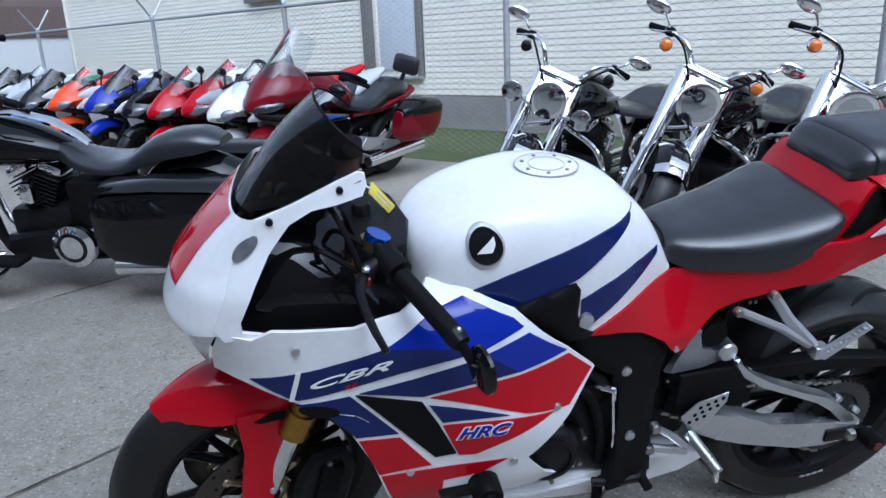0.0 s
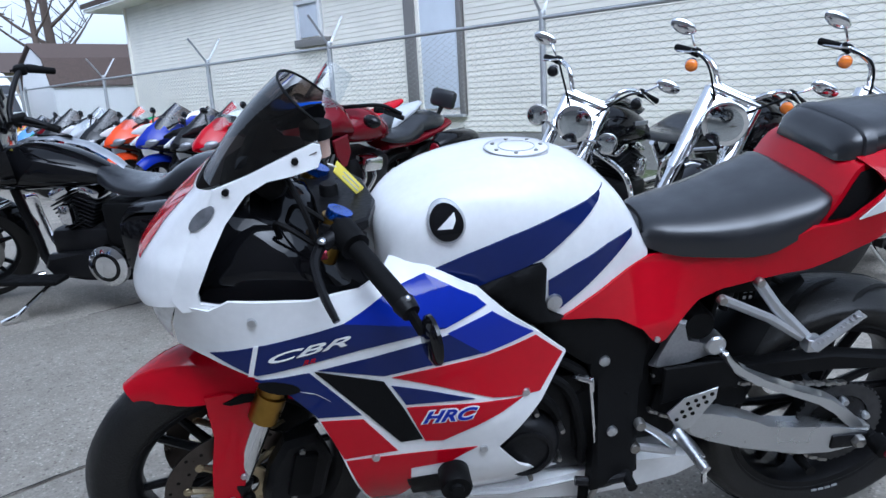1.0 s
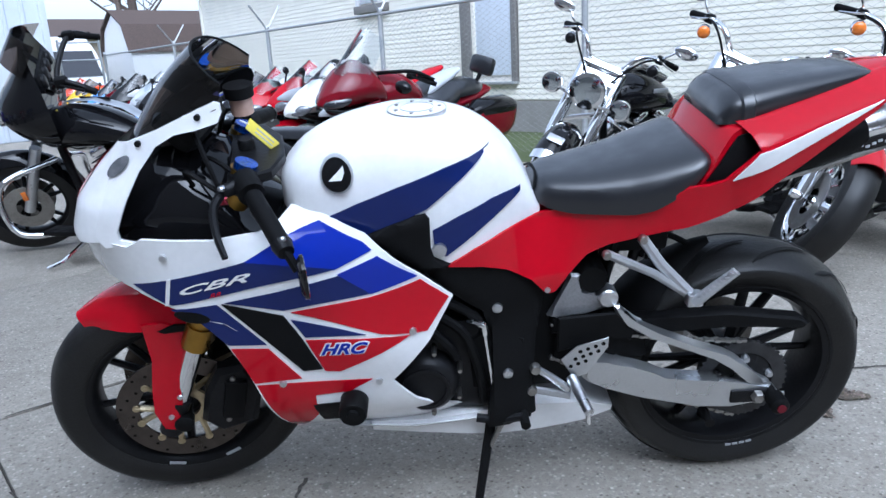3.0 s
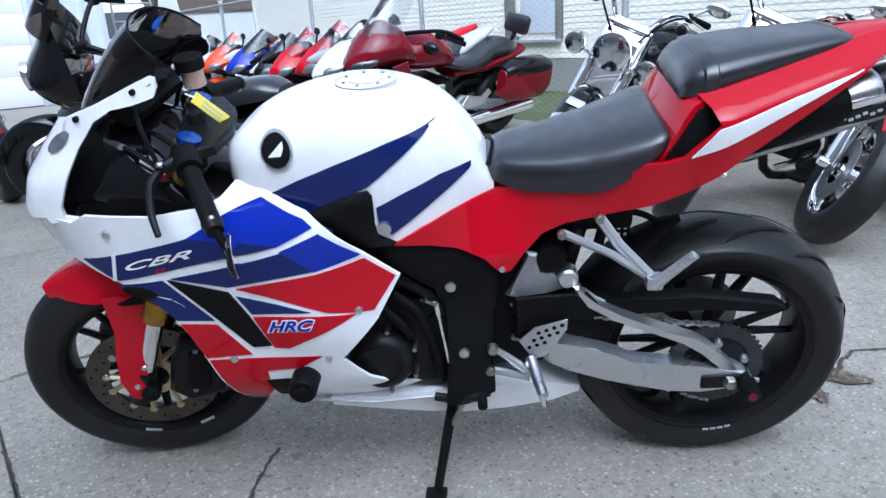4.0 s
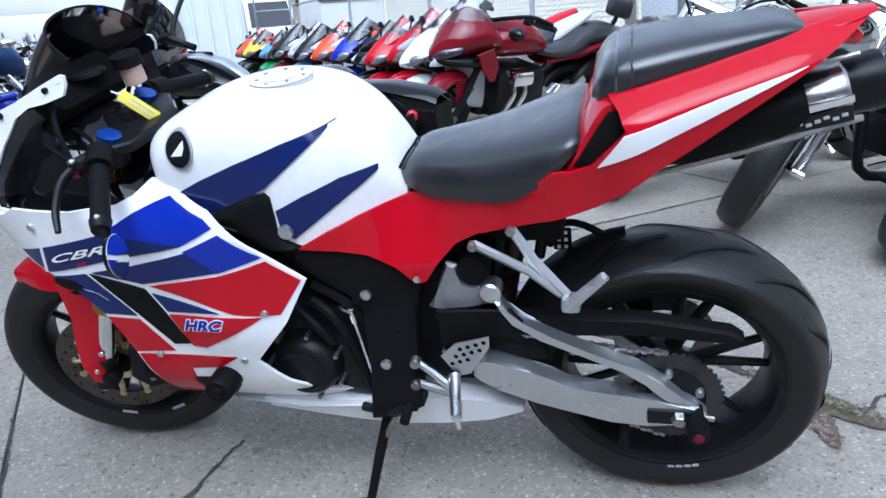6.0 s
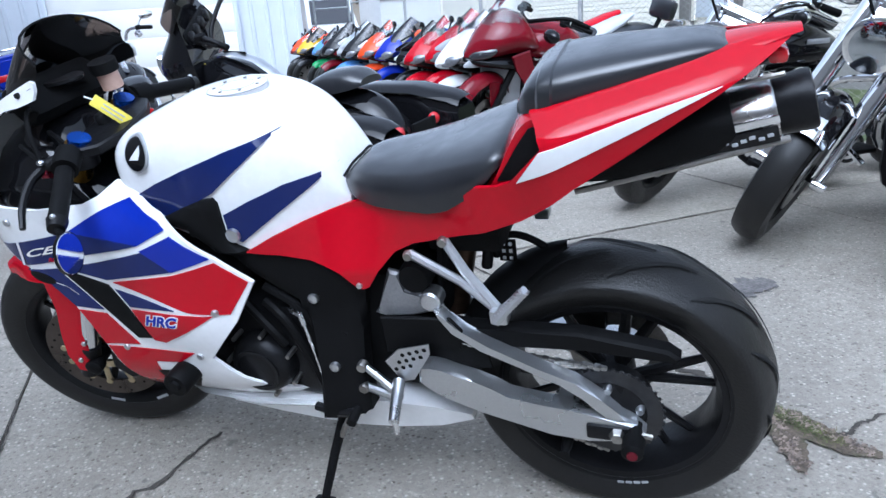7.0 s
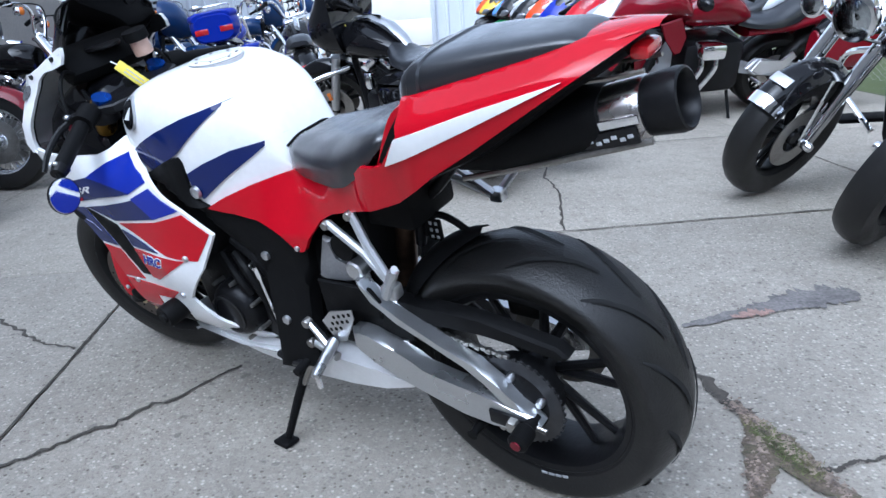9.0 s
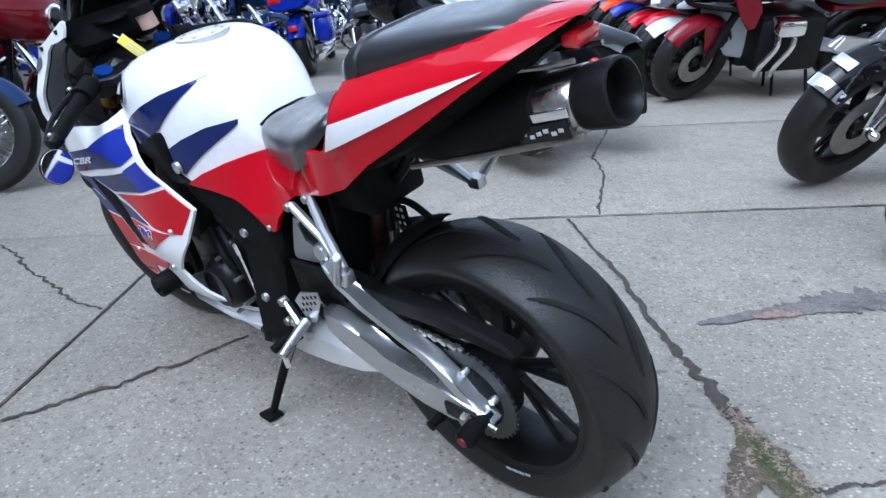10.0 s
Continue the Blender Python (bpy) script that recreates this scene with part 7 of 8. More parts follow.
    part("seat", seat(densify([(0.14, 0.72, 0.80, 0.10), (0.24, 0.68, 0.745, 0.16), (0.40, 0.66, 0.715, 0.19), (0.52, 0.66, 0.735, 0.19), (0.60, 0.69, 0.805, 0.16), (0.72, 0.72, 0.845, 0.155), (0.90, 0.74, 0.85, 0.14), (0.98, 0.76, 0.80, 0.09)], 26), 2.6), SEATV, root, "dished black two-up seat")
    part("rear_fender", arc_fender(Rw, 0.40, 0.115, 140, -8), BLACKP, root, "long black rear fender")
    for sd_ in (-1, 1):
        bm = B()
        rows = []
        for x, z0, z1, h in ((0.42, 0.36, 0.58, 0.07), (0.50, 0.30, 0.63, 0.10), (0.75, 0.27, 0.64, 0.11), (1.05, 0.24, 0.63, 0.11), (1.30, 0.20, 0.58, 0.10), (1.36, 0.20, 0.55, 0.085)):
            rows.append([(x, sd_ * 0.33 + h * y, (z0 + z1) / 2 + (z1 - z0) / 2 * q) for y, q in ((-0.9, -1), (0.9, -1), (1, -0.9), (1, 0.86), (0.85, 1), (-0.85, 1), (-1, 0.86), (-1, -0.9))])
        bg = part("saddlebag", loft(bm, rows), BLACKP, root, "stretched black saddlebag")
        bm = B()
        rows = []
        for x, z, h in ((0.43, 0.585, 0.072), (0.50, 0.645, 0.108), (0.75, 0.655, 0.118), (1.05, 0.645, 0.118), (1.30, 0.595, 0.108), (1.365, 0.565, 0.09)):
            rows.append([(x, sd_ * 0.33 + h * u, z + 0.035 * (1 - abs(u) ** 4)) for u in np.linspace(-1, 1, 11)])
        part("bag_lid", loft(bm, rows, False), BLACKP, bg)
        part("bag_reflector", rbox(B(), (1.02, sd_ * 0.447, 0.50), (0.06, 0.006, 0.02), 0.002), REDLENS, bg)
        part("exhaust_pipe", tube(B(), [(0.40, sd_ * 0.24, 0.19), (1.25, sd_ * 0.27, 0.19)], 0.042, 12), CHROME, root, "chrome exhaust pipe")
        part("tail_signal", ball(B(), (1.25, sd_ * 0.16, 0.52), (0.035, 0.035, 0.035)), REDLENS, root)
    vtwin(root, -0.04, 0.38)
    part("battery_box", rbox(B(), (0.28, 0, 0.50), (0.22, 0.36, 0.26), 0.03), BLACK, root)
    part("side_stand", tube(B(), [(-0.22, -0.14, 0.20), (-0.30, -0.38, 0.09), (-0.36, -0.44, 0.070)], 0.013, 8), CHROME, root, "chrome side stand")
    part("licence_holder", rbox(B(), (1.30, 0, 0.50), (0.02, 0.20, 0.11), 0.006), BLACK, root)
    return root


bagger(Matrix.Translation((-2.88, 2.54, 0)) @ pose(0, 0, 0, 7, 0, -11))

# the row on the other side of the lot, noses to the aisle
FACE = lambda s, d: Matrix.Translation(lot(s, d)) @ pose(0, 0, 0, 8, 0, 225)
DKBLUE = paint("midnight_blue_paint", (0.012, 0.035, 0.11))
one = cruiser("midnight blue cruiser with wire wheels and a windshield", FACE(2.08, -2.48), DKBLUE, "wire", 10, False, 0.09, 0.12, 0.034, shield=True, bags=DKBLUE, fairing=DKBLUE, group="cruisers across the lot")
two = cruiser("dark red cruiser with a windshield and saddlebags", FACE(3.05, -2.45), MAROON, "wire", -6, False, 0.09, 0.12, 0.034, shield=True, sissy=True, bags=MAROON, fairing=MAROON, group="cruisers across the lot")
three = cruiser("black cruiser with chrome pipes and a sissy bar", FACE(4.1, -2.2), BLACKP, "cast", 8, False, 0.09, 0.20, 0.034, sissy=True, group="cruisers across the lot")
four = cruiser("blue cruiser with saddlebags on the lot", FACE(5.1, -2.1), BLUE, "cast", -8, True, 0.09, 0.16, 0.034, bags=BLUE, group="cruisers across the lot")
AWAY = lambda s, d, yaw=0: Matrix.Translation(lot(s, d)) @ pose(0, 0, 0, 8, 0, -45 + yaw)
cruiser("black chrome cruiser parked tail outwards beside the bagger", AWAY(6.3, -0.70, 6), BLACKP, "cast", 12, False, 0.09, 0.20, 0.034, bags=None, group="cruisers across the lot")
cruiser("bright blue tourer with hard trunk and saddlebags", AWAY(8.1, -1.70, 4), BLUE, "cast", 10, False, 0.09, 0.14, 0.034, bags=BLUE, trunk=BLUE, group="cruisers across the lot")
for k, (src, s, d) in enumerate(((three, 6.1, -2.2), (one, 7.1, -2.15), (three, 8.1, -2.25), (one, 9.4, -1.35), (three, 10.4, -1.20), (one, 11.4, -1.05), (three, 12.5, -0.95))):
    copy_thing(src, FACE(s, d) @ pose(0.815, 0, 0))

# ---------- the house behind the fence ----------
WALL_D, CORNER_S = 6.8, 17.5


def gslab(name, material, x0, x1, y0, y1, z0, z1, parent=None, label="", bevel=0.004):
    return part(name, slab(B(), x0, x1, y0, y1, z0, z1, bevel), material, parent, label, 30)


house = new("wall_house")
house.matrix_world = GRID
tagged(house, "long house wall in cream horizontal vinyl siding", "wall", "", "structure")
gslab("wall_core", SIDING, WALL_D + 0.04, WALL_D + 0.24, -14, CORNER_S, 0.45, 3.6, house)
STEP_Z = 0.0805
OPEN = ((6.22, 7.43, 0.72, 2.85), (9.55, 10.35, 2.12, 2.85))
for k in range(38):
    z0, z1 = 0.47 + STEP_Z * k, 0.47 + STEP_Z * (k + 1)
    cuts = [(-14.0, CORNER_S)]
    for a, b, lo, hi in OPEN:
        if z1 > lo + 0.02 and z0 < hi - 0.02:
            cuts = [(u, min(v, a)) for u, v in cuts if u < a] + [(max(u, b), v) for u, v in cuts if v > b]
    for y0, y1 in cuts:
        bm = B()
        prof = ((WALL_D + 0.036, z0), (WALL_D + 0.015, z0 + 0.002), (WALL_D + 0.0145, z0 + 0.010), (WALL_D + 0.022, z1), (WALL_D + 0.036, z1))
        loft(bm, [[(x, y, z) for x, z in prof] for y in (y0, y1)])
        part("siding_board", bm, SIDING, house, "", 20)
gslab("corner_trim", SIDING, WALL_D - 0.02, WALL_D + 0.10, CORNER_S - 0.02, CORNER_S + 0.08, 0.45, 3.6, house, "cream corner trim")
bm = slab(B(), WALL_D + 0.02, WALL_D + 0.22, -14, CORNER_S - 0.05, -0.2, 0.45)
setting("foundation", bm, FOUND, "grey concrete foundation of the house", "foundation")
bm = B()
slab(bm, WALL_D - 0.55, WALL_D + 5, -14.5, CORNER_S + 1.2, 3.58, 3.66)
setting("eave", bm, SIDING, "cream boxed eave of the house", "eave")
bm = B()
loft(bm, [[(WALL_D - 0.6, y, 3.66), (WALL_D + 5, y, 5.6), (WALL_D + 5, y, 5.7), (WALL_D - 0.62, y, 3.78)] for y in (-14.5, CORNER_S + 1.2)])
setting("roof_house", bm, ROOFB, "brown shingle roof of the house", "roof")
bm = slab(B(), WALL_D + 0.24, WALL_D + 5, CORNER_S - 0.2, CORNER_S, 0, 3.58)
setting("wall_house_end", bm, SIDING, "cream end wall of the house", "wall")

# side door in a grey frame
door = new("door_1")
door.matrix_world = GRID
tagged(door, "bluish white house door in a grey frame", "door", "", "structure")
gslab("door_leaf", DOORW, WALL_D + 0.0, WALL_D + 0.05, 6.36, 7.12, 0.84, 2.80, door, "bluish white door leaf")
gslab("door_jamb", TRIMG, WALL_D - 0.045, WALL_D + 0.06, 7.20, 7.43, 0.74, 2.85, door, "wide dark grey jamb")
gslab("door_stop", SIDING, WALL_D - 0.02, WALL_D + 0.06, 7.12, 7.20, 0.80, 2.85, door)
gslab("door_jamb", TRIMG, WALL_D - 0.03, WALL_D + 0.06, 6.24, 6.34, 0.74, 2.85, door, "grey jamb")
gslab("door_head", TRIMG, WALL_D - 0.03, WALL_D + 0.06, 6.24, 7.20, 2.76, 2.85, door)
gslab("door_sill", GALV, WALL_D - 0.08, WALL_D + 0.06, 6.24, 7.43, 0.70, 0.74, door, "grey metal sill")
win = new("window_1")
win.matrix_world = GRID
tagged(win, "small white-framed window with a dark sill box", "window", "", "structure")
gslab("window_frame", WHITE, WALL_D - 0.03, WALL_D + 0.05, 9.57, 9.65, 2.16, 2.85, win)
gslab("window_frame", WHITE, WALL_D - 0.03, WALL_D + 0.05, 10.25, 10.33, 2.16, 2.85, win)
gslab("window_frame", WHITE, WALL_D - 0.03, WALL_D + 0.05, 9.57, 10.33, 2.78, 2.85, win)
gslab("window_pane", mat("curtained_pane", (0.60, 0.63, 0.68), 0.15, 0, 0.5, 0.08, 5), WALL_D + 0.015, WALL_D + 0.03, 9.64, 10.26, 2.2, 2.8, win, "pale curtained glass pane")
gslab("window_sill", TRIMG, WALL_D - 0.12, WALL_D + 0.04, 9.35, 10.28, 2.02, 2.16, win, "dark grey box below the window", 0.01)

# ---------- chain-link fence ----------
FENCE_D, RAIL_Z = 4.6, 1.72
fence = thing("chain_link_fence", GRID.copy(), "galvanised chain-link fence with angled arms on its posts", "fence")
POSTS = (-6.3, -3.1, 0.05, 3.25, 6.6, 9.75, 13.9, 18.75)
for s in POSTS:
    post = part("post", tube(B(), [(FENCE_D, s, -0.1), (FENCE_D, s, RAIL_Z + 0.06)], 0.032, 12), GALV, fence, "grey steel post")
    part("post_cap", lathe(B(), [(0.034, 0.0), (0.036, 0.03), (0.02, 0.05), (0, 0.052)], Matrix.Translation((FENCE_D, s, RAIL_Z + 0.03)) @ pose(0, 0, 0, 90, 0, 0), 12), GALV, post)
    if s < 14:
        for sd_ in (-1, 1):
            part("arm", tube(B(), [(FENCE_D, s, RAIL_Z + 0.02), (FENCE_D + sd_ * 0.27, s + 0.03, RAIL_Z + 0.40)], 0.016, 6, 0, 0.6), GALV, post, "angled steel arm")
for a, b in zip(POSTS[:-1], POSTS[1:]):
    part("top_rail", tube(B(), [(FENCE_D - 0.005, a, RAIL_Z), (FENCE_D - 0.005, b, RAIL_Z)], 0.021, 10), GALV, fence, "steel top rail")


def link_mesh(bm, x_of, length, h, p=0.058, r=0.0023):
    """Woven wires: each one zigzags from top to bottom."""
    verts, faces = [], []
    n = int(length / p)
    k = int(h / p)
    for i in range(n):
        sgn = 1 if i % 2 else -1
        prev = None
        for j in range(2 * k + 1):
            y = p * (i + 0.5) + (p / 2) * (1 if j % 2 else -1) * sgn
            c = x_of(y, 0.06 + j * p / 2, 0.003 * (1 if (j // 1) % 2 else -1))
            ring = []
            for q in range(3):
                a = 2.094 * q
                ring.append(len(verts))
                verts.append((c[0] + r * math.cos(a), c[1] + r * math.sin(a), c[2]))
            if prev:
                for q in range(3):
                    w = (q + 1) % 3
                    faces.append((prev[q], prev[w], ring[w], ring[q]))
            prev = ring
    me = bpy.data.meshes.new("chain_link_mesh")
    me.from_pydata(verts, [], faces)
    return me


me = link_mesh(None, lambda y, z, o: (FENCE_D + o, -6.3 + y, z), 25.0, 1.68)
me.materials.append(mat("zinc_wire", (0.34, 0.34, 0.33), 0.5, 0.3, 0, 0.08, 8))
links = new("chain_link_mesh", me)
links.parent = fence
tagged(links, "woven galvanised wire mesh", "", "", "stuff")

gate = thing("fence_gate", GRID.copy(), "tubular steel gate beside the garage corner", "gate")
for d in (3.55, 4.52):
    part("gate_post", tube(B(), [(d, 18.8, 0), (d, 18.8, 2.12)], 0.03, 10), GALV, gate, "grey steel gate post")
for z in (0.30, 0.98, 1.62, 2.05):
    part("gate_rail", tube(B(), [(3.55, 18.8, z), (4.52, 18.8, z)], 0.02, 8), GALV, gate)

# ---------- garage ----------
GS = 14.6
bm = B()
slab(bm, -5.4, -2.46, GS + 0.08, GS + 0.3, 0, 4.6)
slab(bm, 1.10, 2.42, GS + 0.08, GS + 0.3, 0, 4.6)
slab(bm, -2.46, 1.10, GS + 0.08, GS + 0.3, 2.9, 4.6)
slab(bm, 2.2, 2.42, GS + 0.3, GS + 12, 0, 4.6)
garage = setting("wall_garage", bm, METALW, "white metal wall of the garage", "wall")


def corrugated(y0, y1, n_rib, z0, z1):
    bm = B()
    pts = []
    w = (y1 - y0) / n_rib
    for k in range(n_rib):
        a = y0 + k * w
        pts += [(a, 0.03), (a + w * 0.70, 0.03), (a + w * 0.77, 0.0), (a + w * 0.93, 0.0)]
    pts.append((y1, 0.03))
    loft(bm, [[(y, GS + 0.04 + o, z) for y, o in pts] for z in (z0, z1)], False)
    return bm


for a, b, n_ in ((1.14, 2.44, 4), (-5.38, -2.5, 9)):
    setting("sheet", corrugated(a, b, n_, 0.02, 4.55), METALW, parent=garage)
gslab("corner_trim", METALW, 2.36, 2.47, GS + 0.0, GS + 0.12, 0, 4.6, garage, "white corner trim")
gdoor = new("door_2")
gdoor.matrix_world = GRID
tagged(gdoor, "closed cream sectional garage door", "garage door", "", "structure")
for k in range(5):
    z0 = 0.02 + 0.572 * k
    gslab("door_panel", GARAGE, -2.44, 1.06, GS + 0.10, GS + 0.15, z0, z0 + 0.569, gdoor, "", 0.003)
for y in (-2.53, 1.06):
    gslab("door_frame", METALW, y, y + 0.09, GS - 0.02, GS + 0.16, 0, 2.95, gdoor, "white door frame", 0.01)
gslab("door_header", METALW, -2.53, 1.15, GS - 0.02, GS + 0.16, 2.90, 3.02, gdoor, "white door header", 0.01)

# ---------- beyond the gate ----------
shed = thing("garden_shed", GRID @ pose(6.35, 22, 0), "white barn-shaped garden shed with a brown gambrel roof", "shed")
GAM = ((0.0, 1.85), (0.42, 2.68), (1.45, 3.18), (2.48, 2.68), (2.9, 1.85))
bm = B()
loft(bm, [[(x, 0.05, 0.0), (x, 0.05, 1.86), (x, 0.45, 2.65), (x, 1.45, 3.13), (x, 2.45, 2.65), (x, 2.85, 1.86), (x, 2.85, 0.0)] for x in (0.0, 4.2)])
part("wall", bm, WHITE, shed, "white painted gable and side walls", 20)
bm = B()
loft(bm, [[(x, y, z + 0.02) for y, z in GAM] + [(x, y, z + 0.08) for y, z in GAM[::-1]] for x in (-0.10, 4.3)])
part("roof", bm, ROOFB, shed, "brown shingle gambrel roof", 20)

van = thing("white_van", GRID @ pose(4.75, 21.3, 0), "white van with a dark windscreen behind the fence", "van")
rowsv = []
for y, z, h in ((0.0, 0.75, 0.80), (0.05, 0.98, 0.84), (0.75, 1.16, 0.87), (0.85, 1.20, 0.87), (1.35, 1.98, 0.80), (1.55, 2.16, 0.78), (1.9, 2.45, 0.72), (4.8, 2.5, 0.72), (4.9, 2.4, 0.70)):
    rowsv.append([(-h, y, 0.35), (-h, y, 0.7 * z), (-h * 0.94, y, z * 0.96), (-h * 0.7, y, z), (h * 0.7, y, z), (h * 0.94, y, z * 0.96), (h, y, 0.7 * z), (h, y, 0.35)])
bm = loft(B(), rowsv)
part("body", bm, WHITE, van, "white painted body", 30)
bm = B()
loft(bm, [[(-0.70, 0.86, 1.235), (0.70, 0.86, 1.235)], [(-0.62, 1.35, 1.995), (0.62, 1.35, 1.995)]], False)
bmesh.ops.translate(bm, verts=bm.verts, vec=(0, -0.012, 0.01))
part("windscreen", bm, DARKG, van, "dark windscreen")
part("bumper", slab(B(), -0.86, 0.86, -0.08, 0.06, 0.38, 0.58, 0.03), BLACK, van, "black bumper")
for sd_ in (-1, 1):
    part("headlight", rbox(B(), (sd_ * 0.62, -0.005, 0.80), (0.26, 0.04, 0.16), 0.015), LENS, van)
    for y in (0.75, 3.9):
        part("wheel", lathe(B(), [(0, 0.1), (0.2, 0.1), (0.33, 0.09), (0.35, 0), (0.33, -0.09), (0, -0.09)], Matrix.Translation((sd_ * 0.76, y, 0.35)) @ pose(0, 0, 0, 0, 0, 90), 20), RUBBER, van)

far = thing("far_house", GRID @ pose(9.5, 40, 0), "distant tan house with a brown shingle roof", "house")
part("wall", slab(B(), -9, 4, 0.2, 8, 0, 3.4), mat("tan_siding", (0.40, 0.33, 0.26), 0.8), far, "tan walls", 20)
bm = B()
loft(bm, [[(x, -0.4, 3.3), (x, 4, 4.6), (x, 8.4, 3.3)] for x in (-9.5, 4.5)])
part("roof", bm, ROOFB, far, "brown shingle roof", 20)
for x in (-6.5, -3.6, -0.4, 2.2):
    wn_ = part("window", slab(B(), x - 0.5, x + 0.5, 0.16, 0.24, 1.1, 2.4, 0.01), WHITE, far, "white-framed window")
    part("pane", slab(B(), x - 0.42, x + 0.42, 0.15, 0.2, 1.18, 2.32), DARKG, wn_)


def bare_tree(m, h, r, seed):
    """A bare winter tree: tapered trunk, limbs and twigs."""
    rn = random.Random(seed)
    root = thing("bare_tree", m, "bare leafless tree behind the shed", "tree", "bare trees")
    part("trunk", tube(B(), [(0, 0, -0.1), (0.08, 0.05, h * 0.35), (0.0, 0.12, h * 0.7), (0.1, 0.1, h)], (r, r * 0.3), 10, 5), BARK, root, "grey-brown trunk")
    for k in range(8):
        z = h * (0.34 + 0.08 * k)
        a = k * 2.4 + rn.random()
        d = Vector((math.cos(a), math.sin(a), 0.6)).normalized()
        bm = B()
        p0 = Vector((0.05, 0.08, z))
        ln = h * (0.35 - 0.02 * k)
        pts = [p0, p0 + d * ln * 0.5 + Vector((0, 0, 0.2)), p0 + d * ln + Vector((0, 0, 0.8))]
        tube(bm, pts, (r * 0.35, r * 0.08), 6, 4)
        for q in range(7):
            t = 0.25 + 0.11 * q
            b = pts[0].lerp(pts[2], t)
            e = Vector((rn.uniform(-1, 1), rn.uniform(-1, 1), rn.uniform(0.1, 1))).normalized()
            tube(bm, [b, b + e * ln * 0.22, b + e * ln * 0.42 + Vector((0, 0, 0.15))], (r * 0.12, r * 0.03), 5)
        part("limb", bm, BARK, root)
    return root


bare_tree(GRID @ pose(9.9, 34.0, 0), 9.0, 0.20, 4)
bare_tree(GRID @ pose(11.0, 35.5, 0), 10.0, 0.30, 9)

# pale tone, so that the added wall gives fill and brighter reflections in chrome
BRICKW = mat("pale_block_wall", (0.30, 0.28, 0.26), 0.9, 0, 0, 0.25, 3, 0.5, 40)
# unseen plain walls added behind the camera: close the place, block low sky, shape reflections
bm = slab(B(), -5.7, -5.4, -14, GS, 0, 7.5)
setting("wall_back", bm, BRICKW, "plain unseen wall added behind the lot to shape the light", "wall")
bm = slab(B(), -5.4, 7, -14.3, -14.0, 0, 6.0)
setting("wall_end", bm, BRICKW, "plain unseen wall added at the end of the lot", "wall")

# concrete slabs with open joints
D_LINES = (-5.4, -3.9, -2.35, -0.967, 2.65, GRASS_D)
S_LINES = (-8.5, -6.6, -4.8, -3.1, -1.45, 1.27, 3.0, 4.9, 6.8, 8.7, 10.6, 12.6, 14.7)
pavement = new("pavement")
pavement.matrix_world = GRID
tagged(pavement, "weathered grey concrete slabs with open cracked joints", "pavement", "", "structure")
rnd = random.Random(5)
for d0, d1 in zip(D_LINES[:-1], D_LINES[1:]):
    for s0, s1 in zip(S_LINES[:-1], S_LINES[1:]):
        bm = B()
        g = 0.0025
        h = -rnd.random() * 0.004
        rbox(bm, ((d0 + d1) / 2, (s0 + s1) / 2, h - 0.05), (d1 - d0 - 2 * g, s1 - s0 - 2 * g, 0.1), 0.006)
        part("slab", bm, CONCRETE, pavement)


def ribbon(name, pts, widths, z, material, label, seed, n=13, jag=0.6, wobble=0.9):
    """A ragged strip on the ground along pts, one width for each point."""
    rn = random.Random(seed)
    bm = B()
    fine = []
    for (a, wa), (b, wb) in zip(zip(pts[:-1], widths[:-1]), zip(pts[1:], widths[1:])):
        for i in range(n):
            t = i / n
            fine.append((Vector(a).lerp(Vector(b), t), wa + (wb - wa) * t))
    fine.append((Vector(pts[-1]), widths[-1]))
    rows = []
    for i, (p, w) in enumerate(fine):
        d = (fine[min(i + 1, len(fine) - 1)][0] - fine[max(i - 1, 0)][0]).normalized()
        side = Vector((-d.y, d.x))
        drift = noise.noise((i * 0.31, seed * 7.1, 0.0)) + 0.5 * noise.noise((i * 0.93, seed * 3.7, 2.0))
        p = p + side * (1.5 * drift + 0.45 * rn.uniform(-1, 1)) * min(0.014, w * wobble)
        u, v = w * (0.5 + rn.uniform(-jag, jag) * 0.5), w * (0.5 + rn.uniform(-jag, jag) * 0.5)
        rows.append([(p.x + side.x * u, p.y + side.y * u, z), (p.x + side.x * u * 0.4, p.y + side.y * u * 0.4, z + 0.0015), (p.x - side.x * v, p.y - side.y * v, z)])
    loft(bm, rows, False)
    bmesh.ops.transform(bm, matrix=GRID.inverted(), verts=bm.verts)
    return part(name, bm, material, pavement, label, 0)


DEBRIS = mat("crack_debris", (0.105, 0.082, 0.06), 0.95, 0, 0, 0.7, 40, 1.0, 150, dirt=0.8, dirtcol=(0.05, 0.065, 0.022))
ribbon("crack", [(-0.345, 1.406), (-0.053, 1.198), (0.185, 1.044), (0.419, 0.843), (0.616, 0.705), (0.709, 0.643), (0.834, 0.55), (0.90, 0.512)], [0.013, 0.014, 0.018, 0.019, 0.025, 0.032, 0.038, 0.042], 0.0014, SOIL, "dirt-filled crack in the concrete", 1, 10, 0.5, 0.35)
ribbon("broken_patch", [(0.885, 0.517), (0.945, 0.455), (0.985, 0.37), (1.005, 0.28), (1.02, 0.205)], [0.022, 0.07, 0.085, 0.055, 0.02], 0.0024, DEBRIS, "broken-out patch filled with dirt and small stones", 2, 9, 0.16, 0.03)
ribbon("broken_patch", [(0.93, 0.49), (0.99, 0.44), (1.055, 0.385), (1.12, 0.34), (1.19, 0.333)], [0.03, 0.09, 0.09, 0.06, 0.03], 0.0026, DEBRIS, "broken-out patch filled with dirt and small stones", 12, 9, 0.16, 0.03)
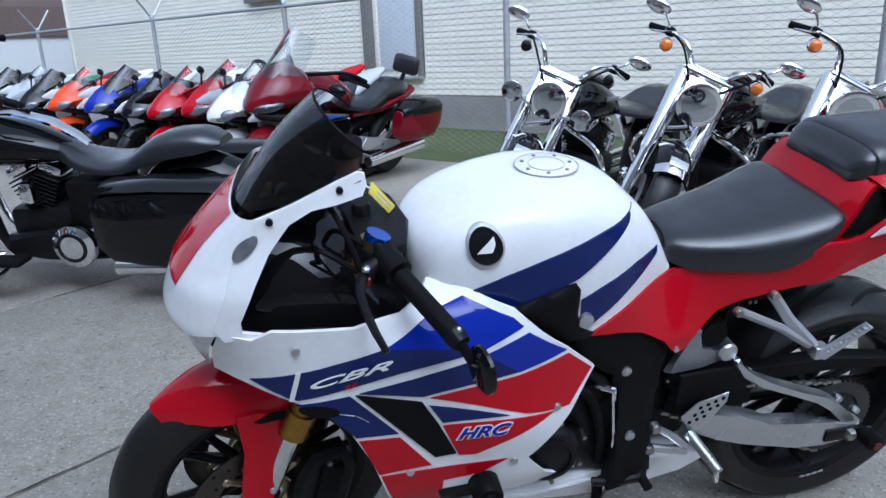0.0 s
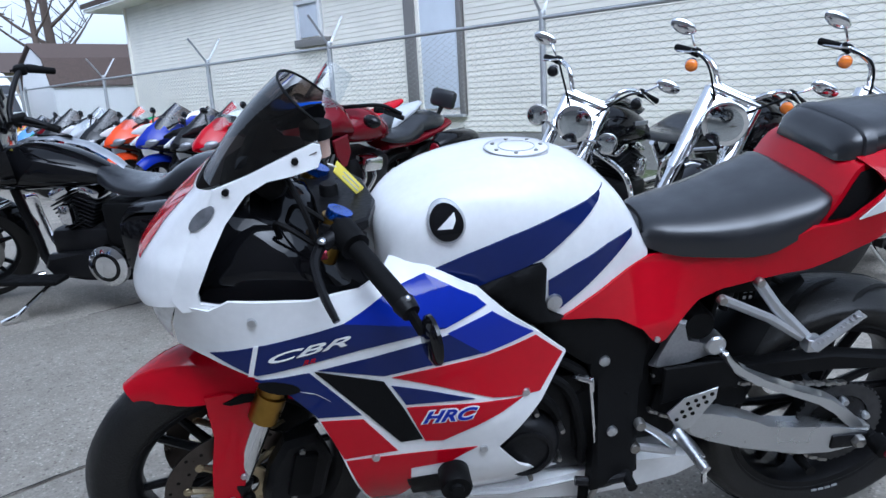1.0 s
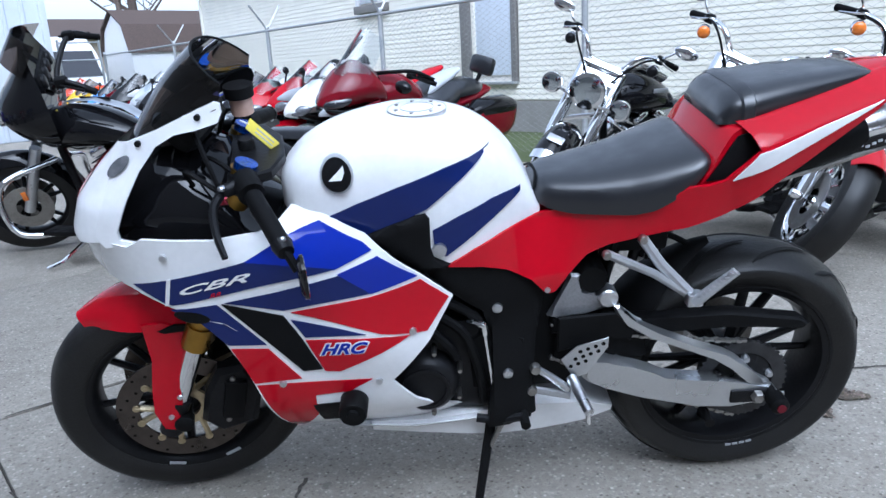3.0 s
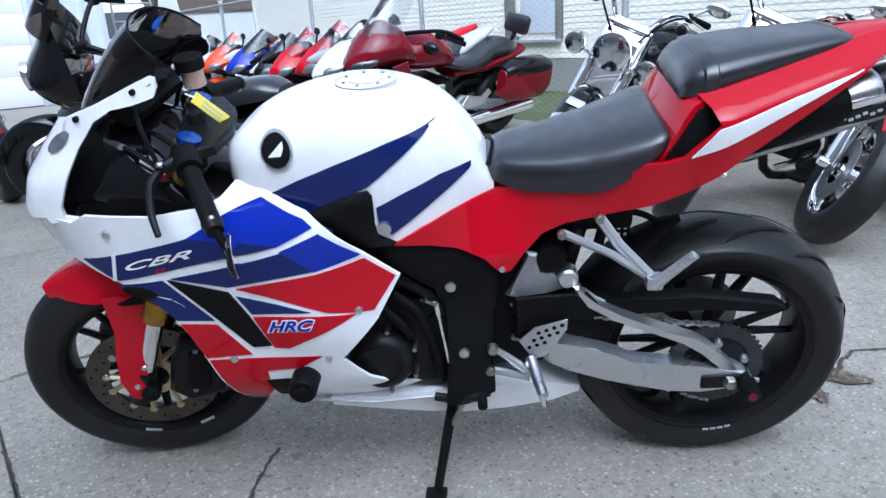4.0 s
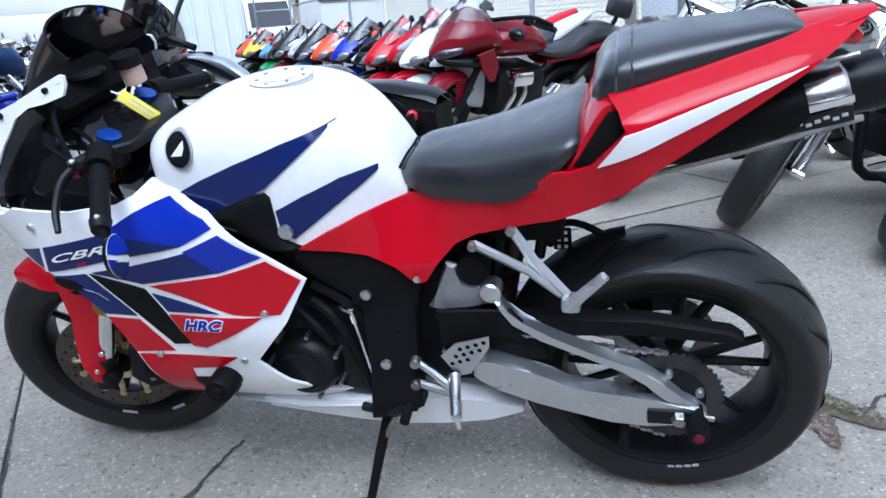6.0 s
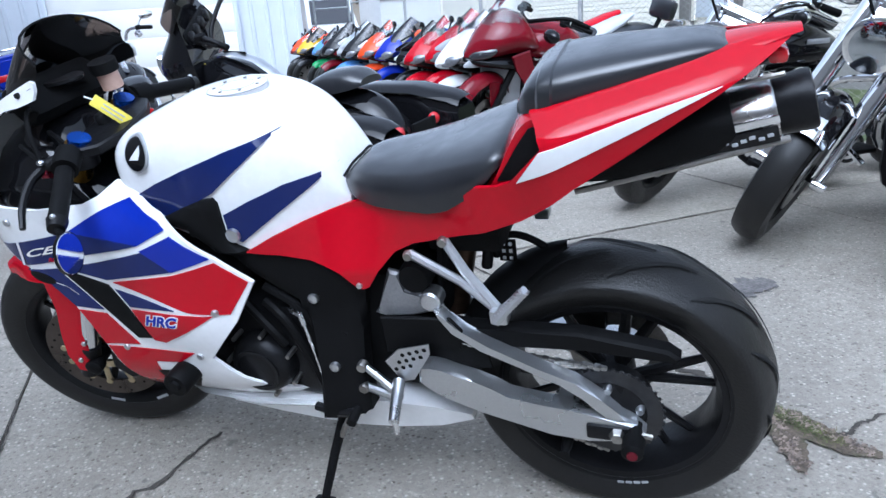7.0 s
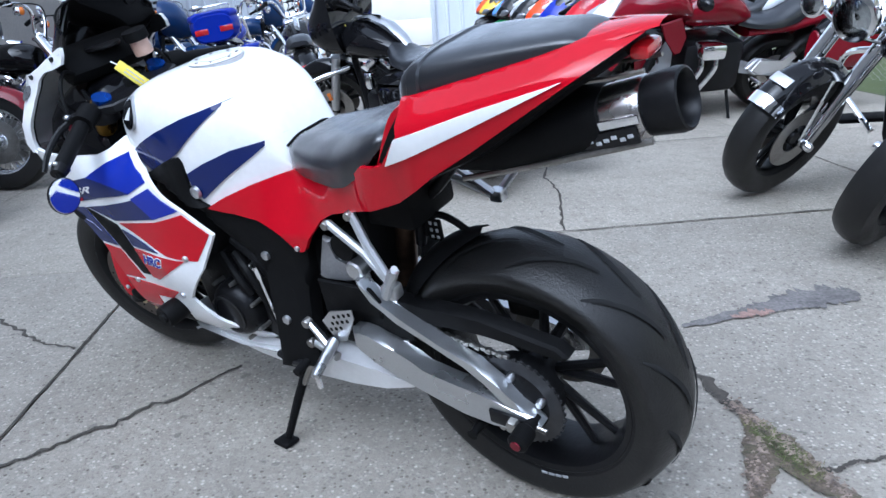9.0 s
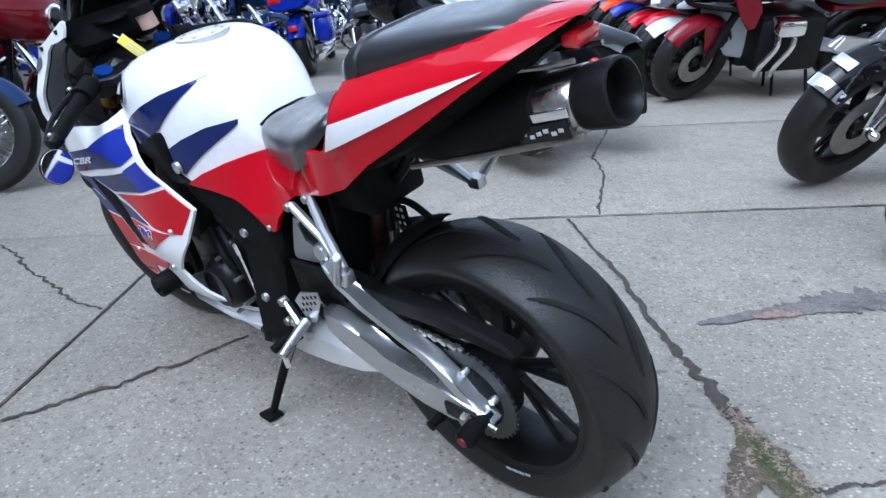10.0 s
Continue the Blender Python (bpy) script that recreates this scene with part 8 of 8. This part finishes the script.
ribbon("crack", [(1.09, 0.385), (1.13, 0.42), (1.151, 0.464), (1.177, 0.489), (1.20, 0.529), (1.34, 0.55), (1.5, 0.56)], [0.016, 0.012, 0.010, 0.010, 0.009, 0.006, 0.004], 0.0014, SOIL, "thin crack", 3, 9, 0.5, 0.5)
ribbon("crack", [(-0.276, 1.537), (-0.628, 2.063), (-0.883, 2.308), (-1.246, 2.945)], [0.014, 0.012, 0.012, 0.010], 0.0014, SOIL, "winding crack", 4)
ribbon("crack", [(-0.435, -0.094), (-0.438, -0.352), (-0.462, -0.54), (-0.51, -0.788)], [0.008, 0.013, 0.015, 0.012], 0.0014, SOIL, "thin winding crack", 5)
ribbon("crack", [(-0.652, -0.716), (-0.93, -0.43), (-1.216, -0.15)], [0.008, 0.006, 0.005], 0.0014, SOIL, "thin crack", 6)
ribbon("mortar_patch", [(0.56, 0.90), (0.615, 0.99), (0.685, 1.11), (0.74, 1.21), (0.80, 1.31), (0.87, 1.40), (0.925, 1.445), (0.945, 1.46)], [0.02, 0.05, 0.06, 0.09, 0.14, 0.16, 0.11, 0.03], 0.0018, STAIN, "dark grey mortar patch", 7, 9, 0.34, 0.08)
ribbon("mortar_patch", [(0.66, 1.05), (0.71, 1.11), (0.76, 1.16)], [0.02, 0.05, 0.02], 0.0040, mat("reddish_mortar", (0.26, 0.17, 0.14), 0.9, 0, 0, 0.4, 30, 0.6, 90), "reddish broken mortar", 8)
ribbon("crack", [(-2.116, -0.463), (-1.924, -0.436), (-1.703, -0.452), (-1.408, -0.42), (-1.219, -0.421), (-1.024, -0.361)], [0.009, 0.013, 0.015, 0.013, 0.013, 0.009], 0.0014, SOIL, "thin crack", 20)
for s0, d0, s1, d1, w_ in ((1.27, -0.9, 1.27, 2.6, 0.006), (-2.6, -0.967, 3.6, -0.967, 0.004), (1.27, 2.65, 3.0, 2.65, 0.005), (3.0, 0.0, 3.0, 2.6, 0.005)):
    a_, b_ = lot(s0, d0), lot(s1, d1)
    ribbon("joint_filler", [(a_.lerp(b_, k / 4).x, a_.lerp(b_, k / 4).y) for k in range(5)], [w_, w_ * 1.5, w_ * 0.8, w_ * 1.3, w_], 0.0012, SOIL, "dirt in the joint", 50 + int(s0 * 7), 16, 0.9)
# small stones and dead grass lying in the broken patch
verts, faces = [], []
for k in range(760):
    t = rnd.random()
    c = Vector((0.84, 0.55)).lerp(Vector((1.17, 0.335)), t) + Vector((rnd.gauss(0, 0.012), rnd.gauss(0, 0.012)))
    if k % 4 == 0:
        c = Vector((0.95, 0.46)).lerp(Vector((1.015, 0.22)), rnd.random()) + Vector((rnd.gauss(0, 0.012), rnd.gauss(0, 0.012)))
    r_ = rnd.uniform(0.002, 0.0075)
    i = len(verts)
    for dx, dy, dz in ((1, 0, 0), (-0.3, 0.9, 0), (-0.7, -0.7, 0), (0.1, 0.1, 1.0)):
        verts.append((c.x + r_ * dx * rnd.uniform(0.7, 1.3), c.y + r_ * dy * rnd.uniform(0.7, 1.3), 0.003 + r_ * dz * 0.9))
    faces += [(i, i + 1, i + 3), (i + 1, i + 2, i + 3), (i + 2, i, i + 3), (i, i + 2, i + 1)]
me = bpy.data.meshes.new("gravel")
me.from_pydata(verts, [], faces)
me.materials.append(mat("small_stones", (0.19, 0.15, 0.125), 0.9, 0, 0, 0.7, 60))
gravel = tagged(new("gravel", me), "small stones lying in the broken concrete joint", "gravel", "", "stuff")
verts, faces = [], []
for k in range(900):
    c = Vector((0.93, 0.48)).lerp(Vector((1.10, 0.355)), rnd.random()) + Vector((rnd.gauss(0, 0.017), rnd.gauss(0, 0.017)))
    a, ln = rnd.uniform(0, 6.28), rnd.uniform(0.006, 0.022)
    i = len(verts)
    s_ = Vector((-math.sin(a), math.cos(a))) * 0.0012
    e = c + Vector((math.cos(a), math.sin(a))) * ln
    verts += [(c.x + s_.x, c.y + s_.y, 0.003), (c.x - s_.x, c.y - s_.y, 0.003), (e.x, e.y, 0.004 + ln * rnd.uniform(0.1, 0.6))]
    faces.append((i, i + 1, i + 2))
me = bpy.data.meshes.new("dead_grass")
me.from_pydata(verts, [], faces)
me.materials.append(mat("dead_grass_blades", (0.085, 0.10, 0.035), 0.9, 0, 0, 0.8, 30, dirt=0.9, dirtcol=(0.17, 0.12, 0.07)))
tagged(new("dead_grass", me), "short dead grass and moss in the concrete joint", "grass", "", "stuff")
